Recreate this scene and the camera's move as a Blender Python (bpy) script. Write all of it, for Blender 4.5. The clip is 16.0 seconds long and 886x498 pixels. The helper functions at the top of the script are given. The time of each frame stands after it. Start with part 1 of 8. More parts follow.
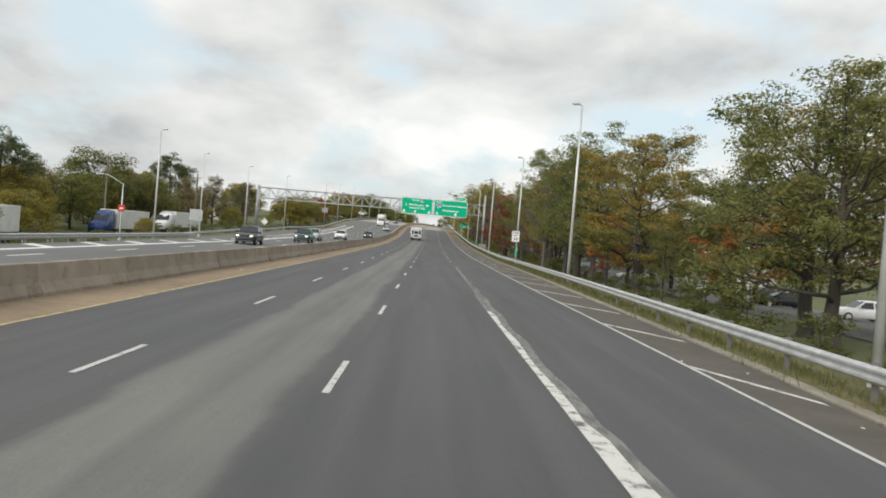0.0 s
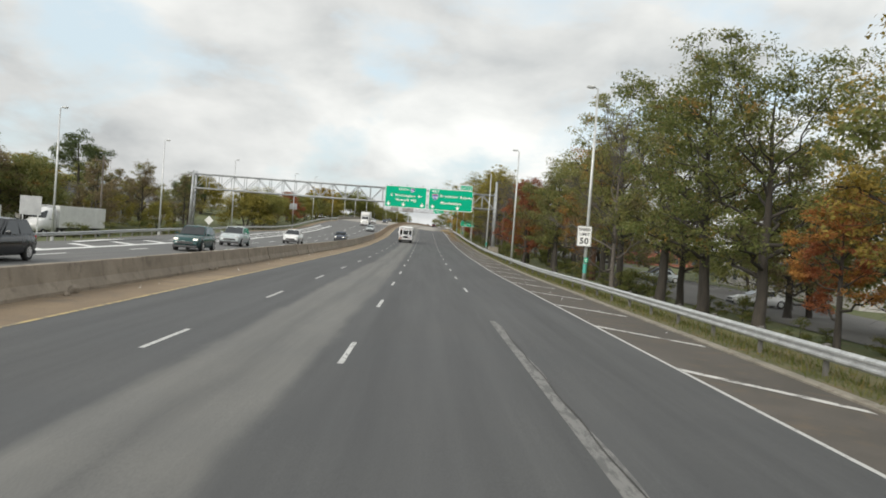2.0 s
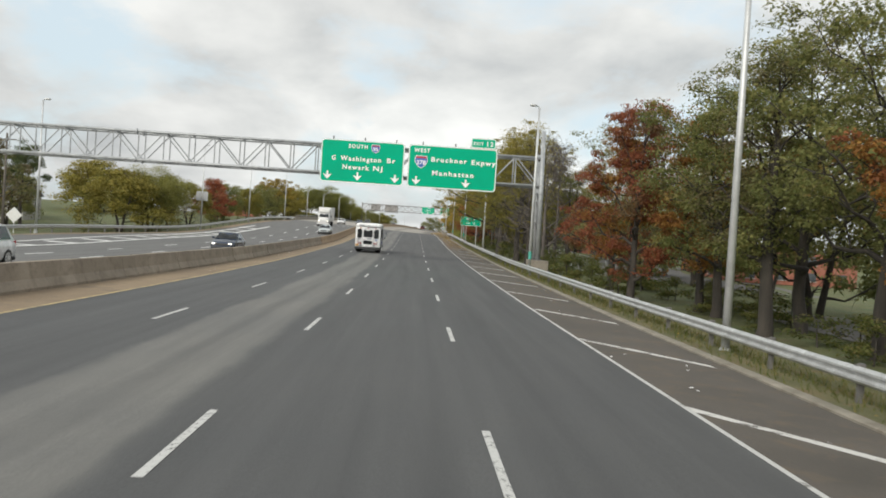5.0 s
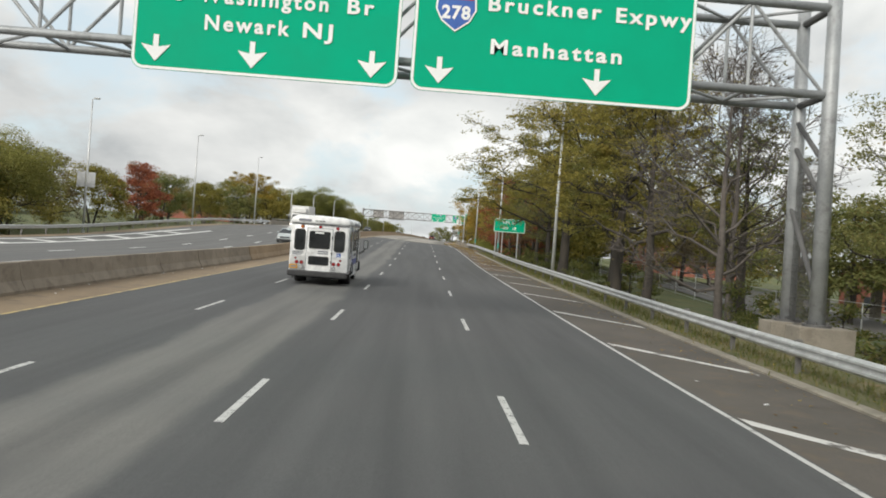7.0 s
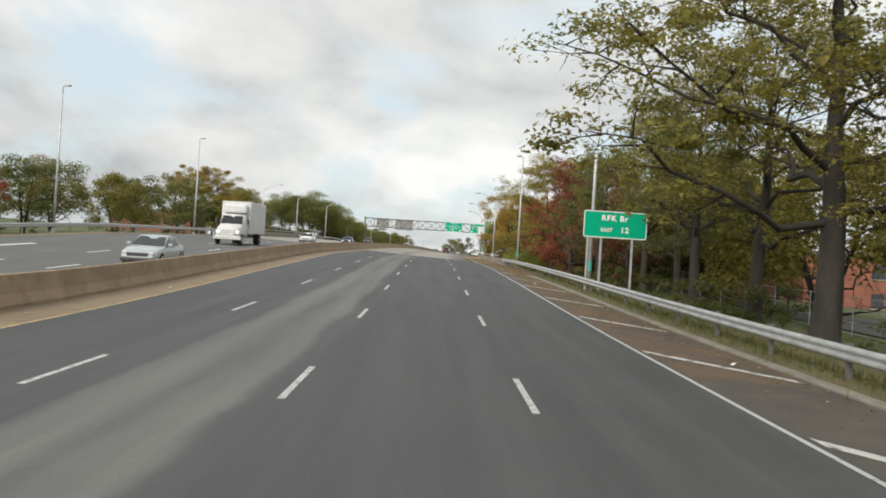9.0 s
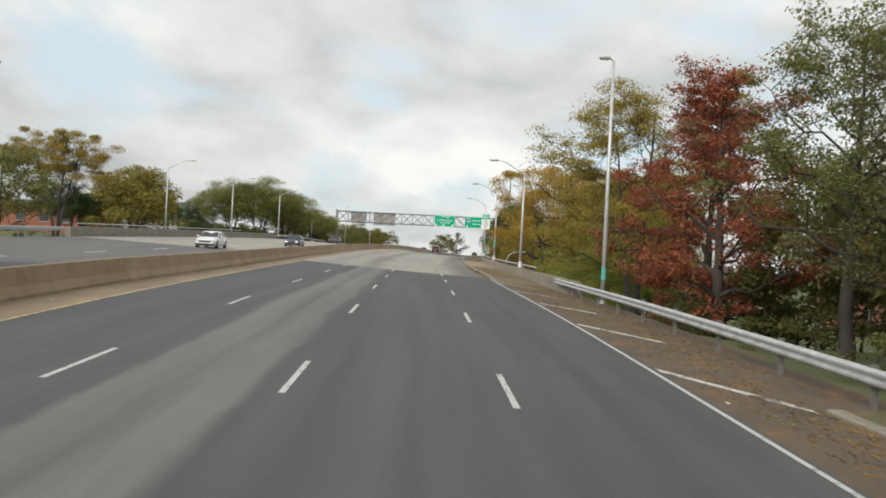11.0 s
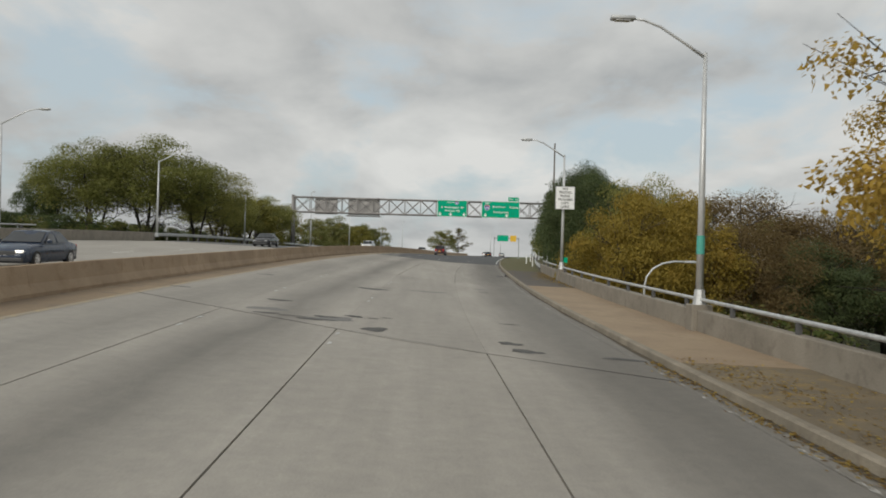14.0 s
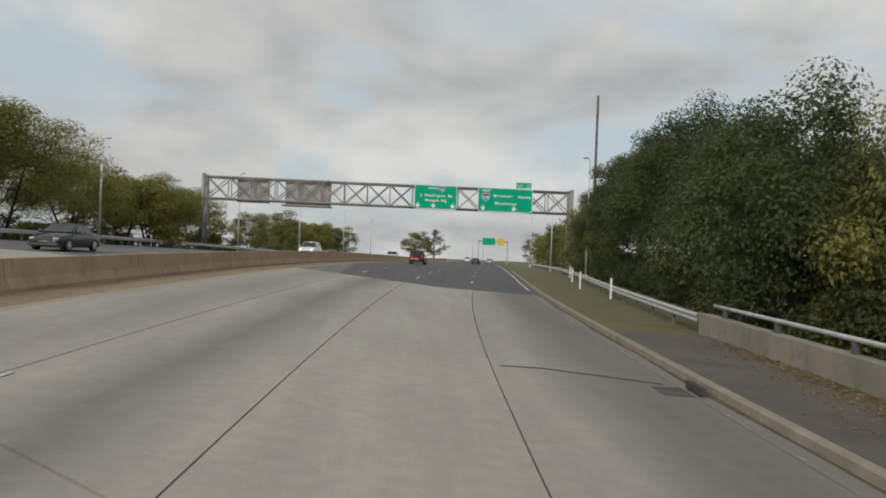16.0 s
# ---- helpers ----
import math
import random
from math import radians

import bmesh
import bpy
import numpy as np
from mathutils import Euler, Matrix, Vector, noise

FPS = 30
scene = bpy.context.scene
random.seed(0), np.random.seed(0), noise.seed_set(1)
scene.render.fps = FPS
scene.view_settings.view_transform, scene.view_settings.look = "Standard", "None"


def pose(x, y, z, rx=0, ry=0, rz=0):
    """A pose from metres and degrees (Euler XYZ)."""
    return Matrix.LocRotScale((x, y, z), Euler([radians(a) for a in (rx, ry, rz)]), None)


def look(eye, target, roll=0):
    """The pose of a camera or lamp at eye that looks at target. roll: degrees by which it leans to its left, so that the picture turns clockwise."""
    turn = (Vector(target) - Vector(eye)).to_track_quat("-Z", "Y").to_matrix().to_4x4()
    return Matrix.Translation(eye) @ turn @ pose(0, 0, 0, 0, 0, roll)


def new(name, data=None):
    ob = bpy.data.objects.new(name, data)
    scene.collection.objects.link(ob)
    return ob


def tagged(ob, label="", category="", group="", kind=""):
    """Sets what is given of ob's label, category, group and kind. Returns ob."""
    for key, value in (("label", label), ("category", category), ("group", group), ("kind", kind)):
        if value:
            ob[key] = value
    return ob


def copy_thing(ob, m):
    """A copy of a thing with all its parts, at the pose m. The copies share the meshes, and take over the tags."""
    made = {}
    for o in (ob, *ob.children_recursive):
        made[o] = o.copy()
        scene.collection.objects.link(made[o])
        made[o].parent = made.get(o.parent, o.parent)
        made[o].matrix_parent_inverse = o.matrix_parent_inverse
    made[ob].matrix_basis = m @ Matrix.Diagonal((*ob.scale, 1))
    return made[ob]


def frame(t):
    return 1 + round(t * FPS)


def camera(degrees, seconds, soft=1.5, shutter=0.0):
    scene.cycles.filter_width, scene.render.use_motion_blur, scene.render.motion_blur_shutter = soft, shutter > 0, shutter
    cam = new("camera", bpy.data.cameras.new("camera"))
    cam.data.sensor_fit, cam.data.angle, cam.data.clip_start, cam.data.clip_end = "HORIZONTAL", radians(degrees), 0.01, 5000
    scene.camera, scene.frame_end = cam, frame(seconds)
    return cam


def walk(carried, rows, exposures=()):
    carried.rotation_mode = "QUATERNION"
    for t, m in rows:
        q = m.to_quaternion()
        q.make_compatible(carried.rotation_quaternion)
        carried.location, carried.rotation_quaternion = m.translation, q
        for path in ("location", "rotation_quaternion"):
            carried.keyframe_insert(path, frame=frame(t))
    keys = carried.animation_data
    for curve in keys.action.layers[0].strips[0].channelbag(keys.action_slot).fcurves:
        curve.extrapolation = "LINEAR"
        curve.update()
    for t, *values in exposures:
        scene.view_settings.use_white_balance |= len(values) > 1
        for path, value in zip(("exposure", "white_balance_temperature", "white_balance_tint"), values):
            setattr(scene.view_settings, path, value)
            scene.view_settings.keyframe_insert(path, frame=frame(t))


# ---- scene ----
cam = camera(54.7, 16.0, soft=1.8, shutter=0.08)
PATH = [
    (0, (-0.491, 2.693, 3.679), (-0.459, 4.692, 3.642), 4.70),
    (0.5, (-0.472, 14.500, 3.681), (-0.442, 16.499, 3.640), 4.67),
    (1, (-0.459, 26.261, 3.589), (-0.422, 28.260, 3.550), 4.34),
    (1.5, (-0.496, 37.782, 3.491), (-0.454, 39.781, 3.459), 3.94),
    (2, (-0.399, 48.136, 3.467), (-0.354, 50.135, 3.433), 4.16),
    (2.5, (-0.147, 59.210, 3.477), (-0.104, 61.209, 3.444), 3.99),
    (3, (0.078, 70.490, 3.407), (0.128, 72.489, 3.377), 3.64),
    (3.5, (0.268, 81.889, 3.336), (0.329, 83.888, 3.303), 3.70),
    (4, (0.524, 93.341, 3.235), (0.591, 95.340, 3.202), 3.74),
    (4.5, (0.678, 104.795, 3.233), (0.749, 106.794, 3.204), 3.61),
    (7, (0.402, 163.130, 3.309), (0.452, 165.129, 3.312), 4.26),
    (7.5, (0.326, 174.773, 3.493), (0.367, 176.773, 3.497), 3.75),
    (8, (0.256, 186.392, 3.661), (0.288, 188.392, 3.670), 3.40),
    (8.5, (0.220, 198.118, 3.765), (0.253, 200.118, 3.782), 3.42),
    (9, (0.240, 210.066, 3.954), (0.260, 212.066, 3.984), 3.58),
    (11.5, (0.231, 269.646, 5.910), (0.286, 271.645, 5.929), 2.80),
    (12, (0.165, 281.482, 6.125), (0.223, 283.481, 6.150), 2.92),
    (12.5, (0.050, 293.367, 6.370), (0.098, 295.366, 6.398), 2.84),
    (13, (0.038, 305.116, 6.577), (0.084, 307.115, 6.598), 2.49),
    (13.5, (-0.080, 316.763, 6.681), (-0.039, 318.763, 6.693), 2.24),
    (14, (0.017, 328.496, 6.896), (0.075, 330.495, 6.909), 1.53),
    (14.5, (0.084, 340.202, 6.999), (0.155, 342.201, 7.016), 1.35),
    (15, (0.290, 351.971, 7.332), (0.366, 353.969, 7.350), 1.71),
    (15.5, (0.454, 363.288, 7.494), (0.555, 365.285, 7.522), 2.10),
    (16, (0.759, 374.712, 7.672), (0.878, 376.708, 7.693), 2.35),
]
walk(cam, [(t, look(eye, target, roll)) for t, eye, target, roll in PATH],
     tuple((t, e + 0.05, 6650, 7.5) for t, e in ((0, 0.50), (9, 0.48), (12, 0.42), (12.95, 0.34), (13.3, 0.10), (13.7, -0.02), (14.5, -0.06), (16, -0.06))))

# ---- world, sun ----
SUN_EL, SUN_AZ = 30.0, 212.0
world = bpy.data.worlds.new("sky")
scene.world = world
world.use_nodes = True
wn, wl = world.node_tree.nodes, world.node_tree.links
wn.clear()


def wnode(kind, **values):
    n = wn.new(kind)
    for k, v in values.items():
        n.inputs[k].default_value = v
    return n


def wmath(op, a, b=None):
    n = wn.new("ShaderNodeMath")
    n.operation = op
    for i, v in enumerate((a, b)):
        if v is None:
            continue
        if isinstance(v, (int, float)):
            n.inputs[i].default_value = v
        else:
            wl.new(v, n.inputs[i])
    return n.outputs[0]


def wramp(fac, stops):
    n = wn.new("ShaderNodeValToRGB")
    r = n.color_ramp
    while len(r.elements) < len(stops):
        r.elements.new(0.5)
    for e, (p, c) in zip(r.elements, stops):
        e.position, e.color = p, (*c, 1)
    wl.new(fac, n.inputs[0])
    return n.outputs[0]


def wmix(fac, a, b):
    n = wn.new("ShaderNodeMix")
    n.data_type = "RGBA"
    for sock, v in ((n.inputs[0], fac), (n.inputs[6], a), (n.inputs[7], b)):
        if isinstance(v, (int, float)):
            sock.default_value = v
        elif isinstance(v, tuple):
            sock.default_value = (*v, 1)
        else:
            wl.new(v, sock)
    return n.outputs[2]


sky = wn.new("ShaderNodeTexSky")
sky.sky_type, sky.sun_disc = "NISHITA", False
sky.sun_elevation, sky.sun_rotation = radians(SUN_EL), radians(SUN_AZ)
sky.air_density, sky.dust_density = 1.0, 1.5
skyc = wn.new("ShaderNodeVectorMath")
skyc.operation = "SCALE"
skyc.inputs[3].default_value = 0.09
wl.new(sky.outputs[0], skyc.inputs[0])
tc = wn.new("ShaderNodeTexCoord")
sep = wn.new("ShaderNodeSeparateXYZ")
wl.new(tc.outputs["Generated"], sep.inputs[0])
height = wmath("ADD", wmath("MAXIMUM", sep.outputs[2], 0.0), 0.28)
comb = wn.new("ShaderNodeCombineXYZ")
wl.new(wmath("DIVIDE", sep.outputs[0], height), comb.inputs[0])
wl.new(wmath("DIVIDE", sep.outputs[1], height), comb.inputs[1])


def wnoise(scale, detail, rough, z, dist=0.0):
    m = wn.new("ShaderNodeMapping")
    m.inputs["Location"].default_value = (0, 0, z)
    m.inputs["Scale"].default_value = (1.0, 0.75, 1.0)
    wl.new(comb.outputs[0], m.inputs[0])
    n = wnode("ShaderNodeTexNoise", Scale=scale, Detail=detail, Roughness=rough, Distortion=dist)
    wl.new(m.outputs[0], n.inputs["Vector"])
    return n.outputs[0]


cover = wramp(wnoise(1.9, 7.0, 0.58, 3.7, 0.25), ((0.36, (0, 0, 0)), (0.50, (1, 1, 1))))
shade = wramp(wnoise(2.3, 6.0, 0.52, 9.1, 0.15), ((0.30, (0.40, 0.418, 0.437)), (0.47, (0.566, 0.576, 0.584)), (0.62, (0.688, 0.692, 0.694))))
broad = wramp(wnoise(0.6, 3.0, 0.5, 21.3), ((0.36, (0.80, 0.80, 0.805)), (0.62, (1.06, 1.06, 1.055))))
mul = wn.new("ShaderNodeMix")
mul.data_type, mul.blend_type = "RGBA", "MULTIPLY"
mul.inputs[0].default_value = 1.0
wl.new(shade, mul.inputs[6])
wl.new(broad, mul.inputs[7])
blue = wmix(0.75, skyc.outputs[0], (0.55, 0.63, 0.685))
clouds = wmix(cover, blue, mul.outputs[2])
# thicker, duller cloud towards the horizon
low_sky = wramp(sep.outputs[2], ((0.0, (0.91, 0.915, 0.92)), (0.3, (1.02, 1.02, 1.02))))
dull = wn.new("ShaderNodeMix")
dull.data_type, dull.blend_type = "RGBA", "MULTIPLY"
dull.inputs[0].default_value = 1.0
wl.new(clouds, dull.inputs[6])
wl.new(low_sky, dull.inputs[7])
bg = wnode("ShaderNodeBackground", Strength=1.0)
wl.new(dull.outputs[2], bg.inputs[0])
wout = wn.new("ShaderNodeOutputWorld")
wl.new(bg.outputs[0], wout.inputs[0])

sun = new("sun", bpy.data.lights.new("sun", "SUN"))
sun.data.energy, sun.data.angle, sun.data.color = 1.95, radians(25), (1.0, 0.96, 0.9)
sun.matrix_world = look((0, 0, 60), Vector((0, 0, 60)) - Vector((math.sin(radians(SUN_AZ)) * math.cos(radians(SUN_EL)),
                                                                math.cos(radians(SUN_AZ)) * math.cos(radians(SUN_EL)), math.sin(radians(SUN_EL)))))

# ---- materials ----
def ramp_node(nt, fac, stops):
    n = nt.nodes.new("ShaderNodeValToRGB")
    r = n.color_ramp
    r.elements[0].position, r.elements[0].color = stops[0][0], (*stops[0][1], 1)
    r.elements[1].position, r.elements[1].color = stops[-1][0], (*stops[-1][1], 1)
    for p, c in stops[1:-1]:
        r.elements.new(p).color = (*c, 1)
    nt.links.new(fac, n.inputs[0])
    return n.outputs[0]


def noise_node(nt, vec, scale, detail=4.0, rough=0.55, dist=0.0, stretch=(1, 1, 1)):
    m = nt.nodes.new("ShaderNodeMapping")
    m.inputs["Scale"].default_value = stretch
    nt.links.new(vec, m.inputs[0])
    n = nt.nodes.new("ShaderNodeTexNoise")
    for k, v in (("Scale", scale), ("Detail", detail), ("Roughness", rough), ("Distortion", dist)):
        n.inputs[k].default_value = v
    nt.links.new(m.outputs[0], n.inputs["Vector"])
    return n.outputs[0]


def mix_node(nt, fac, a, b, blend="MIX"):
    n = nt.nodes.new("ShaderNodeMix")
    n.data_type, n.blend_type = "RGBA", blend
    for sock, v in ((n.inputs[0], fac), (n.inputs[6], a), (n.inputs[7], b)):
        if isinstance(v, (int, float)):
            sock.default_value = v
        elif isinstance(v, tuple):
            sock.default_value = (*v, 1)
        else:
            nt.links.new(v, sock)
    return n.outputs[2]


def math_node(nt, op, a, b=0.0, c=0.0):
    n = nt.nodes.new("ShaderNodeMath")
    n.operation = op
    for i, v in enumerate((a, b, c)):
        if isinstance(v, (int, float)):
            n.inputs[i].default_value = v
        else:
            nt.links.new(v, n.inputs[i])
    return n.outputs[0]


def begin(name, rough=0.8, metal=0.0):
    mat = bpy.data.materials.new(name)
    mat.use_nodes = True
    nt = mat.node_tree
    bsdf = nt.nodes["Principled BSDF"]
    bsdf.inputs["Roughness"].default_value = rough
    bsdf.inputs["Metallic"].default_value = metal
    return mat, nt, bsdf


def bump_to(nt, bsdf, heightsock, strength, distance=0.01):
    b = nt.nodes.new("ShaderNodeBump")
    b.inputs["Strength"].default_value, b.inputs["Distance"].default_value = strength, distance
    nt.links.new(heightsock, b.inputs["Height"])
    nt.links.new(b.outputs[0], bsdf.inputs["Normal"])


def surface(name, low, high, scale=3.0, grain=60.0, rough=0.8, metal=0.0, bump=0.3, stain=None, stain_amount=0.5, coords="object", island=0.0,
            stretch=(1, 1, 1), spec=None, emboss=0.004):
    """A worn surface: two colours by large noise, a fine grain over it, optional stains."""
    mat, nt, bsdf = begin(name, rough, metal)
    if coords == "world":
        vec = nt.nodes.new("ShaderNodeNewGeometry").outputs["Position"]
    else:
        vec = nt.nodes.new("ShaderNodeTexCoord").outputs["Object"]
    large = noise_node(nt, vec, scale, 5.0, 0.6, 0.0, stretch)
    fine = noise_node(nt, vec, grain, 3.0, 0.6)
    col = ramp_node(nt, large, ((0.32, low), (0.68, high)))
    g = ramp_node(nt, fine, ((0.3, (0.82, 0.82, 0.82)), (0.7, (1.12, 1.12, 1.12))))
    col = mix_node(nt, 1.0, col, g, "MULTIPLY")
    if stain:
        s = ramp_node(nt, noise_node(nt, vec, scale * 2.7, 6.0, 0.65, 0.4), ((0.52, (0, 0, 0)), (0.66, (1, 1, 1))))
        col = mix_node(nt, math_node(nt, "MULTIPLY", s, stain_amount), col, stain)
    if island:
        rnd = nt.nodes.new("ShaderNodeObjectInfo").outputs["Random"]
        v = ramp_node(nt, rnd, ((0.0, (1 - island,) * 3), (1.0, (1 + island,) * 3)))
        col = mix_node(nt, 1.0, col, v, "MULTIPLY")
    nt.links.new(col, bsdf.inputs["Base Color"])
    r = ramp_node(nt, large, ((0.3, (max(rough - 0.12, 0.05),) * 3), (0.7, (min(rough + 0.1, 1),) * 3)))
    nt.links.new(r, bsdf.inputs["Roughness"])
    if spec is not None:
        bsdf.inputs["Specular IOR Level"].default_value = spec
    if bump:
        bump_to(nt, bsdf, fine, bump, emboss)
    return mat


def asphalt_material(name, bands):
    """Asphalt with lengthwise bands of older, paler paving between the given lateral places."""
    mat, nt, bsdf = begin(name, 0.85)
    pos = nt.nodes.new("ShaderNodeNewGeometry").outputs["Position"]
    sp = nt.nodes.new("ShaderNodeSeparateXYZ")
    nt.links.new(pos, sp.inputs[0])
    wob = noise_node(nt, pos, 0.5, 5.0, 0.6, 0.3, (1.0, 0.35, 1.0))
    x = math_node(nt, "ADD", sp.outputs[0], math_node(nt, "MULTIPLY", math_node(nt, "SUBTRACT", wob, 0.5), 0.75))
    unit = math_node(nt, "MULTIPLY_ADD", x, 1 / 24.0, 0.5)
    base = ramp_node(nt, unit, bands)
    lengthwise = noise_node(nt, pos, 1.6, 4.0, 0.6, 0.0, (1.0, 0.03, 1.0))
    base = mix_node(nt, 1.0, base, ramp_node(nt, lengthwise, ((0.3, (0.82, 0.82, 0.82)), (0.7, (1.18, 1.18, 1.16)))), "MULTIPLY")
    blotch = noise_node(nt, pos, 0.22, 6.0, 0.62, 0.5)
    base = mix_node(nt, 1.0, base, ramp_node(nt, blotch, ((0.35, (0.88, 0.88, 0.89)), (0.68, (1.1, 1.09, 1.08)))), "MULTIPLY")
    fine = noise_node(nt, pos, 45.0, 3.0, 0.7)
    base = mix_node(nt, 1.0, base, ramp_node(nt, fine, ((0.3, (0.75, 0.75, 0.75)), (0.72, (1.25, 1.25, 1.25)))), "MULTIPLY")
    nt.links.new(base, bsdf.inputs["Base Color"])
    nt.links.new(ramp_node(nt, blotch, ((0.3, (0.74,) * 3), (0.7, (0.9,) * 3))), bsdf.inputs["Roughness"])
    bump_to(nt, bsdf, fine, 0.5, 0.006)
    return mat


def deck_material(name, low, high, bands):
    """Old paving concrete with traffic-darkened lengthwise bands that follow the bend of the road."""
    mat, nt, bsdf = begin(name, 0.85)
    pos = nt.nodes.new("ShaderNodeNewGeometry").outputs["Position"]
    sp = nt.nodes.new("ShaderNodeSeparateXYZ")
    nt.links.new(pos, sp.inputs[0])
    bend = math_node(nt, "MAXIMUM", math_node(nt, "SUBTRACT", sp.outputs[1], 345.0), 0.0)
    bend = math_node(nt, "MULTIPLY", math_node(nt, "MULTIPLY", bend, bend), 1 / 1700.0)
    wob = noise_node(nt, pos, 0.25, 4.0, 0.6, 0.3, (1.0, 0.4, 1.0))
    x = math_node(nt, "ADD", math_node(nt, "SUBTRACT", sp.outputs[0], bend), math_node(nt, "MULTIPLY", math_node(nt, "SUBTRACT", wob, 0.5), 1.6))
    worn = ramp_node(nt, math_node(nt, "MULTIPLY_ADD", x, 1 / 24.0, 0.5), bands)
    large = noise_node(nt, pos, 0.3, 5.0, 0.6, 0.2, (1.4, 0.4, 1))
    col = mix_node(nt, 1.0, ramp_node(nt, large, ((0.32, low), (0.68, high))), worn, "MULTIPLY")
    streak = noise_node(nt, pos, 2.2, 4.0, 0.6, 0.0, (1.0, 0.04, 1.0))
    col = mix_node(nt, 1.0, col, ramp_node(nt, streak, ((0.3, (0.93,) * 3), (0.7, (1.06,) * 3))), "MULTIPLY")
    mott = noise_node(nt, pos, 3.0, 6.0, 0.7, 0.3)
    col = mix_node(nt, 1.0, col, ramp_node(nt, mott, ((0.3, (0.90, 0.90, 0.91)), (0.68, (1.07, 1.07, 1.06)))), "MULTIPLY")
    fine = noise_node(nt, pos, 40.0, 3.0, 0.7)
    col = mix_node(nt, 1.0, col, ramp_node(nt, fine, ((0.3, (0.86,) * 3), (0.7, (1.12,) * 3))), "MULTIPLY")
    v = ramp_node(nt, nt.nodes.new("ShaderNodeObjectInfo").outputs["Random"], ((0.0, (0.96,) * 3), (1.0, (1.04,) * 3)))
    nt.links.new(mix_node(nt, 1.0, col, v, "MULTIPLY"), bsdf.inputs["Base Color"])
    bump_to(nt, bsdf, fine, 0.35, 0.004)
    return mat


def worn_paint(name, colour, under, amount, scale=3.0, stretch=(1, 1, 1)):
    """Road paint flaked through to the paving below it."""
    mat, nt, bsdf = begin(name, 0.7)
    pos = nt.nodes.new("ShaderNodeNewGeometry").outputs["Position"]
    n = noise_node(nt, pos, scale, 8.0, 0.72, 0.3, stretch)
    fine = noise_node(nt, pos, 30.0, 3.0, 0.7)
    mask = ramp_node(nt, math_node(nt, "MULTIPLY_ADD", fine, 0.25, n), ((amount, (0, 0, 0)), (amount + 0.07, (1, 1, 1))))
    dirty = mix_node(nt, 0.35, colour, mix_node(nt, fine, under, colour))
    nt.links.new(mix_node(nt, mask, dirty, under), bsdf.inputs["Base Color"])
    return mat


def leaf_material(name, stops, patch=None, patch_at=0.56):
    mat, nt, bsdf = begin(name, 0.6)
    geo = nt.nodes.new("ShaderNodeNewGeometry")
    col = ramp_node(nt, geo.outputs["Random Per Island"], stops)
    if patch:
        vec = geo.outputs["Position"]
        m = ramp_node(nt, noise_node(nt, vec, 0.35, 3.0, 0.6), ((patch_at, (0, 0, 0)), (patch_at + 0.1, (1, 1, 1))))
        col = mix_node(nt, math_node(nt, "MULTIPLY", m, 0.85), col, ramp_node(nt, geo.outputs["Random Per Island"], patch))
    tint = ramp_node(nt, nt.nodes.new("ShaderNodeObjectInfo").outputs["Random"], ((0.0, (0.82, 0.86, 0.8)), (1.0, (1.18, 1.12, 1.1))))
    col = mix_node(nt, 1.0, col, tint, "MULTIPLY")
    nt.links.new(col, bsdf.inputs["Base Color"])
    bsdf.inputs["Specular IOR Level"].default_value = 0.2
    tr = nt.nodes.new("ShaderNodeBsdfTranslucent")
    nt.links.new(col, tr.inputs[0])
    mx = nt.nodes.new("ShaderNodeMixShader")
    mx.inputs[0].default_value = 0.5
    nt.links.new(bsdf.outputs[0], mx.inputs[1])
    nt.links.new(tr.outputs[0], mx.inputs[2])
    nt.links.new(mx.outputs[0], nt.nodes["Material Output"].inputs[0])
    return mat


def lamp_glow(name, colour, strength):
    mat, nt, bsdf = begin(name, 0.3)
    bsdf.inputs["Base Color"].default_value = (*colour, 1)
    bsdf.inputs["Emission Color"].default_value = (*colour, 1)
    bsdf.inputs["Emission Strength"].default_value = strength
    return mat


DARK, PALE = (0.078, 0.079, 0.081), (0.150, 0.148, 0.141)
MIDTONE = (0.118, 0.117, 0.113)
M = {}
M["asphalt"] = asphalt_material("asphalt", ((0.0, DARK), (0.317, DARK), (0.326, PALE), (0.352, PALE), (0.364, MIDTONE), (0.378, PALE), (0.402, PALE), (0.412, DARK), (1.0, DARK)))
M["asphalt_far"] = asphalt_material("asphalt_opposite", ((0.0, (0.128, 0.127, 0.125)), (1.0, (0.142, 0.141, 0.137))))
M["shoulder"] = surface("stained_shoulder_asphalt", (0.075, 0.066, 0.056), (0.115, 0.10, 0.086), 0.6, 40, 0.9, bump=0.5, stain=(0.14, 0.105, 0.07), coords="world")
M["dirt"] = surface("gritty_brown_shoulder", (0.20, 0.145, 0.092), (0.30, 0.225, 0.145), 0.5, 25, 0.95, bump=0.5, stain=(0.12, 0.10, 0.08), coords="world", stretch=(1, 0.3, 1))
def grey(k):
    return (k, k, k * 1.01)


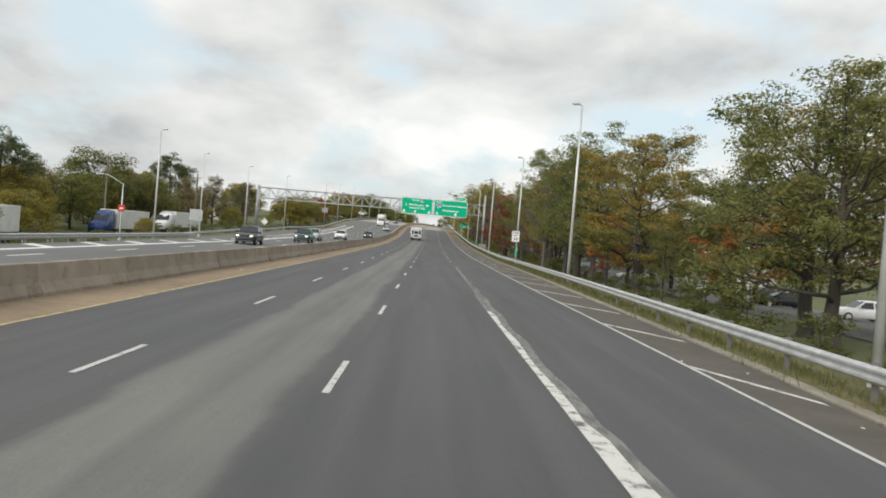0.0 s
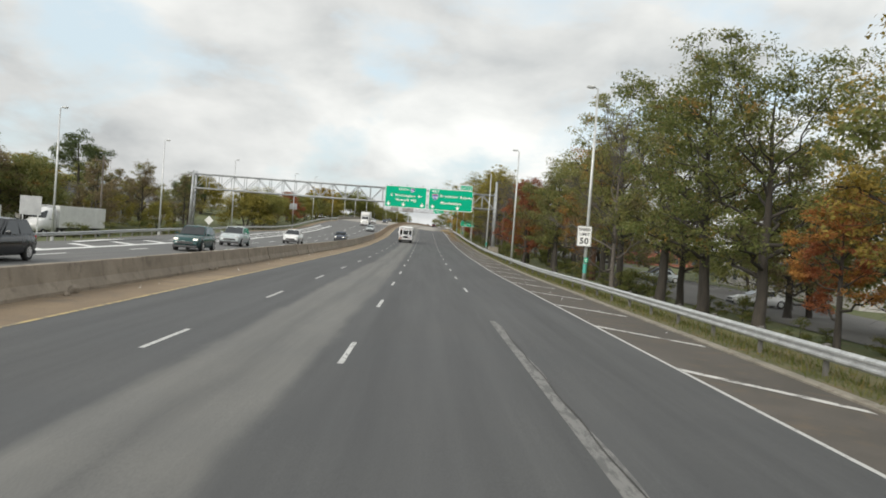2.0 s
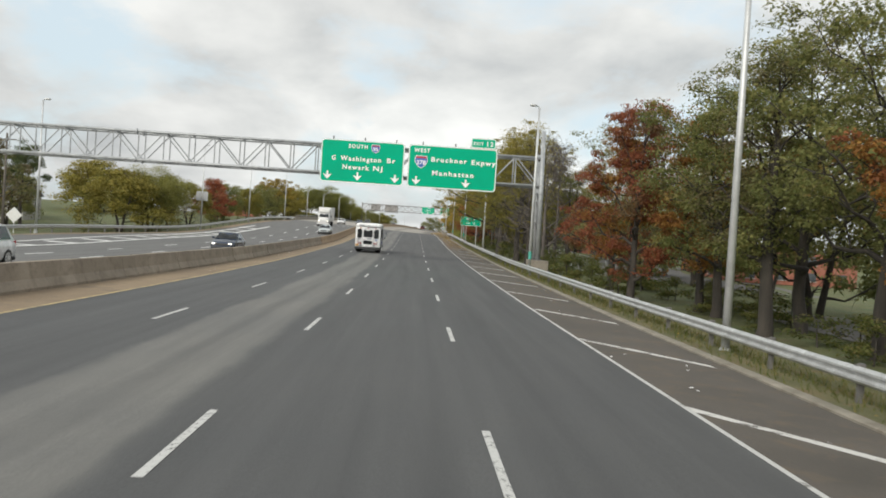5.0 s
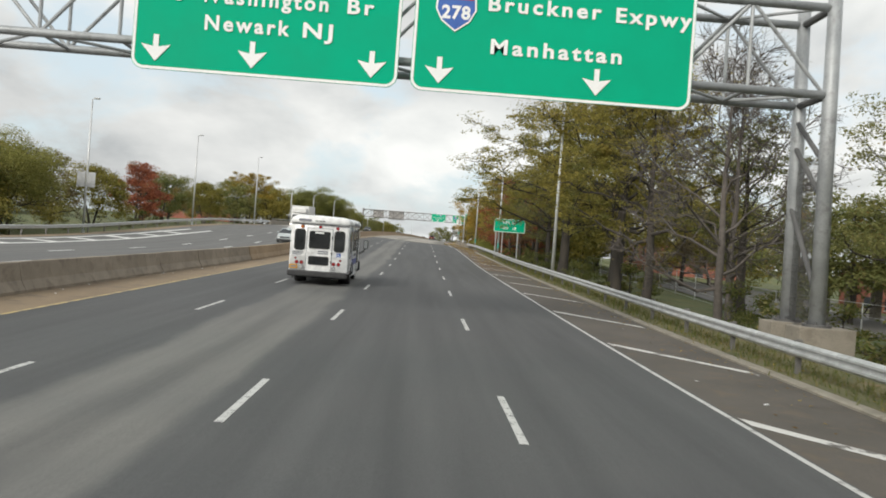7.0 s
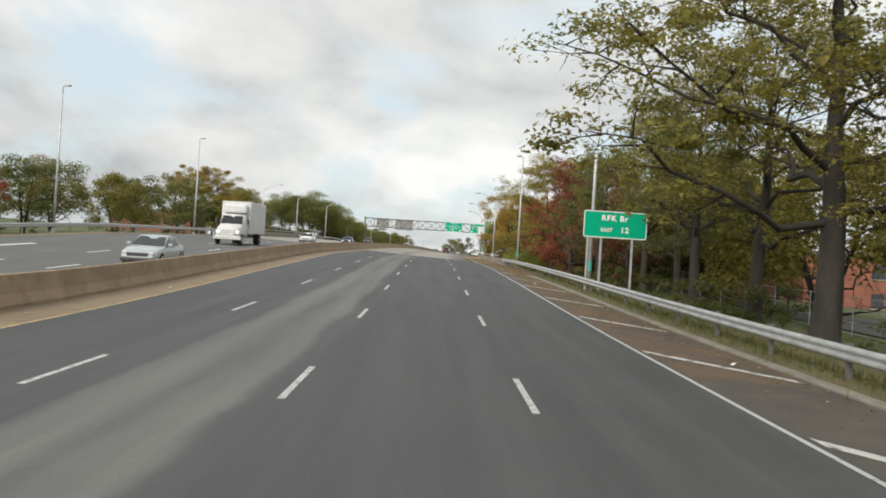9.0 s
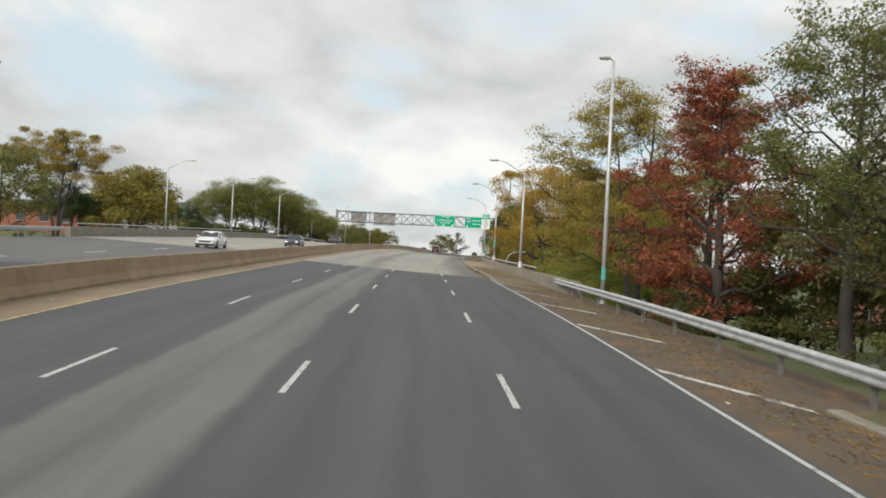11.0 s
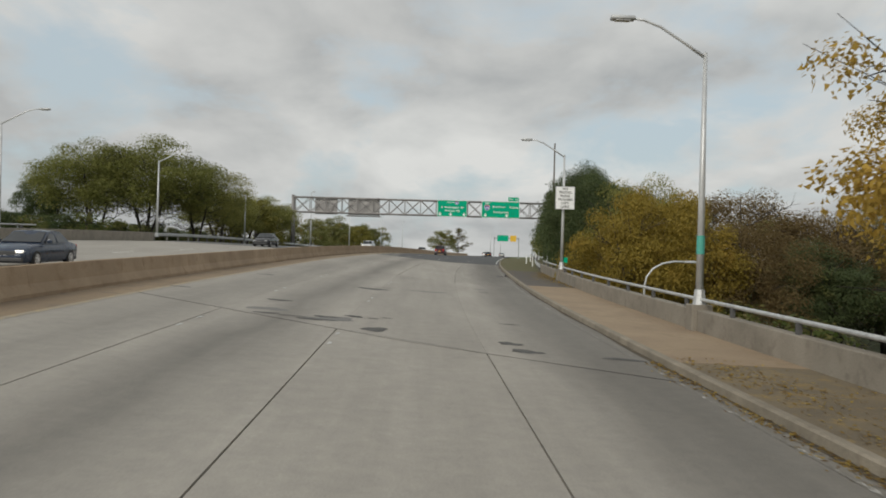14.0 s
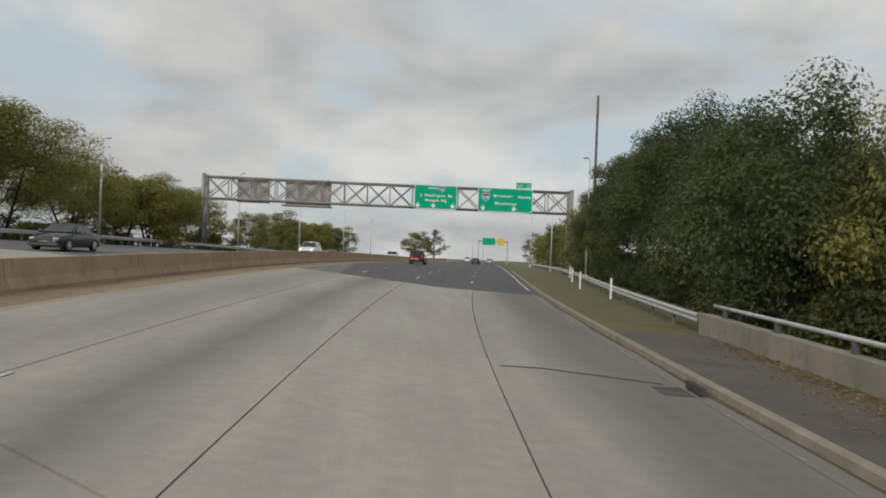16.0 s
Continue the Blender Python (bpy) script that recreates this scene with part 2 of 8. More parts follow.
M["slab"] = deck_material("traffic_worn_concrete", (0.290, 0.268, 0.233), (0.350, 0.325, 0.283),
                          ((0.16, grey(1.0)), (0.22, grey(0.8)), (0.29, grey(1.02)), (0.345, grey(0.60)), (0.40, grey(1.0)), (0.50, grey(1.04)), (0.59, grey(1.0)), (0.635, grey(0.64)), (0.665, grey(0.52)), (0.70, grey(0.54)), (0.73, grey(0.62))))
M["old_walk"] = surface("leaf_stained_old_sidewalk", (0.125, 0.10, 0.066), (0.20, 0.158, 0.098), 0.7, 30, 0.9, bump=0.5, stain=(0.27, 0.185, 0.06), stain_amount=0.7, coords="world")
M["leafy"] = surface("shoulder_under_crushed_leaves", (0.082, 0.068, 0.054), (0.15, 0.105, 0.068), 0.5, 30, 0.95, bump=0.5, stain=(0.20, 0.105, 0.045), stain_amount=0.8, coords="world")
M["walk"] = surface("sandy_sidewalk_concrete", (0.25, 0.18, 0.115), (0.33, 0.25, 0.165), 0.5, 30, 0.9, bump=0.4, stain=(0.2, 0.15, 0.09), coords="world")
M["kerb"] = surface("kerb_concrete", (0.19, 0.165, 0.125), (0.30, 0.262, 0.205), 1.2, 40, 0.9, bump=0.4, stain=(0.16, 0.13, 0.10), coords="world")
M["kerb_pale"] = surface("worn_pale_kerb", (0.19, 0.172, 0.138), (0.31, 0.282, 0.232), 1.2, 40, 0.9, bump=0.5, stain=(0.15, 0.125, 0.095), stain_amount=0.7, coords="world")
M["barrier"] = surface("weathered_barrier_concrete", (0.245, 0.205, 0.160), (0.355, 0.300, 0.238), 0.7, 30, 0.9, bump=0.4, stain=(0.16, 0.13, 0.10), stain_amount=0.6, coords="world", island=0.1)
M["barrier_tan"] = surface("tan_barrier_concrete", (0.30, 0.215, 0.135), (0.41, 0.305, 0.205), 0.6, 30, 0.9, bump=0.3, stain=(0.22, 0.14, 0.075), coords="world", island=0.05)
M["parapet"] = surface("parapet_concrete", (0.20, 0.178, 0.145), (0.29, 0.26, 0.215), 0.8, 30, 0.9, bump=0.4, stain=(0.15, 0.125, 0.10), stain_amount=0.6, coords="world")
M["patch"] = surface("asphalt_patch", (0.055, 0.054, 0.052), (0.115, 0.112, 0.106), 5, 50, 0.95, bump=0.9, coords="world", stain=(0.19, 0.18, 0.165), stain_amount=0.7, emboss=0.012)
M["patch_mid"] = surface("grey_asphalt_patch", (0.085, 0.083, 0.08), (0.125, 0.122, 0.116), 3, 50, 0.9, bump=0.5, coords="world", stain=(0.05, 0.05, 0.05), stain_amount=0.4)
M["patch_old"] = surface("faded_asphalt_patch", (0.15, 0.145, 0.137), (0.21, 0.204, 0.19), 3, 50, 0.9, bump=0.5, coords="world", stain=(0.26, 0.25, 0.235))
M["sealant"] = surface("joint_tar", (0.03, 0.03, 0.03), (0.07, 0.065, 0.06), 5, 40, 0.8, bump=0.3, coords="world")
M["gap"] = surface("joint_dirt", (0.05, 0.045, 0.04), (0.10, 0.09, 0.08), 3, 40, 0.95, coords="world")
M["white_line"] = worn_paint("worn_white_road_paint", (0.62, 0.62, 0.60), (0.10, 0.10, 0.10), 0.665, 9.0)
M["gore_line"] = worn_paint("bright_gore_paint", (0.83, 0.83, 0.81), (0.16, 0.155, 0.145), 0.84)
M["edge_line"] = worn_paint("white_edge_paint", (0.60, 0.60, 0.58), (0.15, 0.145, 0.135), 0.70)
M["hatch_line"] = worn_paint("flaked_hatch_paint", (0.70, 0.69, 0.66), (0.11, 0.10, 0.09), 0.65, 2.2)
M["seam"] = worn_paint("worn_seam_filler", (0.215, 0.21, 0.20), (0.11, 0.109, 0.105), 0.60, 3.0, (2.0, 0.5, 1))
M["yellow_line"] = worn_paint("worn_yellow_road_paint", (0.56, 0.42, 0.18), (0.2, 0.17, 0.12), 0.62)
M["fleck_line"] = worn_paint("flecks_of_white_paint", (0.58, 0.57, 0.54), (0.17, 0.158, 0.138), 0.47, 4.0, (1, 0.6, 1))
# dark brown for the gutter: the kerb's shade is in this colour, mixed with dirt
M["gutter"] = surface("gutter_shade_and_dirt", (0.055, 0.045, 0.032), (0.12, 0.095, 0.062), 1.5, 25, 0.95, bump=0.6, stain=(0.17, 0.13, 0.07), coords="world")
M["grit_line"] = worn_paint("gritty_yellow_line", (0.42, 0.32, 0.18), (0.29, 0.25, 0.19), 0.55)
M["grass"] = surface("rough_autumn_grass", (0.065, 0.094, 0.030), (0.135, 0.14, 0.057), 0.35, 12, 0.95, bump=1.0, stain=(0.13, 0.10, 0.055), stain_amount=0.7, coords="world", emboss=0.05)
M["lawn"] = surface("mown_green_grass", (0.10, 0.155, 0.035), (0.165, 0.215, 0.06), 0.6, 14, 0.95, bump=1.0, stain=(0.17, 0.15, 0.06), stain_amount=0.5, coords="world", emboss=0.05)
M["dry_grass"] = surface("dry_brown_verge", (0.085, 0.09, 0.035), (0.155, 0.14, 0.065), 0.6, 14, 0.95, bump=1.0, stain=(0.17, 0.115, 0.06), stain_amount=0.8, coords="world", emboss=0.04)
M["asphalt_pale"] = surface("pale_old_asphalt", (0.125, 0.123, 0.117), (0.16, 0.158, 0.15), 0.8, 45, 0.85, bump=0.5, coords="world")
M["lot"] = surface("parking_lot_asphalt", (0.10, 0.097, 0.092), (0.155, 0.148, 0.14), 0.2, 20, 0.9, bump=0.3, coords="world")
M["galv"] = surface("galvanised_steel", (0.42, 0.43, 0.43), (0.60, 0.61, 0.61), 2.5, 50, 0.5, 0.4, 0.08, stain=(0.28, 0.27, 0.25), stain_amount=0.4)
M["steel_grey"] = surface("grey_painted_steel", (0.31, 0.325, 0.335), (0.45, 0.465, 0.475), 1.2, 40, 0.55, 0.3, 0.1, stain=(0.14, 0.13, 0.12), stain_amount=0.4)
M["steel_dark"] = surface("dark_weathered_steel", (0.075, 0.075, 0.078), (0.15, 0.148, 0.145), 1.2, 40, 0.6, 0.3, 0.1)
M["steel_brown"] = surface("weathered_brown_grey_steel", (0.13, 0.125, 0.12), (0.23, 0.22, 0.21), 1.2, 40, 0.6, 0.3, 0.1)
M["steel_worn"] = surface("worn_grey_steel", (0.20, 0.19, 0.185), (0.33, 0.315, 0.30), 1.2, 40, 0.6, 0.2, 0.1)
M["sign_back_pale"] = surface("dull_pale_sign_back", (0.36, 0.35, 0.34), (0.52, 0.50, 0.48), 0.9, 40, 0.6, 0.1, 0.05)
M["pole"] = surface("pale_aluminium_pole", (0.46, 0.47, 0.47), (0.62, 0.63, 0.63), 1.2, 50, 0.45, 0.35, 0.05)
M["wood_post"] = surface("weathered_timber_post", (0.10, 0.085, 0.07), (0.20, 0.175, 0.15), 4, 60, 0.9, bump=0.4, stretch=(1, 1, 0.2))
M["sign_green"] = surface("green_sign_sheeting", (0.0, 0.36, 0.20), (0.001, 0.40, 0.225), 0.8, 220, 0.7, bump=0, spec=0.12)
M["sign_white"] = surface("white_sign_sheeting", (0.80, 0.81, 0.80), (0.88, 0.88, 0.87), 1.5, 220, 0.7, bump=0, spec=0.2)
M["sign_black"] = surface("black_sign_print", (0.02, 0.02, 0.02), (0.04, 0.04, 0.04), 3, 40, 0.5, bump=0)
M["sign_back"] = surface("bare_aluminium_sign_back", (0.30, 0.31, 0.32), (0.42, 0.43, 0.44), 1.5, 40, 0.5, 0.5, 0.05)
M["shield_blue"] = surface("blue_shield_print", (0.03, 0.10, 0.38), (0.04, 0.13, 0.45), 3, 40, 0.5, bump=0)
M["shield_red"] = surface("red_shield_print", (0.42, 0.03, 0.03), (0.5, 0.045, 0.04), 3, 40, 0.5, bump=0)
M["sign_yellow"] = surface("yellow_sign_sheeting", (0.70, 0.42, 0.03), (0.8, 0.5, 0.05), 3, 40, 0.5, bump=0)
M["teal"] = surface("teal_pole_band", (0.06, 0.32, 0.26), (0.09, 0.4, 0.33), 3, 40, 0.6, bump=0)
M["glass"] = surface("dark_tinted_glass", (0.012, 0.014, 0.016), (0.03, 0.033, 0.036), 1.5, 20, 0.08, bump=0, spec=0.6)
M["rubber"] = surface("black_rubber", (0.015, 0.015, 0.015), (0.035, 0.034, 0.033), 6, 50, 0.85, bump=0.3)
M["dark_plastic"] = surface("dark_grey_plastic", (0.03, 0.03, 0.032), (0.06, 0.06, 0.062), 4, 60, 0.6, bump=0.1)
M["chrome"] = surface("bright_wheel_metal", (0.60, 0.60, 0.60), (0.74, 0.74, 0.74), 4, 50, 0.35, 0.3, 0.05)
M["bus_white"] = surface("white_bus_paint", (0.84, 0.845, 0.85), (0.88, 0.88, 0.88), 0.6, 3, 0.3, bump=0.0, stain=(0.74, 0.73, 0.70), stain_amount=0.12)
M["bus_blue"] = surface("blue_stripe_paint", (0.07, 0.09, 0.34), (0.10, 0.125, 0.42), 2, 30, 0.35, bump=0)
M["bus_grey"] = surface("grey_print", (0.20, 0.21, 0.24), (0.28, 0.29, 0.32), 4, 40, 0.5, bump=0)
M["seal"] = surface("black_window_seal", (0.015, 0.015, 0.015), (0.03, 0.03, 0.03), 4, 40, 0.7, bump=0)
M["lens_red"] = surface("red_lamp_lens", (0.30, 0.012, 0.012), (0.45, 0.02, 0.02), 6, 60, 0.15, bump=0)
M["lens_orange"] = surface("amber_lamp_lens", (0.42, 0.12, 0.02), (0.55, 0.17, 0.03), 6, 60, 0.15, bump=0)
M["lens_clear"] = surface("clear_lamp_lens", (0.45, 0.45, 0.45), (0.62, 0.62, 0.62), 6, 60, 0.15, bump=0)
M["headlight_on"] = lamp_glow("lit_headlamp", (1.0, 0.95, 0.85), 0.9)
M["plate"] = surface("orange_plate", (0.60, 0.30, 0.03), (0.72, 0.38, 0.05), 6, 60, 0.5, bump=0)
for key, a, b in (("white", (0.66, 0.66, 0.66), (0.76, 0.76, 0.76)), ("black", (0.012, 0.013, 0.016), (0.025, 0.026, 0.03)), ("silver", (0.36, 0.40, 0.41), (0.46, 0.50, 0.51)),
                  ("navy", (0.025, 0.035, 0.06), (0.04, 0.055, 0.085)), ("red", (0.045, 0.009, 0.011), (0.075, 0.013, 0.015)), ("green", (0.015, 0.05, 0.05), (0.025, 0.07, 0.07)),
                  ("grey", (0.10, 0.105, 0.11), (0.15, 0.155, 0.16)), ("truck_blue", (0.02, 0.05, 0.16), (0.03, 0.07, 0.22))):
    M["car_" + key] = surface(key + "_car_paint", a, b, 1.0, 20, 0.25, bump=0)
M["box_white"] = surface("white_box_panel", (0.62, 0.62, 0.61), (0.74, 0.74, 0.73), 0.7, 20, 0.5, bump=0.0, stain=(0.5, 0.48, 0.45), stain_amount=0.4)
M["bark"] = surface("rough_dark_bark", (0.030, 0.026, 0.022), (0.068, 0.058, 0.048), 3.0, 25, 0.95, bump=0.9, stretch=(1, 1, 0.25), emboss=0.02)
M["ivy_bark"] = surface("reddish_vine_covered_bark", (0.05, 0.03, 0.02), (0.13, 0.065, 0.035), 3.0, 20, 0.95, bump=1.0, emboss=0.03)
M["twig"] = surface("grey_brown_twigs", (0.085, 0.073, 0.065), (0.15, 0.13, 0.116), 4, 30, 0.9, bump=0.3)
M["brick"] = surface("red_brick_wall", (0.22, 0.075, 0.05), (0.33, 0.13, 0.085), 1.0, 30, 0.9, bump=0.3, stain=(0.3, 0.2, 0.16))
M["siding"] = surface("pale_siding", (0.36, 0.345, 0.32), (0.47, 0.455, 0.43), 0.8, 30, 0.8, bump=0.1)
M["roofing"] = surface("grey_roofing", (0.10, 0.10, 0.105), (0.17, 0.17, 0.175), 0.8, 30, 0.9, bump=0.3)
M["pane"] = surface("building_window_glass", (0.03, 0.035, 0.04), (0.08, 0.09, 0.10), 0.5, 20, 0.12, bump=0)
M["fence"] = surface("dark_fence_steel", (0.04, 0.045, 0.045), (0.08, 0.085, 0.085), 2, 40, 0.6, 0.4, 0)
G1 = ((0.0, (0.135, 0.158, 0.054)), (0.5, (0.200, 0.215, 0.078)), (1.0, (0.275, 0.258, 0.098)))
G2 = ((0.0, (0.185, 0.172, 0.046)), (0.5, (0.28, 0.245, 0.060)), (1.0, (0.40, 0.33, 0.09)))
OR = ((0.0, (0.26, 0.125, 0.045)), (0.5, (0.40, 0.195, 0.06)), (1.0, (0.50, 0.285, 0.085)))
RD = ((0.0, (0.19, 0.066, 0.044)), (0.5, (0.32, 0.105, 0.06)), (1.0, (0.42, 0.16, 0.08)))
BR = ((0.0, (0.14, 0.115, 0.070)), (0.5, (0.19, 0.155, 0.09)), (1.0, (0.26, 0.205, 0.12)))
DG = ((0.0, (0.066, 0.094, 0.040)), (0.5, (0.086, 0.116, 0.050)), (1.0, (0.116, 0.142, 0.062)))
M["leaf_green"] = leaf_material("green_turning_leaves", G1, OR, 0.60)
M["leaf_olive"] = leaf_material("olive_yellow_leaves", G2, G1, 0.55)
M["leaf_mid"] = leaf_material("olive_green_leaves", ((0.0, (0.17, 0.185, 0.055)), (0.5, (0.24, 0.245, 0.075)), (1.0, (0.32, 0.305, 0.10))), G1, 0.55)
M["leaf_gold"] = leaf_material("golden_leaves", ((0.0, (0.28, 0.20, 0.045)), (0.5, (0.42, 0.29, 0.062)), (1.0, (0.54, 0.38, 0.09))), G2, 0.6)
M["leaf_goldgreen"] = leaf_material("yellow_green_leaves", ((0.0, (0.25, 0.19, 0.04)), (0.5, (0.31, 0.235, 0.05)), (1.0, (0.37, 0.28, 0.06))), ((0.0, (0.28, 0.19, 0.04)), (0.5, (0.37, 0.25, 0.05)), (1.0, (0.43, 0.30, 0.065))), 0.58)
M["leaf_fresh"] = leaf_material("fresh_green_leaves", ((0.0, (0.23, 0.265, 0.065)), (0.5, (0.31, 0.335, 0.085)), (1.0, (0.41, 0.41, 0.12))), G2, 0.6)
M["leaf_orange"] = leaf_material("orange_leaves", OR, RD, 0.55)
M["leaf_rust"] = leaf_material("rusty_green_leaves", OR, G1, 0.5)
M["leaf_thin"] = leaf_material("thin_brown_green_leaves", G1, BR, 0.5)
M["leaf_red"] = leaf_material("red_autumn_leaves", RD, BR, 0.53)
M["leaf_brown"] = leaf_material("sparse_brown_leaves", BR, G1, 0.5)
M["leaf_yellow"] = leaf_material("yellow_olive_leaves", ((0.0, (0.19, 0.165, 0.038)), (0.5, (0.30, 0.245, 0.055)), (1.0, (0.41, 0.33, 0.085))), G1, 0.66)
M["leaf_turning"] = leaf_material("green_and_gold_leaves", G1, ((0.0, (0.28, 0.19, 0.045)), (0.5, (0.42, 0.29, 0.07)), (1.0, (0.52, 0.37, 0.10))), 0.44)
M["leaf_bronze"] = leaf_material("bronze_leaves", ((0.0, (0.12, 0.09, 0.042)), (0.5, (0.17, 0.122, 0.056)), (1.0, (0.225, 0.165, 0.075))), G1, 0.6)
M["leaf_dark"] = leaf_material("dark_green_leaves", DG, G1, 0.58)
M["fallen"] = leaf_material("fallen_leaves", ((0.0, (0.17, 0.10, 0.036)), (0.5, (0.33, 0.22, 0.06)), (1.0, (0.50, 0.37, 0.10))))
M["weed"] = leaf_material("roadside_weeds", ((0.0, (0.08, 0.11, 0.03)), (0.6, (0.15, 0.165, 0.05)), (1.0, (0.24, 0.20, 0.085))))

# ---- the line of the road ----
ZY = [-90, 0, 13, 25, 60, 101, 120, 150, 175, 187, 223, 236, 260, 284, 296, 309, 325, 341, 353, 364, 375, 390, 412, 430, 450, 478, 520, 900]
ZZ = [1.9, 1.40, 1.34, 1.26, 1.04, .86, .82, .93, 1.15, 1.32, 1.97, 2.28, 3.1, 3.85, 4.07, 4.27, 4.5, 4.72, 4.93, 5.1, 5.27, 5.55, 5.92, 6.2, 6.4, 6.5, 6.55, 6.5]
CY = [0, 25, 60, 101, 115, 150, 175, 187, 223, 236, 260, 284, 309, 420, 520]
CC = [.004, .004, .012, .022, .025, .012, .004, .006, -.002, 0, .015, .03, .033, .025, 0]
YS = np.arange(-100.0, 901.0, 1.0)
KERNEL = np.exp(-0.5 * (np.arange(-15, 16) / 5.0) ** 2)
KERNEL /= KERNEL.sum()


def smooth(values):
    return np.convolve(np.pad(values, 15, mode="edge"), KERNEL, mode="valid")


Z_LINE = smooth(np.interp(YS, ZY, ZZ))
C_LINE = smooth(np.interp(YS, CY, CC))
BANK = smooth(np.interp(YS, [300, 312, 322, 337, 350, 365, 380, 395, 425, 460, 540], [0, .008, .015, .027, .033, .041, .047, .052, .052, .045, .02]))


def shift(y):
    """How far the road has bent to the right."""
    if y < 345:
        return 0.0
    return (min(y, 440) - 345) ** 2 / 1700 + max(y - 440, 0) * 0.1118


def road_z(u, y):
    z = float(np.interp(y, YS, Z_LINE)) - float(np.interp(y, YS, C_LINE)) * min(max(u, -36.0), 12.0)
    if u < -23 and y < 200:    # the exit ramp falls away beyond the gore
        z -= float(np.interp(y, (-90, 60, 107, 125, 140, 158, 175, 198), (1.3, 1.3, 1.1, 0.85, 0.55, 0.28, 0.18, 0))) * min((-u - 23) / 7.0, 1.1)
    if u < 0 and y > 285:      # the left lanes and the opposite side bank up into the bend
        z += float(np.interp(y, YS, BANK)) * float(np.interp(-u, (0, 9, 20, 30), (0, 9, 14, 16)))
    return z


def at(u, y, lift=0.0):
    return Vector((u + shift(y), y, road_z(u, y) + lift))


def along(u, y, lift=0.0):
    """A pose on the road, its y axis along it."""
    a, b = at(u, y - 1, lift), at(u, y + 1, lift)
    d = b - a
    m = pose(0, 0, 0, math.degrees(math.atan2(d.z, math.hypot(d.x, d.y))), 0, 0)
    return Matrix.Translation(at(u, y, lift)) @ pose(0, 0, 0, 0, 0, -math.degrees(math.atan2(d.x, d.y))) @ m


# ---- mesh helpers ----
def finish(name, bm, material, smooth_faces=False):
    me = bpy.data.meshes.new(name)
    bm.to_mesh(me)
    bm.free()
    for m in (material if isinstance(material, (list, tuple)) else [material]):
        me.materials.append(m)
    if smooth_faces:
        me.polygons.foreach_set("use_smooth", [True] * len(me.polygons))
    return me


def part(name, bm, material, parent, label="", smooth_faces=False):
    ob = new(name, finish(name, bm, material, smooth_faces))
    ob.parent = parent
    return tagged(ob, label)


def share(name, mesh, parent, m=None):
    ob = new(name, mesh)
    ob.parent = parent
    if m is not None:
        ob.matrix_basis = m
    return ob


def thing(name, m, label, category, group="", kind=""):
    ob = new(name)
    ob.matrix_basis = m
    ob.empty_display_size = 0.2
    return tagged(ob, label, category, group, kind)


def box(bm, c, s, m=None, bevel=0.0):
    r = bmesh.ops.create_cube(bm, size=1.0, matrix=Matrix.Translation(c) @ Matrix.Diagonal((*s, 1)))
    if bevel:
        edges = {e for v in r["verts"] for e in v.link_edges}
        bevelled = bmesh.ops.bevel(bm, geom=list(edges), offset=bevel, segments=2, affect="EDGES", profile=0.5)
        verts = list({v for f in bevelled["faces"] for v in f.verts} | {v for v in r["verts"] if v.is_valid})
    else:
        verts = r["verts"]
    if m is not None:
        bmesh.ops.transform(bm, matrix=m, verts=verts)
    return verts


def tube(bm, points, radii, sides=10, caps=True):
    """A round bar through the points."""
    pts = [Vector(p) for p in points]
    if isinstance(radii, (int, float)):
        radii = [radii] * len(pts)
    rings, ref = [], None
    for i, p in enumerate(pts):
        d = (pts[min(i + 1, len(pts) - 1)] - pts[max(i - 1, 0)]).normalized()
        if ref is None:
            ref = d.orthogonal().normalized()
        ref = (ref - d * ref.dot(d)).normalized()
        side = d.cross(ref)
        rings.append([bm.verts.new(p + (ref * math.cos(k * math.tau / sides) + side * math.sin(k * math.tau / sides)) * radii[i]) for k in range(sides)])
    for a, b in zip(rings, rings[1:]):
        for k in range(sides):
            bm.faces.new((a[k], a[(k + 1) % sides], b[(k + 1) % sides], b[k]))
    if caps:
        bm.faces.new(rings[0][::-1])
        bm.faces.new(rings[-1])


def disc(bm, c, r, depth, axis="y", sides=24):
    turn = {"y": pose(0, 0, 0, 90), "x": pose(0, 0, 0, 0, 90), "z": pose(0, 0, 0)}[axis]
    bmesh.ops.create_cone(bm, cap_ends=True, segments=sides, radius1=r, radius2=r, depth=depth, matrix=Matrix.Translation(c) @ turn)


def prism(bm, outline, y0, y1):
    """An outline in x and z drawn out along y."""
    a = [bm.verts.new((x, y0, z)) for x, z in outline]
    b = [bm.verts.new((x, y1, z)) for x, z in outline]
    n = len(outline)
    for k in range(n):
        bm.faces.new((a[k], b[k], b[(k + 1) % n], a[(k + 1) % n]))
    bm.faces.new(a)
    bm.faces.new(b[::-1])
    bmesh.ops.recalc_face_normals(bm, faces=bm.faces)


def rounded(w, h, r, n=5):
    """A rectangle with round corners, in x and z, about its middle."""
    pts = []
    for cx, cz, a0 in ((w / 2 - r, h / 2 - r, 0), (-w / 2 + r, h / 2 - r, 90), (-w / 2 + r, -h / 2 + r, 180), (w / 2 - r, -h / 2 + r, 270)):
        for k in range(n + 1):
            a = radians(a0 + 90 * k / n)
            pts.append((cx + r * math.cos(a), cz + r * math.sin(a)))
    return pts


def plate(bm, w, h, r, t, c=(0, 0, 0)):
    prism(bm, [(x + c[0], z + c[2]) for x, z in rounded(w, h, r)], c[1] - t / 2, c[1] + t / 2)


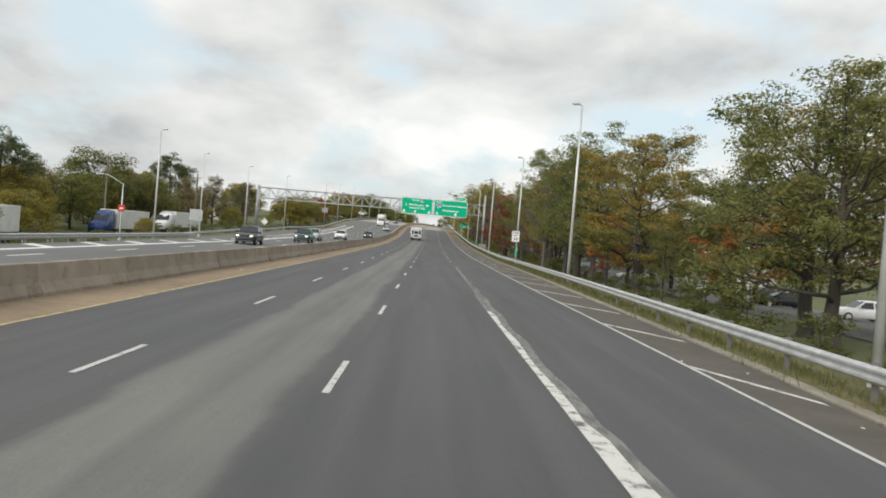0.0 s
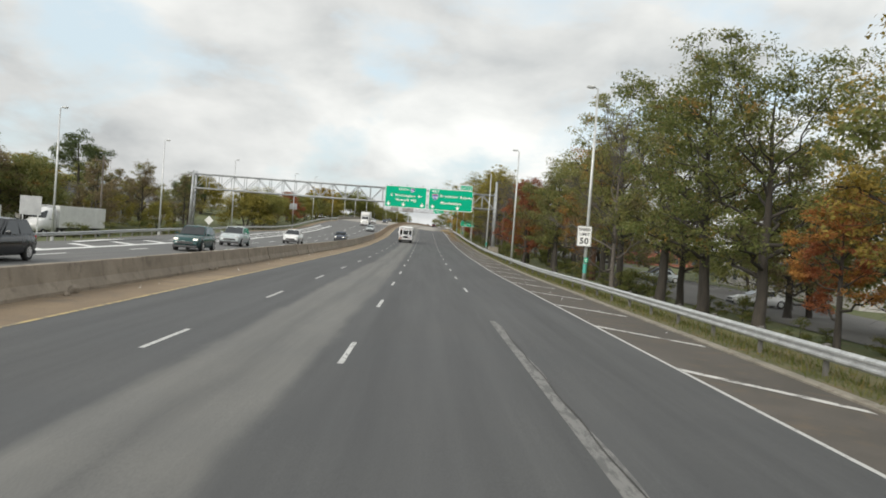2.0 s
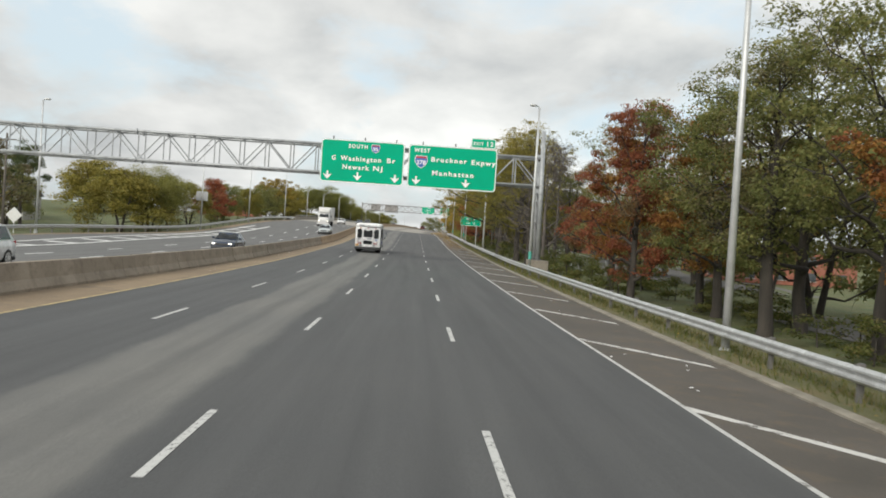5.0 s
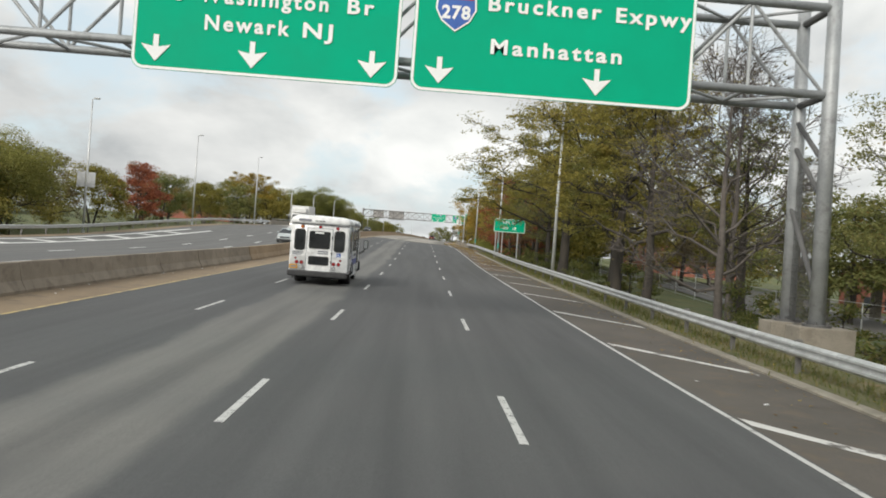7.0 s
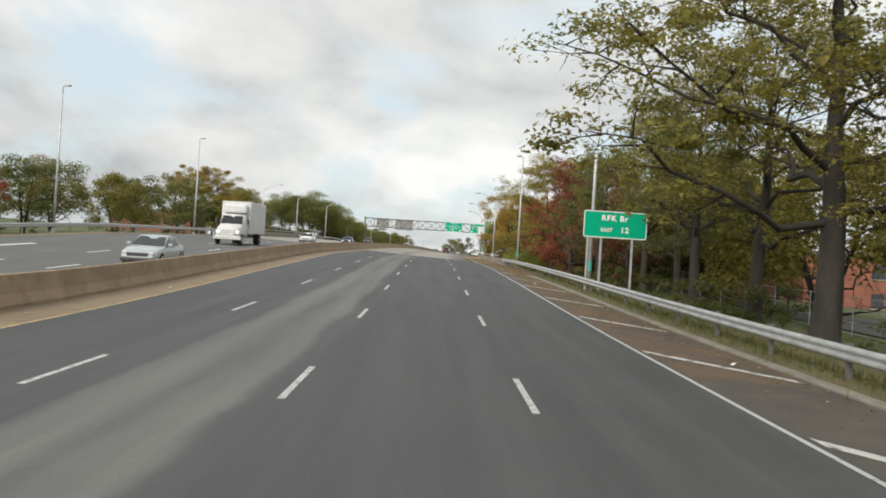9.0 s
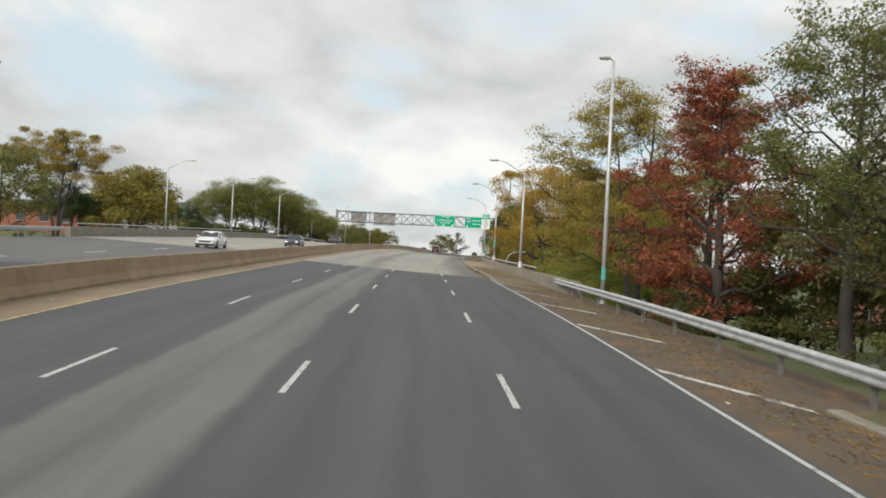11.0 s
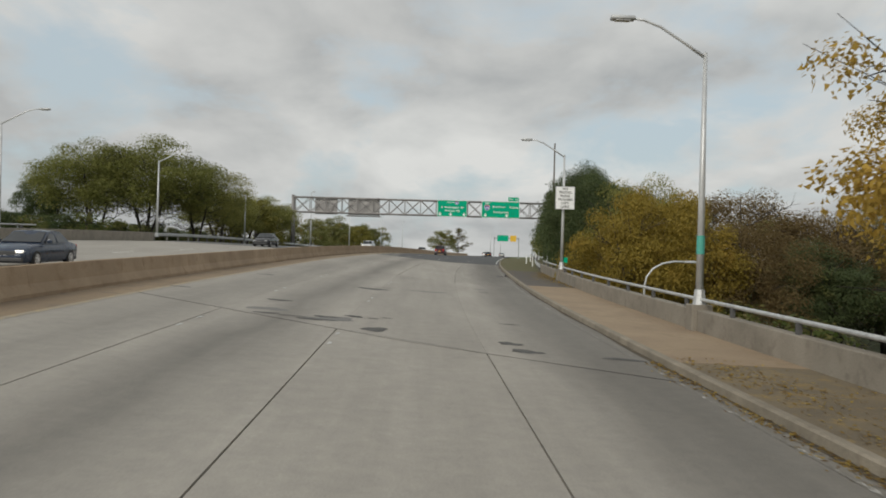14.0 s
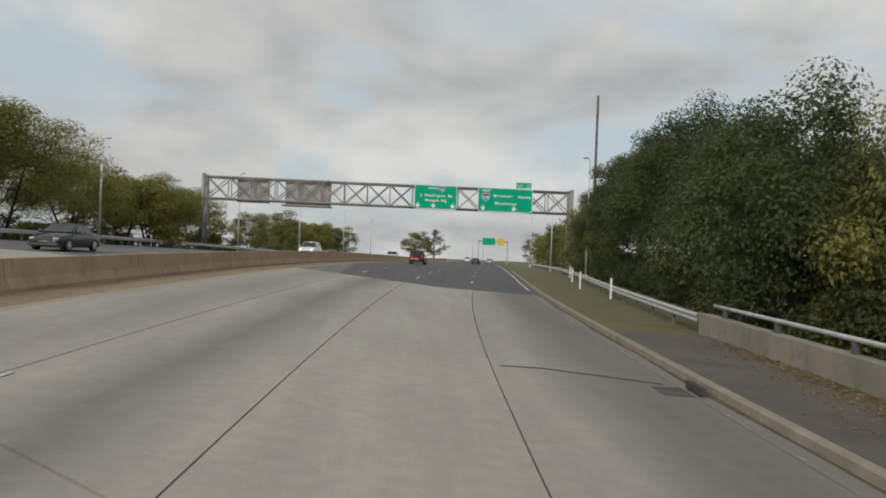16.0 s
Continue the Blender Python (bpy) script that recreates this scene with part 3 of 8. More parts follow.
def ring_plate(bm, w, h, r, band, t, c=(0, 0, 0)):
    """A flat rim with round corners."""
    o, i = rounded(w, h, r), rounded(w - 2 * band, h - 2 * band, max(r - band, 0.005))
    n = len(o)
    vs = [[bm.verts.new((x + c[0], c[1] + dy, z + c[2])) for x, z in loop] for loop in (o, i) for dy in (-t / 2, t / 2)]
    of, ob_, jf, jb = vs
    for k in range(n):
        j = (k + 1) % n
        for q in ((of[k], of[j], jf[j], jf[k]), (ob_[j], ob_[k], jb[k], jb[j]), (of[j], of[k], ob_[k], ob_[j]), (jf[k], jf[j], jb[j], jb[k])):
            bm.faces.new(q)
    bmesh.ops.recalc_face_normals(bm, faces=bm.faces)


def lettering(body, size, material, parent, m, name="letter", bold=0.034, spacing=1.1, align="CENTER", fit=None):
    """Printed words, a part for each letter; fit: (width, capital height) of the whole."""
    cu = bpy.data.curves.new(name, "FONT")
    cu.body, cu.size, cu.extrude, cu.offset = body, size, 0.006, bold * size
    cu.align_x, cu.align_y, cu.space_character, cu.resolution_u = align, "CENTER", spacing, 3
    tmp = new("tmp_text", cu)
    bpy.context.view_layer.update()
    me = bpy.data.meshes.new_from_object(tmp.evaluated_get(bpy.context.evaluated_depsgraph_get()))
    bpy.data.objects.remove(tmp)
    if fit:
        width, cap = fit
        xs = [v.co.x for v in me.vertices]
        mid, base = (max(xs) + min(xs)) / 2, max(v.co.y for v in me.vertices) - cap * 1.03
        for v in me.vertices:
            v.co.x = (v.co.x - mid) * width / (max(xs) - min(xs))
            v.co.y -= base + cap / 2
    bm = bmesh.new()
    bm.from_mesh(me)
    bpy.data.meshes.remove(me)
    bmesh.ops.remove_doubles(bm, verts=bm.verts, dist=1e-5)
    left = set(bm.verts)
    while left:
        todo, seen = [next(iter(left))], set()
        while todo:
            v = todo.pop()
            if v not in seen:
                seen.add(v)
                todo += [e.other_vert(v) for e in v.link_edges]
        left -= seen
        index = {v: k for k, v in enumerate(sorted(seen, key=lambda v: v.index))}
        faces = [[index[v] for v in f.verts] for f in bm.faces if f.verts[0] in seen]
        piece = bpy.data.meshes.new(name)
        piece.from_pydata([tuple(v.co) for v in sorted(seen, key=lambda v: v.index)], [], faces)
        piece.materials.append(material)
        ob = new(name, piece)
        ob.parent = parent
        ob.matrix_basis = m
    bm.free()


def facing(x, y, z):
    """Writing that faces back along the road."""
    return pose(x, y, z, 90)


def strip(name, u0, u1, y0, y1, material, lift=0.0, step=2.0, skew0=0.0, skew1=0.0, cols=1, thick=0.0):
    """A sheet that lies on the road between two lines; u0 and u1 may vary along it. Its ends may be skewed (y per u)."""
    f0 = u0 if callable(u0) else (lambda y: u0)
    f1 = u1 if callable(u1) else (lambda y: u1)
    bm = bmesh.new()
    n = max(1, int(math.ceil((y1 - y0) / step)))
    rows = []
    for i in range(n + 1):
        row = []
        for k in range(cols + 1):
            t = i / n
            y = y0 + (y1 - y0) * t
            u = f0(y) + (f1(y) - f0(y)) * k / cols
            yy = y + (skew0 * (1 - t) + skew1 * t) * u
            row.append(bm.verts.new(at(u, yy, lift(y) if callable(lift) else lift)))
        rows.append(row)
    for a, b in zip(rows, rows[1:]):
        for k in range(cols):
            bm.faces.new((a[k], a[k + 1], b[k + 1], b[k]))
    if thick:
        r = bmesh.ops.extrude_face_region(bm, geom=bm.faces[:])
        down = [v for v in r["geom"] if isinstance(v, bmesh.types.BMVert)]
        bmesh.ops.translate(bm, verts=down, vec=(0, 0, -thick))
    bmesh.ops.recalc_face_normals(bm, faces=bm.faces)
    if not thick:
        for f in bm.faces:
            if f.normal.z < 0:
                f.normal_flip()
    return new(name, finish(name, bm, material))


# ---- ground ----
def curve(pairs):
    ys, us = [p[0] for p in pairs], [p[1] for p in pairs]
    return lambda y: float(np.interp(y, ys, us))


KERB = curve(((-90, 6.2), (13, 6.5), (22, 6.9), (60, 7.7), (100, 8.1), (150, 7.9), (185, 7.8), (230, 7.6), (285, 7.0), (302, 5.6), (312, 5.2), (340, 5.28), (365, 5.3), (380, 5.42), (395, 5.45), (412, 5.4), (425, 5.42), (900, 5.6)))
RAIL = curve(((-90, 6.9), (13, 7.1), (30, 7.5), (60, 8.4), (97, 8.9), (140, 8.7), (180, 8.4), (220, 8.4), (285, 8.0), (310, 8.0)))
LEFT = curve(((-90, -27.0), (50, -27.6), (75, -28.6), (110, -30.8), (157, -32.6), (190, -32.4), (240, -29.6), (278, -29.0), (360, -29.2), (416, -29.0), (452, -31.5), (900, -33)))


def ground_z(x, y):
    yy = min(max(y, -90), 890)
    s = shift(yy)
    u = x - s
    base = road_z(min(max(u, -34), 11), yy)
    lo, hi = LEFT(yy) - 0.8, (RAIL(yy) + 1.2 if yy < 305 else 9.6)
    if lo < u < hi:
        return base - 0.35
    n = noise.noise(Vector((x * 0.06, y * 0.06, 0.3))) * 0.35
    if u >= hi:
        k = min((u - hi) / 5.0, 1.0)
        fall = -0.3 - 0.5 * k - min(max(u - 22, 0) * 0.05, 1.0)
        dip = np.interp(yy, [292, 316, 398, 424], [0, 1, 1, 0]) * min((u - hi) / 2.5, 1.0)
        level = base + fall + n * k
        return float(level * (1 - dip) + (-0.6 + n) * dip)
    k = min((lo - u) / 6.0, 1.0)
    # the truck lot lies lower than the motorway
    base -= 0.5 * float(np.interp(-u, (38.5, 42.5, 52, 58), (0, 1, 1, 0)) * np.interp(yy, (60, 78, 182, 205), (0, 1, 1, 0)))
    return float(base - 0.25 - 0.5 * k + n * k + min(max(-u - 60, 0) * 0.02, 1.5) * k)


def build_ground():
    xs = [-2500, -1200, -600, -300, -200, -150, -120, -100, -85, -72, -62, -55, -50, -46, -43, -40, -38, -36.5, -35, -34, -33, -32, -31, -30, -29, -28, -26, -20, -12, -5, 0, 4, 6, 7, 8, 8.6,
          9.2, 9.8, 10.4, 11, 11.6, 12.4, 13.4, 15, 17, 20, 23, 27, 32, 38, 45, 55, 70, 90, 120, 170, 250, 400, 800, 1500, 2500]
    ys = [-1500, -700, -300, -150, -100] + list(range(-90, 560, 5)) + [570, 590, 620, 660, 700, 760, 850, 1000, 1300, 1800, 2600, 4000]
    verts = [(x + shift(min(max(y, -90), 890)), y, ground_z(x + shift(min(max(y, -90), 890)), y)) for y in ys for x in xs]
    w = len(xs)
    faces = [(r * w + c, r * w + c + 1, (r + 1) * w + c + 1, (r + 1) * w + c) for r in range(len(ys) - 1) for c in range(w - 1)]
    me = bpy.data.meshes.new("ground")
    me.from_pydata(verts, [], faces)
    me.polygons.foreach_set("use_smooth", [True] * len(me.polygons))
    me.materials.append(M["grass"])
    return tagged(new("ground", me), "rough autumn grass and earth beside the motorway", "ground", kind="structure")


ground = build_ground()
lawn = bmesh.new()
rows = []
for j in range(38):
    y = 92 + 2.0 * j
    edge = math.sin(math.pi * j / 37) ** 0.4
    rows.append([lawn.verts.new((RAIL(y) + 1.9 + 4.6 * edge * k / 5, y, ground_z(RAIL(y) + 1.9 + 4.6 * edge * k / 5, y) + 0.05)) for k in range(6)])
for a, b in zip(rows, rows[1:]):
    for k in range(5):
        lawn.faces.new((a[k], a[k + 1], b[k + 1], b[k]))
me = bpy.data.meshes.new("lawn")
lawn.to_mesh(me)
lawn.free()
me.materials.append(M["lawn"])
tagged(new("lawn", me), "mown green grass slope behind the guardrail", "lawn", kind="structure")

# ---- paving ----
MEDIAN_EDGE = curve(((-90, -8.27), (150, -8.27), (220, -8.4), (305, -8.62), (900, -8.62)))
ROAD = "dark worn asphalt motorway carriageway with pale older strips"
J0, J1 = -0.22, -0.45      # skew of the two ends of the concrete deck
tagged(strip("road", MEDIAN_EDGE, 5.25, -90, 320.3, M["asphalt"], 0, 2.0, 0, J0, 7), ROAD, "road", kind="structure")
tagged(strip("road_beyond", MEDIAN_EDGE, 5.5, 421.5, 900, M["asphalt"], 0, 4.0, J1, 0, 5), "asphalt carriageway past the concrete deck", "road", kind="structure")
tagged(strip("road_shoulder", 5.25, KERB, -90, 226, M["shoulder"], 0, 2.0), "brown stained asphalt shoulder with hatching", "road shoulder", kind="structure")
tagged(strip("road_shoulder_leafy", 5.25, KERB, 226, 312, M["leafy"], 0, 2.0), "brown shoulder stained by crushed leaves", "road shoulder", kind="structure")
tagged(strip("median_shoulder", -10.0, MEDIAN_EDGE, -90, 900, M["dirt"], 0.0, 3.0), "gritty brown strip along the median barrier", "road shoulder", kind="structure")
tagged(strip("road_opposite", lambda y: LEFT(y) + 0.1, -10.5, -90, 331, M["asphalt_far"], 0, 4.0, 0, 0, 6), "grey asphalt opposite carriageway", "road", kind="structure")
tagged(strip("road_opposite_beyond", lambda y: LEFT(y) + 0.1, -10.5, 416.5, 900, M["asphalt_far"], 0, 4.0, 0, 0, 6), "grey asphalt opposite carriageway past the deck", "road", kind="structure")
tagged(strip("exit_shoulder", lambda y: LEFT(y) + 0.1, lambda y: LEFT(y) + 1.5 + 0.2 * math.sin(y * 0.23), -90, 318, M["dirt"], 0.004, 3.0), "brown dirt along the foot of the opposite guardrail", "road shoulder", kind="structure")
tagged(strip("median_bed", -10.55, -9.95, -90, 900, M["dirt"], -0.02, 6.0), "earth bed under the median barrier", "road shoulder", kind="structure")


# concrete deck: slabs with recessed joints
deck = tagged(strip("deck_bed", -8.62, KERB, 320.3, 421.5, M["gap"], -0.045, 3.0, J0, J1, 28), "dirty joint bed between concrete road slabs", "road", kind="structure")
SLAB_Y = [(320.3, J0), (348.2, -0.77), (380.0, -0.85), (421.5, J1)]
SLAB_U = [-8.62, -5.4, -1.95, 1.56, 5.26]


def bow(u, y):
    """The joint between the right lanes drifts towards the dashes past the deck."""
    return 0.3 * min(max((y - 392) / 30, 0), 1) ** 2 if 1 < u < 2 else 0.0


for (ya, ka), (yb, kb) in zip(SLAB_Y, SLAB_Y[1:]):
    for ua, ub in zip(SLAB_U, SLAB_U[1:]):
        gap = 0.014 if ya < 340 or ya > 375 else 0.002
        ob = strip("concrete_slab", lambda y, a=ua: a + gap + bow(a, y), (lambda y: KERB(y) + 0.02) if ub > 5 else (lambda y, b=ub: b - gap + bow(b, y)), ya + 0.03, yb - 0.03, M["slab"], 0.0, 3.0, ka, kb, 7, 0.06)
        ob.parent = deck
tagged(strip("deck_opposite", lambda y: LEFT(y) + 0.1, -10.5, 331, 416.5, M["slab"], 0, 4.0, 0, 0, 4), "pale concrete deck of the opposite carriageway", "road", kind="structure")

# kerb and verge strip on the right
def swept(name, profile, y0, y1, line, material, step=2.0, rise=None):
    """A profile (u, z) carried along a line beside the road."""
    bm = bmesh.new()
    n = max(1, int(math.ceil((y1 - y0) / step)))
    rows = []
    for i in range(n + 1):
        y = y0 + (y1 - y0) * i / n
        u = line(y) if callable(line) else line
        rows.append([bm.verts.new(at(u + pu, y, pz * rise(y) if rise and pz > 0 else pz)) for pu, pz in profile])
    m = len(profile)
    for a, b in zip(rows, rows[1:]):
        for k in range(m):
            bm.faces.new((a[k], a[(k + 1) % m], b[(k + 1) % m], b[k]))
    bm.faces.new(rows[0])
    bm.faces.new(rows[-1][::-1])
    bmesh.ops.recalc_face_normals(bm, faces=bm.faces)
    return new(name, finish(name, bm, material))


tagged(swept("verge", ((0.29, -0.3), (0.29, 0.05), (0.9, 0.09), (2.6, 0.02), (2.6, -0.4)), -90, 272, KERB, M["dry_grass"]), "strip of weedy grass under the guardrail", "verge", kind="structure")
tagged(swept("kerb", ((0, -0.2), (0, 0.04), (0.05, 0.06), (0.28, 0.06), (0.30, -0.2)), -90, 272, KERB, M["kerb_pale"]), "low worn concrete kerb beside the shoulder", "kerb", kind="structure")
RAMP = curve(((311, 0.08), (312, 0.08), (315, 0.35), (320, 1.0), (480, 1.0)))
tagged(swept("deck_kerb", ((0, -0.2), (0.01, 0.14), (0.04, 0.17), (0.18, 0.17), (0.18, -0.2)), 312, 470, KERB, M["kerb"], 2.0, RAMP), "raised concrete kerb of the bridge sidewalk", "kerb", kind="structure")
WALK_OUT = curve(((300, 8.22), (312, 8.22), (370, 8.22), (384, 8.42), (398, 8.62), (412, 9.0), (440, 9.5), (470, 9.5)))
tagged(strip("sidewalk_earth", lambda y: KERB(y) + 0.18, WALK_OUT, 312, 346, M["old_walk"], lambda y: 0.16 * RAMP(y), 1.0, 0, 0, 2, 0.2), "leaf-strewn gritty sidewalk on the bridge approach", "sidewalk", kind="structure")
tagged(strip("sidewalk", lambda y: KERB(y) + 0.18, WALK_OUT, 346, 376, M["walk"], 0.165, 2.0, 0, 0, 2, 0.2), "sandy concrete sidewalk on the bridge", "sidewalk", kind="structure")
tagged(strip("sidewalk_asphalt", lambda y: KERB(y) + 0.18, WALK_OUT, 376, 400, M["shoulder"], 0.16, 2.0, 0, 0, 2, 0.2), "dark sidewalk at the end of the bridge", "sidewalk", kind="structure")
tagged(strip("verge_beyond", lambda y: KERB(y) + 0.18, lambda y: WALK_OUT(y) + 3.0, 400, 470, M["dry_grass"], 0.12, 2.0, 0, 0, 3, 0.3), "grass verge past the bridge", "verge", kind="structure")
tagged(strip("shoulder_end", KERB, lambda y: RAIL(y) + 0.9, 272, 312, M["leafy"], 0.0, 2.0, 0, 0, 2, 0.4), "leaf-covered end of the shoulder under the guardrail", "road shoulder", kind="structure")


# painted shadow line at the foot of the kerb, coloured as brown dirt
tagged(strip("gutter", lambda y: KERB(y) - 0.1 - 0.05 * math.sin(y * 0.6), KERB, 318, 421, M["gutter"], 0.006, 1.0), "dark strip in the gutter, the kerb's shade painted in with brown dirt", "gutter", kind="structure")


# ---- road markings ----
def marks(name, label):
    return tagged(new(name), label, "road marking", kind="structure")


def dash_mesh(length, width, material):
    bm = bmesh.new()
    n = 3
    rows = [[bm.verts.new((s * width / 2 * (1 + 0.08 * random.uniform(-1, 1)), length * i / n, 0)) for s in (-1, 1)] for i in range(n + 1)]
    for a, b in zip(rows, rows[1:]):
        bm.faces.new((a[0], a[1], b[1], b[0]))
    return finish("dash", bm, material)


DASH = dash_mesh(3.05, 0.108, M["white_line"])
EDGE = curve(((-90, 5.22), (70, 5.22), (95, 5.29), (112, 5.28), (150, 5.18), (210, 5.11), (320, 5.11)))
lanes = marks("lane_dashes", "broken white lane lines worn by traffic")
for u, first, last, start in ((-1.75, -40, 318, 99.885), (-5.25, -40, 318, 99.84), (1.75, 85, 318, 99.885),
                              (-1.75, 424, 700, 99.885), (1.75, 424, 700, 99.885), (-5.25, 424, 700, 99.885)):
    k = math.ceil((first - start) / 12.19)
    while start + 12.19 * k < last - 2:
        share("dash", DASH, lanes, along(u + 0.03 * random.uniform(-1, 1), start + 12.19 * k, 0.006))
        k += 1
SCRAP = dash_mesh(0.4, 0.085, M["white_line"])
for u, ys in ((-5.3, (347.6, 359.9, 372.1, 384.3)), (-1.83, (346.6, 359.0, 371.2))):
    for y in ys:
        share("dash", SCRAP, lanes, along(u, y + 0.1, 0.009))
        share("dash", SCRAP, lanes, along(u, y + 1.9, 0.009))
for u, y in ((-5.25, 318.3), (-1.75, 317.55), (1.75, 316.75)):
    share("dash", DASH, lanes, along(u, y, 0.006))
opp = marks("opposite_lane_dashes", "broken white lines of the opposite carriageway")
OPP_DASH = dash_mesh(3.3, 0.19, M["gore_line"])
OPP_LANE = curve(((-90, -14.9), (125, -14.9), (137, -15.1), (150, -15.6), (166, -16.2), (230, -15.6), (300, -15.2), (600, -15.2)))
for off in (0.0, -2.75):
    for k in range(-8, 34):
        y = 98.9 + 12.19 * k
        share("dash", OPP_DASH, opp, along(OPP_LANE(y) + off - (0.6 if y > 200 else 0) * (off < 0), y, 0.006))

tagged(strip("edge_line", lambda y: EDGE(y) - 0.048, lambda y: EDGE(y) + 0.048, -90, 318, M["edge_line"], 0.005, 4), "solid white edge line beside the shoulder", "road marking", kind="structure")
tagged(strip("deck_edge_line", lambda y: KERB(y) - 0.42, lambda y: KERB(y) - 0.32, 318, 421, M["fleck_line"], 0.006, 2), "nearly worn-off white line along the kerb", "road marking", kind="structure")
tagged(strip("edge_line_beyond", 5.05, 5.17, 424, 700, M["edge_line"], 0.005, 6), "solid white edge line past the deck", "road marking", kind="structure")
tagged(strip("yellow_line", lambda y: MEDIAN_EDGE(y) + 0.01, lambda y: MEDIAN_EDGE(y) + 0.115, -90, 320.5, M["yellow_line"], 0.005, 4), "solid yellow line beside the median", "road marking", kind="structure")
tagged(strip("yellow_line_beyond", -8.62, -8.48, 425, 700, M["yellow_line"], 0.005, 6), "solid yellow line past the deck", "road marking", kind="structure")
tagged(strip("deck_yellow_line", -8.62, -8.45, 321, 425, M["grit_line"], 0.005, 6), "yellow line almost hidden under grit", "road marking", kind="structure")
tagged(strip("opposite_yellow_line", -11.5, -11.36, -90, 700, M["edge_line"], 0.005, 6), "pale line of the opposite carriageway", "road marking", kind="structure")
GORE_IN = curve(((-90, -20.2), (65, -19.5), (90, -18.95), (110, -19.4), (137, -20.2), (151, -21.3), (168, -22.7), (226, -24.2), (260, -23.6)))
tagged(strip("opposite_edge_line", lambda y: GORE_IN(y) - 0.45, GORE_IN, -90, 262, M["gore_line"], 0.005, 6), "solid white line beside the gore", "road marking", kind="structure")
GORE = curve(((102, -21.9), (116, -23.1), (126, -24.1), (139, -25.2), (151, -25.6), (172, -26.7), (191, -27.1), (223, -27.3), (262, -26.0)))
tagged(strip("gore_line", lambda y: GORE(y) - 0.45, GORE, 102, 262, M["gore_line"], 0.005, 6), "outer white line of the gore", "road marking", kind="structure")
tagged(strip("seam_filler", lambda y: (1.62 if y < 40 else 1.72) - 0.05 * math.sin(y * 0.05), lambda y: 1.62 + (0.46 if y < 14 else 0.34) + 0.05 * math.sin(y * 0.9), -30, 74, M["seam"], 0.004, 1.0),
       "worn grey filler over a lane seam", "road marking", kind="structure")
tagged(strip("seam_line", lambda y: 1.63 - 0.05 * math.sin(y * 0.05), lambda y: (1.93 if y < 14 else 1.79) - 0.05 * math.sin(y * 0.05) + 0.03 * math.sin(y * 0.9), -30, 31, M["hatch_line"], 0.008, 1.0),
       "flaking white strip along a lane seam", "road marking", kind="structure")
for off, y0, y1, w in ((0.20, 36, 52, 0.035), (0.11, 30, 50, 0.02), (0.27, 44, 72, 0.025)):
    tagged(strip("seam_crack", lambda y: 1.66 + off - 0.05 * math.sin(y * 0.05) + 0.02 * math.sin(y * 1.7), lambda y: 1.66 + off + w - 0.05 * math.sin(y * 0.05) + 0.02 * math.sin(y * 1.7), y0, y1, M["sealant"], 0.009, 0.5),
           "dark open crack in the lane seam filler", "road marking", kind="structure")


def slanted(parent, u0, y0, u1, y1, width, material):
    bm = bmesh.new()
    n = 4
    rows = []
    for i in range(n + 1):
        t = i / n
        u, y = u0 + (u1 - u0) * t, y0 + (y1 - y0) * t
        w = width * random.uniform(0.8, 1.15)
        rows.append([bm.verts.new(at(u, y - w / 2, 0.006)), bm.verts.new(at(u, y + w / 2, 0.006))])
    for a, b in zip(rows, rows[1:]):
        f = bm.faces.new((a[0], b[0], b[1], a[1]))
        f.normal_update()
        if f.normal.z < 0:
            f.normal_flip()
    part("stripe", bm, material, parent)


hatch = marks("shoulder_hatching", "flaked white slanting stripes on the shoulder")
for k in range(-9, 31):
    y = 39.0 + 9.1 * k
    slanted(hatch, 5.28, y, min(KERB(y - 3) - 0.2 if y < 284 else 7.0, 7.6), y - 3.6, 0.5, M["hatch_line"])
gore = marks("gore_hatching", "white slanting stripes between the opposite lanes and the exit")
for k in range(-18, 16):
    y = 141.7 + 7.3 * k
    reach = 2.2 if y < 142 else min(2.2 + 0.05 * (y - 142), 3.2)
    slanted(gore, GORE_IN(y), y, GORE_IN(y) - reach, y + 1.6, 1.2, M["gore_line"])


# patches, tar joints and a drain on the deck
def blob(name, u, y, ru, ry, material, label, seed, lift=0.007, rise=0.006):
    rnd = random.Random(seed)
    bm = bmesh.new()
    n = 22
    ph = [rnd.uniform(0, 6.28) for _ in range(4)]
    ring = []
    for k in range(n):
        a = k * math.tau / n
        r = 1 + 0.22 * math.sin(2 * a + ph[0]) + 0.16 * math.sin(3 * a + ph[1]) + 0.10 * math.sin(5 * a + ph[2]) + 0.06 * math.sin(9 * a + ph[3])
        ring.append(bm.verts.new(at(u + ru * r * math.cos(a), y + ry * r * math.sin(a), lift)))
    f = bm.faces.new(ring)
    f.normal_update()
    if f.normal.z < 0:
        f.normal_flip()
    r = bmesh.ops.inset_region(bm, faces=[f], thickness=0.03, depth=rise)
    return tagged(new(name, finish(name, bm, material)), label, "road patch", "patches on the deck", "structure")


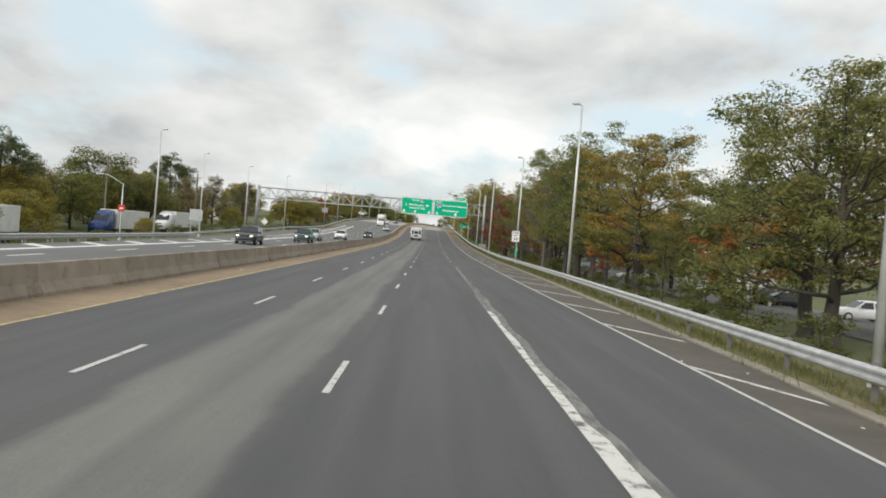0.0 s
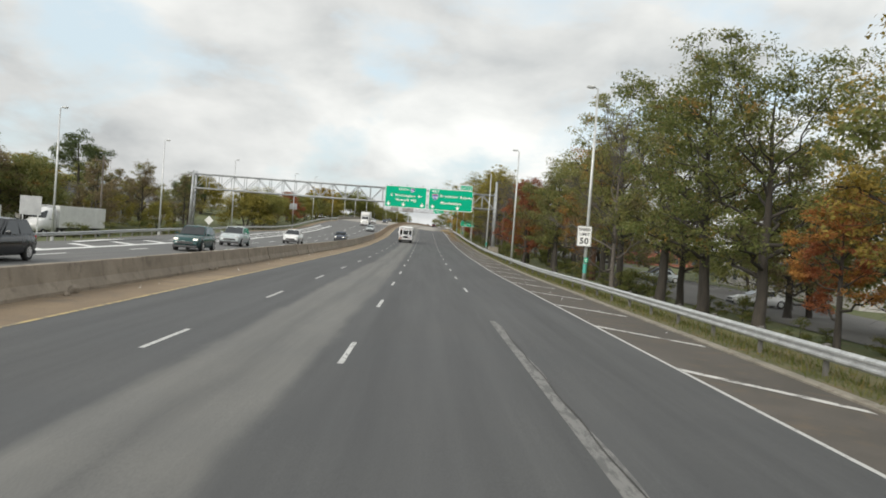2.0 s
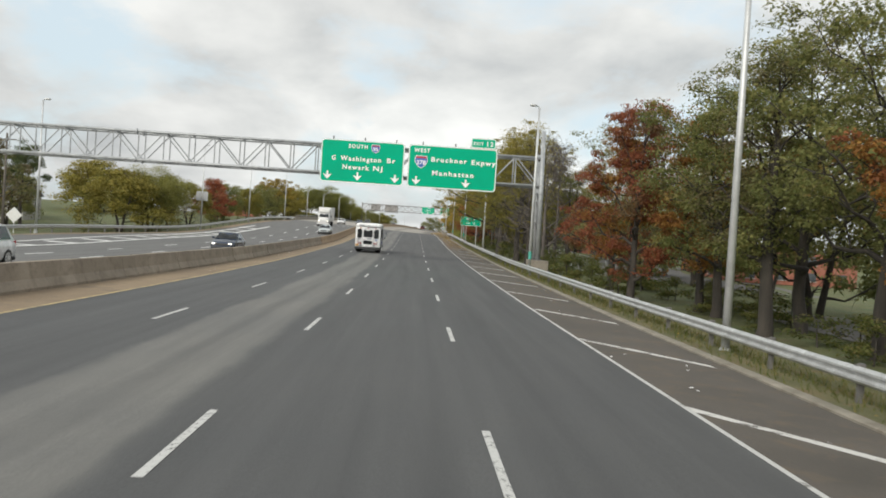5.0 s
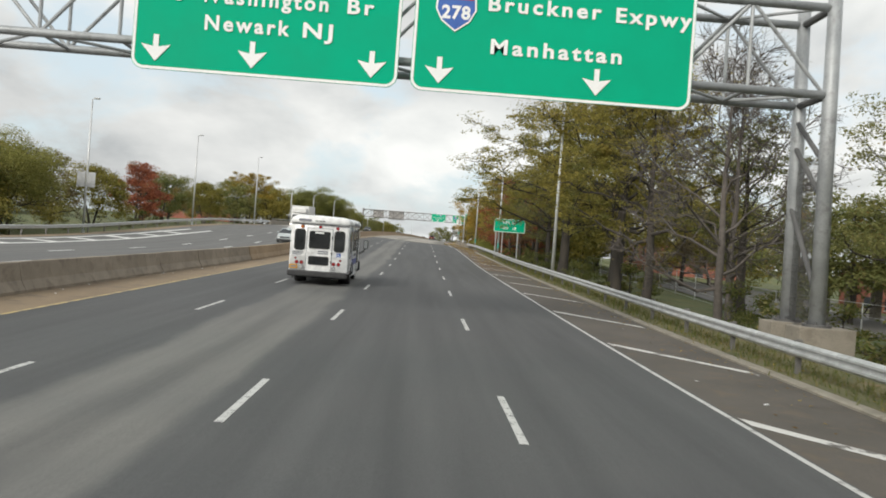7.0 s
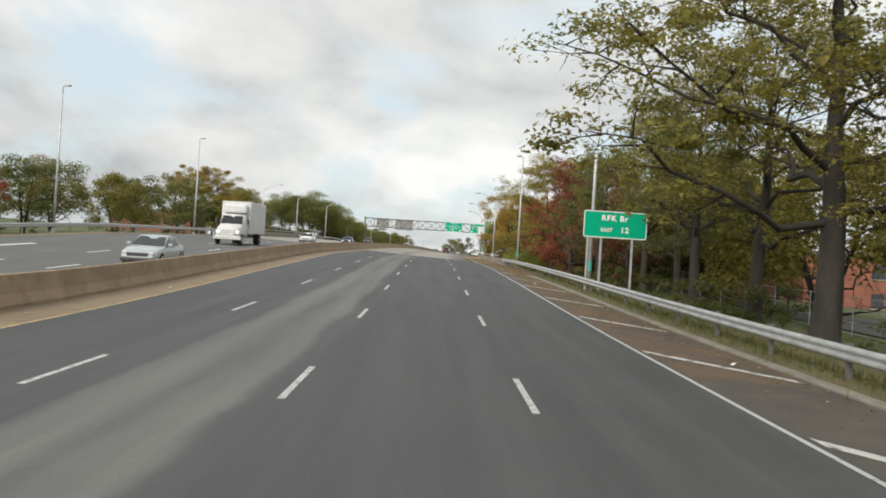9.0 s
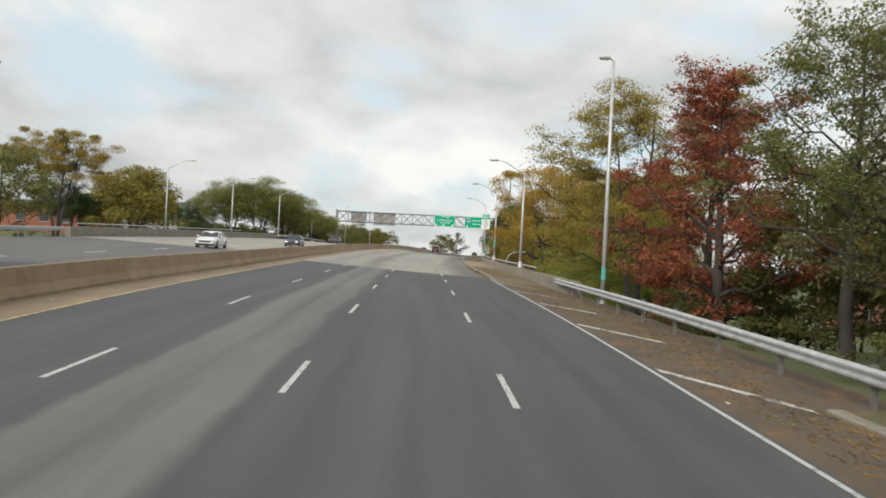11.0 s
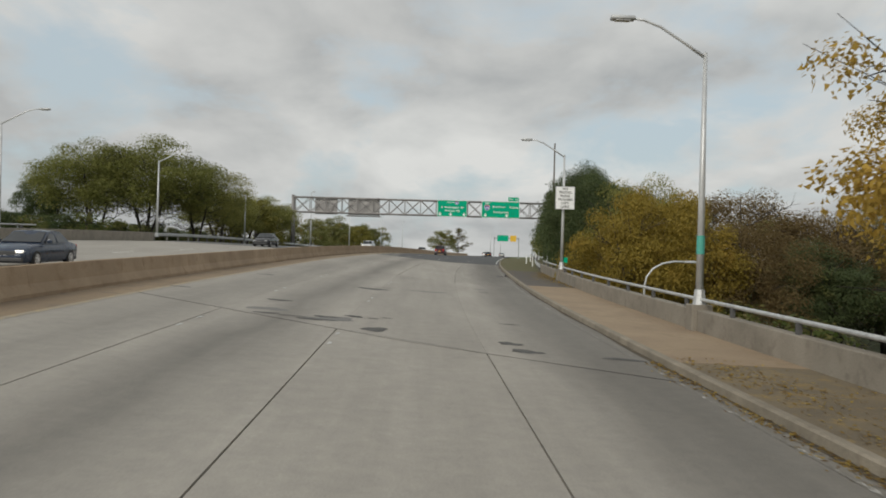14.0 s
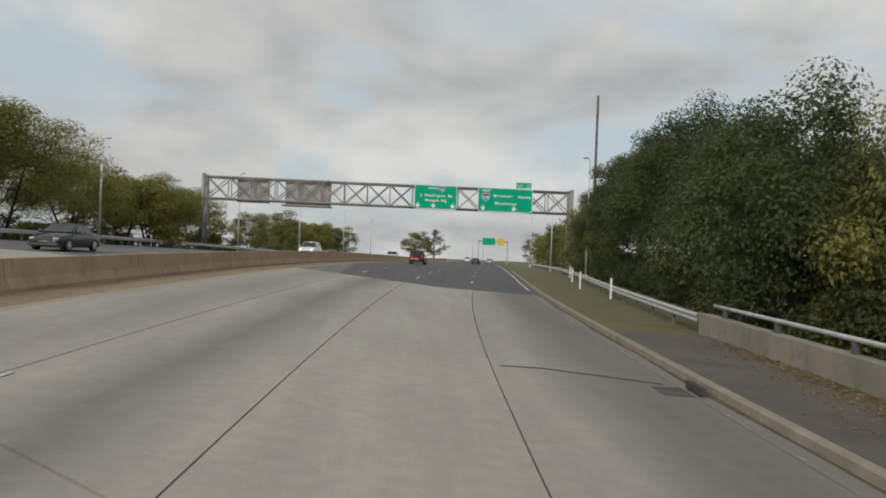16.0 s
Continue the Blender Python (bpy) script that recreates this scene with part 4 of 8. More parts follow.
for i, (u, y, ru, ry) in enumerate(((-1.05, 350.3, .36, .42), (-4.1, 352.1, .3, .2), (-2.75, 351.5, .5, .2), (-3.3, 351.9, .38, .09), (-2.55, 352.4, .28, .26), (-1.8, 353.2, .28, .22), (-1.25, 353.1, .2, .06),
                                    (-0.9, 353.6, .15, .06), (-4.5, 356.4, .34, .3), (2.27, 349.05, .27, .3), (2.5, 347.7, .36, .3), (4.6, 347.2, .42, .22), (2.74, 354.0, .28, .09), (-8.2, 358.2, .35, .14),
                                    (-7.5, 369.5, .34, .22), (2.83, 369.9, .3, .09))):
    blob("asphalt_patch", u, y, ru, ry, M["patch"], "dark asphalt patch filling a pothole in the deck", i)
blob("asphalt_patch", -2.2, 366.4, .55, .62, M["patch_mid"], "round asphalt patch over a manhole in the deck", 8)
for i, (u, y, ru, ry) in enumerate(((-4.3, 353.3, .5, .5), (2.1, 333.4, .42, .6), (0.3, 367.9, 1.1, .22), (-1.4, 379.1, .65, .12), (2.8, 372.4, .32, .25), (-2.3, 352.0, .6, .6))):
    blob("asphalt_patch", u, y, ru, ry, M["patch_old"], "faded patch in the concrete deck", 51 + i, 0.004, 0.002)
blob("asphalt_patch", 4.35, 330.1, .42, .75, M["patch_old"], "stained patch beside the drain", 50, 0.004, 0.002)
for j, u in enumerate((-1.48, -1.23, -0.93, -0.63, 0.38, 0.6, 0.85, 1.1)):
    blob("tar_mark", u, (328.25 if u < 0 else 327.8) + random.uniform(-.06, .06), 0.05, random.uniform(0.16, 0.26), M["patch_old"], "short grey tar mark across the deck", 100 + j)
for j, (u, y) in enumerate(((-5.3, 327.9), (-5.05, 327.7), (-4.75, 327.75), (-3.3, 327.85))):
    blob("tar_mark", u, y, 0.12, 0.05, M["patch_old"], "short grey tar mark across the deck", 120 + j)
for name, pts, w in (("tar_joint", ((1.75, 392.0), (2.6, 392.0), (4.8, 390.8)), 0.12), ("tar_joint", ((-8.6, 354.8), (-6.5, 353.25), (-1.9, 349.65), (1.6, 346.95), (5.2, 344.2)), 0.045), ("tar_joint", ((-0.85, 328.25), (-0.3, 328.2), (0.25, 328.12), (0.9, 327.9)), 0.04), ("tar_joint", ((-2.27, 367.95), (-1.8, 368.15), (-1.36, 368.25)), 0.10)):
    bm = bmesh.new()
    rows = [[bm.verts.new(at(u, y + s * w / 2, 0.008)) for s in (-1, 1)] for u, y in pts]
    for a, b in zip(rows, rows[1:]):
        bm.faces.new((a[0], b[0], b[1], a[1]))
    tagged(new(name, finish(name, bm, M["sealant"])), "tarred crack across the concrete deck", "road patch", kind="structure")
for gu, gy in ((4.75, 390.0), (4.7, 331.3)):
    drain = thing("drain_grate", along(gu, gy, 0.008), "rusty iron drain grate at the kerb", "drain", "drains at the kerb")
    bm = bmesh.new()
    box(bm, (0, 0, -0.03), (0.55, 0.95, 0.06))
    part("pit", bm, M["sealant"], drain)
    for k in range(7):
        bm = bmesh.new()
        box(bm, (-0.24 + 0.08 * k, 0, 0.006), (0.035, 0.92, 0.012))
        part("bar", bm, M["steel_dark"], drain)
    bm = bmesh.new()
    box(bm, (0.42, 0, 0.08), (0.1, 0.9, 0.14))
    part("kerb_inlet", bm, M["sealant"], drain)
for i, (u, y, ru, ry) in enumerate(((-2.0, 48.5, .42, .32), (-2.25, 46.5, .3, .34), (-2.3, 51.6, .35, .22))):
    blob("asphalt_patch", u, y, ru, ry, M["asphalt_pale"], "pale ragged remnant of old asphalt in the lane", 70 + i, 0.003, 0.0)
for i, (u, y, ru, ry) in enumerate(((-3.4, 112.6, .5, .12), (-6.2, 130.0, .3, .15))):
    blob("asphalt_patch", u, y, ru, ry, M["patch"], "small patch in the asphalt lane", 80 + i, 0.004)

# ---- median barrier ----
JERSEY = [(-0.30, 0.0), (-0.30, 0.08), (-0.17, 0.33), (-0.085, 0.80), (-0.06, 0.82), (0.06, 0.82), (0.085, 0.80), (0.17, 0.33), (0.30, 0.08), (0.30, 0.0)]


def barrier_mesh(length, material, chipped, seed):
    rnd = random.Random(seed)
    bm = bmesh.new()
    n = 8
    rows = []
    for i in range(n + 1):
        y = 0.008 + (length - 0.016) * i / n
        end = 0.012 if i in (0, n) else 0.0
        rows.append([bm.verts.new((x * (1 - end) + rnd.uniform(-1, 1) * chipped, y, max(z * (1 - end * 0.4) + (rnd.uniform(-1, 0.2) * chipped if z > 0.7 else 0), 0) - (0.06 if z == 0 else 0))) for x, z in JERSEY])
    m = len(JERSEY)
    for a, b in zip(rows, rows[1:]):
        for k in range(m):
            bm.faces.new((a[k], b[k], b[(k + 1) % m], a[(k + 1) % m]))
    bm.faces.new(rows[0])
    bm.faces.new(rows[-1][::-1])
    bmesh.ops.recalc_face_normals(bm, faces=bm.faces)
    return finish("concrete_barrier", bm, material)


OLD = [barrier_mesh(6.0, M["barrier"], c, s) for s, c in ((1, .008), (2, .02), (3, .012))]
TAN = [barrier_mesh(9.0, M["barrier_tan"], c, s) for s, c in ((4, .004), (5, .008))]
y, k = -30.0, 0
while y < 640:
    old = y < 214
    length = 6.0 if old else 9.0
    mesh = (OLD[(0, 1, 0, 2)[k % 4]] if old else TAN[k % 2])
    ob = new("concrete_barrier", mesh)
    m = along(-10.22, y)
    e = at(-10.22, y + length) - at(-10.22, y)
    m = Matrix.Translation(at(-10.22, y, 0.0)) @ pose(0, 0, 0, 0, 0, -math.degrees(math.atan2(e.x, e.y))) @ pose(0, 0, 0, math.degrees(math.atan2(e.z, math.hypot(e.x, e.y))))
    ob.matrix_basis = m @ pose(0.0, 0, 0, 0, 0, random.choice((0.0, 0.05, -0.08, 0.25, -0.2)) if old else 0)
    tagged(ob, "weathered grey concrete median barrier segment, chipped" if old else "tan concrete median barrier segment", "barrier", "median barrier")
    y += length
    k += 1

# rubble where the old barrier is broken
for i, (u, y, r) in enumerate(((-9.86, 53.8, 0.16), (-9.78, 54.5, 0.10), (-9.9, 71.8, 0.19), (-9.7, 70.9, 0.09), (-9.85, 65.2, 0.11), (-9.88, 86.9, 0.15), (-9.8, 87.5, 0.12))):
    rnd = random.Random(400 + i)
    bm = bmesh.new()
    bmesh.ops.create_icosphere(bm, subdivisions=2, radius=r)
    for v in bm.verts:
        v.co = Vector((v.co.x * 0.9, v.co.y * 1.5, max(v.co.z, -0.3 * r) * 0.9)) * rnd.uniform(0.8, 1.15)
    ob = new("concrete_chunk", finish("concrete_chunk", bm, M["barrier"]))
    ob.matrix_basis = along(u, y, 0.28 * r)
    tagged(ob, "broken chunk of concrete fallen from the median barrier", "rubble", "barrier rubble")

# ---- guardrail on the right ----
WBEAM = [(0.0, -0.155), (-0.03, -0.15), (-0.083, -0.10), (-0.083, -0.06), (-0.03, -0.02), (-0.03, 0.02), (-0.083, 0.06), (-0.083, 0.10), (-0.03, 0.15), (0.0, 0.155)]


def beam_mesh(length):
    bm = bmesh.new()
    rows = [[bm.verts.new((x + off, yy, z)) for x, z in WBEAM for off in (0.0,)] for yy in (0.0, length)]
    a, b = rows
    for i in range(len(WBEAM) - 1):
        bm.faces.new((a[i], a[i + 1], b[i + 1], b[i]))
    r = bmesh.ops.extrude_face_region(bm, geom=bm.faces[:])
    bmesh.ops.translate(bm, verts=[v for v in r["geom"] if isinstance(v, bmesh.types.BMVert)], vec=(0.012, 0, 0))
    bmesh.ops.recalc_face_normals(bm, faces=bm.faces)
    return finish("beam", bm, M["galv"])


def post_mesh(h):
    bm = bmesh.new()
    box(bm, (0.09, 0, h / 2 - 0.25), (0.1, 0.10, h + 0.5))
    box(bm, (0.02, 0, h - 0.19), (0.08, 0.12, 0.34))
    return finish("post", bm, M["steel_brown"])


def guardrail(name, line, y0, y1, label, side=1, height=0.6, span=3.81):
    """A steel W-beam on posts along a line; side: +1 with the posts to the right of the beam."""
    root = thing(name, Matrix.Identity(4), label, "guardrail")
    count = int((y1 - y0) / span)
    beam, post = beam_mesh(span + 0.04), post_mesh(height + 0.2)
    for i in range(count):
        y = y0 + span * i
        a, b = at(line(y), y, height), at(line(y + span), y + span, height)
        d = b - a
        turn = pose(0, 0, 0, 0, 0, -math.degrees(math.atan2(d.x, d.y))) @ pose(0, 0, 0, math.degrees(math.atan2(d.z, math.hypot(d.x, d.y))))
        flip = Matrix.Diagonal((side, 1, 1, 1))
        share("beam", beam, root, Matrix.Translation(a) @ turn @ flip)
        p = at(line(y), y, 0)
        share("post", post, root, Matrix.Translation(p) @ pose(0, 0, 0, 0, 0, -math.degrees(math.atan2(d.x, d.y))) @ flip)
    return root


guardrail("guardrail", RAIL, -40, 308.5, "galvanised steel guardrail on posts along the shoulder")
RAIL2 = curve(((401, 8.6), (417, 9.2), (440, 10.2), (470, 11), (560, 11)))
guardrail("guardrail", RAIL2, 401.1, 533, "galvanised steel guardrail past the bridge parapet")
guardrail("guardrail", lambda y: -22.9, -60, 88, "galvanised steel guardrail between the opposite lanes and the exit ramp", -1, 0.3)
guardrail("guardrail", LEFT, -60, 330, "galvanised steel guardrail beyond the opposite lanes", -1, 0.62)

# low wall and rail beyond the opposite deck
wall = swept("left_parapet", ((-0.4, -0.6), (-0.4, 0.82), (0.0, 0.82), (0.05, 0.1), (0.05, -0.4)), 330, 414, LEFT, M["parapet"], 4.0)
tagged(wall, "stained concrete parapet beyond the opposite lanes", "parapet", kind="structure")
bm = bmesh.new()
tube(bm, [at(LEFT(y) - 0.2, y, 1.1) for y in np.arange(332, 396, 4)], 0.05, 8)
part("tube_rail", bm, M["galv"], wall, smooth_faces=True)
for y in np.arange(334, 394, 4.0):
    bm = bmesh.new()
    box(bm, tuple(at(LEFT(y) - 0.2, y, 0.94)), (0.1, 0.14, 0.3))
    part("rail_post", bm, M["steel_dark"], wall)
guardrail("guardrail", LEFT, 414.5, 640, "galvanised steel guardrail beyond the opposite lanes past the bridge", -1, 0.62)

# ---- bridge parapet on the right ----
PAR = curve(((298, 8.2), (312, 8.2), (370, 8.2), (384, 8.4), (402, 8.6)))
par = thing("bridge_parapet", Matrix.Identity(4), "stained concrete bridge parapet with a steel tube rail", "parapet", kind="structure")
for ya, yb in ((302, 312), (312.06, 326), (326.06, 340), (340.06, 354), (354.06, 368), (368.06, 382), (382.06, 401.0)):
    ob = swept("wall_panel", ((0, -0.6), (0, 0.76), (0.02, 0.78), (0.36, 0.78), (0.38, 0.76), (0.38, -6.0)), ya, yb, PAR, M["parapet"], 3.0)
    ob.parent = par
bm = bmesh.new()
tube(bm, [at(PAR(y) + 0.18, y, 1.08) for y in np.arange(318, 400.1, 2)], 0.055, 10)
part("tube_rail", bm, M["galv"], par, smooth_faces=True)
bm = bmesh.new()
box(bm, (0, 0, 0.13), (0.1, 0.16, 0.30), bevel=0.012)
RAILPOST = finish("rail_post", bm, M["steel_dark"])
for y in list(np.arange(319, 400, 4.0)):
    share("rail_post", RAILPOST, par, Matrix.Translation(at(PAR(y) + 0.18, y, 0.76)))

# ---- lamp posts ----
def lamp_post(name, m, h, label, arm=0.0, toward=-1, base_h=0.55, banded=False, group="lamp posts"):
    """A tapered pole; with no arm a small head sits at its top, with one a long curved arm carries the head."""
    root = thing(name, m, label, "lamp post", group)
    bm = bmesh.new()
    tube(bm, [(0, 0, base_h - 0.1), (0, 0, h * 0.5), (0, 0, h)], [0.115, 0.09, 0.06], 12)
    part("pole", bm, M["pole"], root, smooth_faces=True)
    bm = bmesh.new()
    bmesh.ops.create_cone(bm, cap_ends=True, segments=8, radius1=0.21, radius2=0.15, depth=base_h, matrix=Matrix.Translation((0, 0, base_h / 2)))
    part("base", bm, M["galv"], root)
    if banded:
        bm = bmesh.new()
        tube(bm, [(0, 0, 1.5), (0, 0, 2.05)], 0.119, 12)
        part("band", bm, M["teal"], root, "teal painted band")
    s = toward
    if arm:
        bm = bmesh.new()
        pts = [(0, 0, h - 0.15), (s * arm * 0.3, 0, h + 0.28), (s * arm * 0.62, 0, h + 0.72), (s * arm * 0.85, 0, h + 0.9), (s * arm, 0, h + 0.93)]
        tube(bm, pts, [0.05, 0.045, 0.04, 0.035, 0.03], 8)
        part("arm", bm, M["pole"], root, smooth_faces=True)
        hx, hz = s * (arm + 0.3), h + 0.92
    else:
        bm = bmesh.new()
        tube(bm, [(0, 0, h - 0.02), (s * 0.12, 0, h + 0.06), (s * 0.3, 0, h + 0.1)], 0.035, 8)
        part("bracket", bm, M["pole"], root, smooth_faces=True)
        hx, hz = s * 0.42, h + 0.1
    bm = bmesh.new()
    box(bm, (hx, 0, hz + 0.02), (0.72 if arm else 0.5, 0.3, 0.13), bevel=0.045)
    head = part("lamp_head", bm, M["galv"], root, smooth_faces=True)
    bm = bmesh.new()
    box(bm, (hx, 0, hz - 0.055), (0.45 if arm else 0.32, 0.22, 0.03), bevel=0.01)
    part("lens", bm, M["lens_clear"], head)
    return root


R_LABEL = "tall pale aluminium lamp post behind the guardrail"
first = None
for i, (x, y, h) in enumerate(((8.6, 19.6, 12.5), (9.05, 60.7, 12.5), (9.3, 99.2, 12.5), (8.9, 138.3, 12.4), (8.95, 177, 12.3), (8.85, 217.7, 12.2), (8.7, 256.4, 12.0), (8.72, 297.3, 11.7))):
    m = pose(x, y, ground_z(x, y) - 0.05, 0, 0, 0)
    if i % 2 == 0 and i:
        lamp_post("lamp_post", m, h, R_LABEL + ", with a teal band", banded=True)
    else:
        lamp_post("lamp_post", m, h, R_LABEL, banded=(y > 250))
for x, y, z in ((8.15, 325.9, 4.98), (8.4, 353.7, 5.47), (9.45, 384.4, 6.0)):
    bm = bmesh.new()
    box(bm, (0, 0, -0.35), (0.62, 0.62, 1.0), bevel=0.03)
    ob = new("pole_plinth", finish("pole_plinth", bm, M["parapet"]))
    ob.matrix_basis = pose(x, y, z)
    tagged(ob, "concrete plinth built out from the bridge parapet", "plinth", "bridge lamp plinths")
    lamp_post("lamp_post", pose(x, y, z + 0.14), 7.5, "aluminium lamp post with a long curved arm on the bridge parapet", arm=2.2, toward=-1, base_h=0.45, banded=(350 < y < 380))
for x, y, z, h in ((-28.5, 90.0, None, 11.6), (-33.2, 124.5, None, 11.9), (-33.85, 156.9, None, 12.0), (-33.3, 194.5, None, 12.2), (-30.3, 241.5, None, 12.4), (-31.0, 280.5, None, 12.2), (-29.8, 317, None, 12.2),
                   (-24.6, 450.5, None, 9.5)):
    lamp_post("lamp_post", pose(x, y, ground_z(x, y) - 0.05, 0, 0, 180), h, "tall pale lamp post beyond the opposite guardrail", toward=-1)
lamp_post("lamp_post", pose(-37.8, 106.4, ground_z(-37.8, 106.4) - 0.05), 6.9, "lamp post with a curved arm beside the truck lot", arm=2.4, toward=-1, base_h=0.3)
for x, y in ((-30.0, 359.3), (-28.6, 387.7), (-26.0, 414.5)):
    lamp_post("lamp_post", pose(x, y, road_z(x, y) + 0.5), 7.6, "lamp post with a curved arm on the opposite parapet", arm=2.6, toward=1, base_h=0.4)
for u, y in ((-33.5, 500), (-33.5, 540), (-33.5, 590), (-33.5, 640), (12.2, 455), (12.2, 500), (12.2, 560), (-3.0, 700), (1.0, 730)):
    p = at(u, y)
    lamp_post("lamp_post", pose(p.x, p.y, p.z - 0.1), 11.5, "tall lamp post far along the motorway", toward=1 if u < 0 else -1)
# small arched lamp on the street under the bridge
lamp = thing("street_lamp", pose(11.6, 371.9, -0.35), "small arched lamp rising from the street below the bridge", "street lamp")
bm = bmesh.new()
tube(bm, [(0, 0, 0), (0, 0, 5.9), (0.12, 0, 6.4), (0.42, 0, 6.8), (0.9, 0, 7.08), (1.5, 0, 7.2), (2.1, 0, 7.2)], 0.05, 8)
part("pole", bm, M["pole"], lamp, smooth_faces=True)
bm = bmesh.new()
box(bm, (2.35, 0, 7.2), (0.6, 0.26, 0.13), bevel=0.04)
part("lamp_head", bm, M["galv"], lamp, smooth_faces=True)


# ---- signs ----
def panel(root, w, h, r, x, y, z, colour, rim, band=0.05, name="panel"):
    bm = bmesh.new()
    plate(bm, w, h, r, 0.02, (x, y, z))
    ob = part(name, bm, M[colour], root)
    bm = bmesh.new()
    ring_plate(bm, w - 0.02, h - 0.02, r, band, 0.008, (x, y - 0.015, z))
    part("rim", bm, M[rim], ob)
    return ob


def shield(parent, x, y, z, s, number):
    """A route shield: blue with a red head."""
    out = [(-0.5, 0.30), (-0.42, 0.5), (-0.2, 0.44), (0, 0.5), (0.2, 0.44), (0.42, 0.5), (0.5, 0.30), (0.52, 0.0), (0.36, -0.3), (0, -0.56), (-0.36, -0.3), (-0.52, 0.0)]
    for scale, colour, dy, nm in ((1.1, "sign_white", 0.0, "shield_rim"), (1.0, "shield_blue", -0.006, "shield")):
        bm = bmesh.new()
        prism(bm, [(x + a * s * scale, z + b * s * scale) for a, b in out], y + dy - 0.004, y + dy + 0.004)
        part(nm, bm, M[colour], parent)
    bm = bmesh.new()
    prism(bm, [(x + a * s, z + b * s) for a, b in ((-0.48, 0.28), (-0.41, 0.47), (-0.2, 0.41), (0, 0.47), (0.2, 0.41), (0.41, 0.47), (0.48, 0.28))], y - 0.016, y - 0.009)
    part("shield_head", bm, M["shield_red"], parent)
    lettering(number, s * (0.62 if len(number) < 3 else 0.5), M["sign_white"], parent, facing(x, y - 0.016, z - 0.1 * s), "route_number")


def arrow_down(parent, x, y, z, s):
    bm = bmesh.new()
    prism(bm, [(x + a * s, z + b * s) for a, b in ((-0.09, 0.5), (0.09, 0.5), (0.09, 0.08), (0.5, 0.16), (0.0, -0.42), (-0.5, 0.16), (-0.09, 0.08))], y - 0.004, y + 0.004)
    part("arrow", bm, M["sign_white"], parent)


def word(txt, parent, x, y, z, width, cap, material="sign_white"):
    """One printed word of a given width and capital height."""
    lettering(txt, cap / 0.7, M[material], parent, facing(x, y, z), bold=0.026, spacing=1.3, fit=(width, cap))


def guide_signs(root, x1, w1, x2, w2, z0, h, y, tilt_arrows=0):
    a = panel(root, w1, h, 0.3, x1 + w1 / 2, y, z0 + h / 2, "sign_green", "sign_white", 0.07, "south_sign")
    f = y - 0.03
    k1, k2 = w1 / 6.6, h / 3.4
    cx = x1 + w1 / 2
    word("SOUTH", a, x1 + w1 * 0.44, f, z0 + h * 0.86, 1.5 * k1, 0.29 * k2)
    shield(a, x1 + w1 * 0.65, f, z0 + h * 0.83, 0.62, "95")
    word("G", a, x1 + w1 * 0.155, f, z0 + h * 0.57, 0.3 * k1, 0.36 * k2)
    word("Washington", a, x1 + w1 * 0.48, f, z0 + h * 0.57, 3.2 * k1, 0.36 * k2)
    word("Br", a, x1 + w1 * 0.845, f, z0 + h * 0.57, 0.66 * k1, 0.36 * k2)
    word("Newark", a, x1 + w1 * 0.425, f, z0 + h * 0.37, 2.1 * k1, 0.36 * k2)
    word("NJ", a, x1 + w1 * 0.69, f, z0 + h * 0.37, 0.74 * k1, 0.36 * k2)
    for k in (0.09, 0.45, 0.90):
        arrow_down(a, x1 + w1 * k, f, z0 + h * 0.15, 0.72)
    b = panel(root, w2, h, 0.3, x2 + w2 / 2, y, z0 + h / 2, "sign_green", "sign_white", 0.07, "west_sign")
    word("WEST", b, x2 + w2 * 0.15, f, z0 + h * 0.87, 1.25 * k1, 0.32 * k2)
    shield(b, x2 + w2 * 0.145, f, z0 + h * 0.61, 0.90, "278")
    word("Bruckner", b, x2 + w2 * 0.46, f, z0 + h * 0.675, 2.84 * k1, 0.36 * k2)
    word("Expwy", b, x2 + w2 * 0.85, f, z0 + h * 0.665, 1.92 * k1, 0.36 * k2)
    word("Manhattan", b, x2 + w2 * 0.51, f, z0 + h * 0.36, 3.3 * k1, 0.36 * k2)
    for k in (0.10, 0.66):
        arrow_down(b, x2 + w2 * k, f, z0 + h * 0.15, 0.72)
    c = panel(root, 1.95, 0.78, 0.12, x2 + w2 - 1.15, y, z0 + h + 0.42, "sign_green", "sign_white", 0.05, "exit_tab")
    word("EXIT", c, x2 + w2 - 1.55, f, z0 + h + 0.38, 0.8 * k1, 0.24 * k2)
    word("12", c, x2 + w2 - 0.62, f, z0 + h + 0.40, 0.5 * k1, 0.36 * k2)


def bar(bm, a, b, r, sides=8):
    tube(bm, [a, b], r, sides)


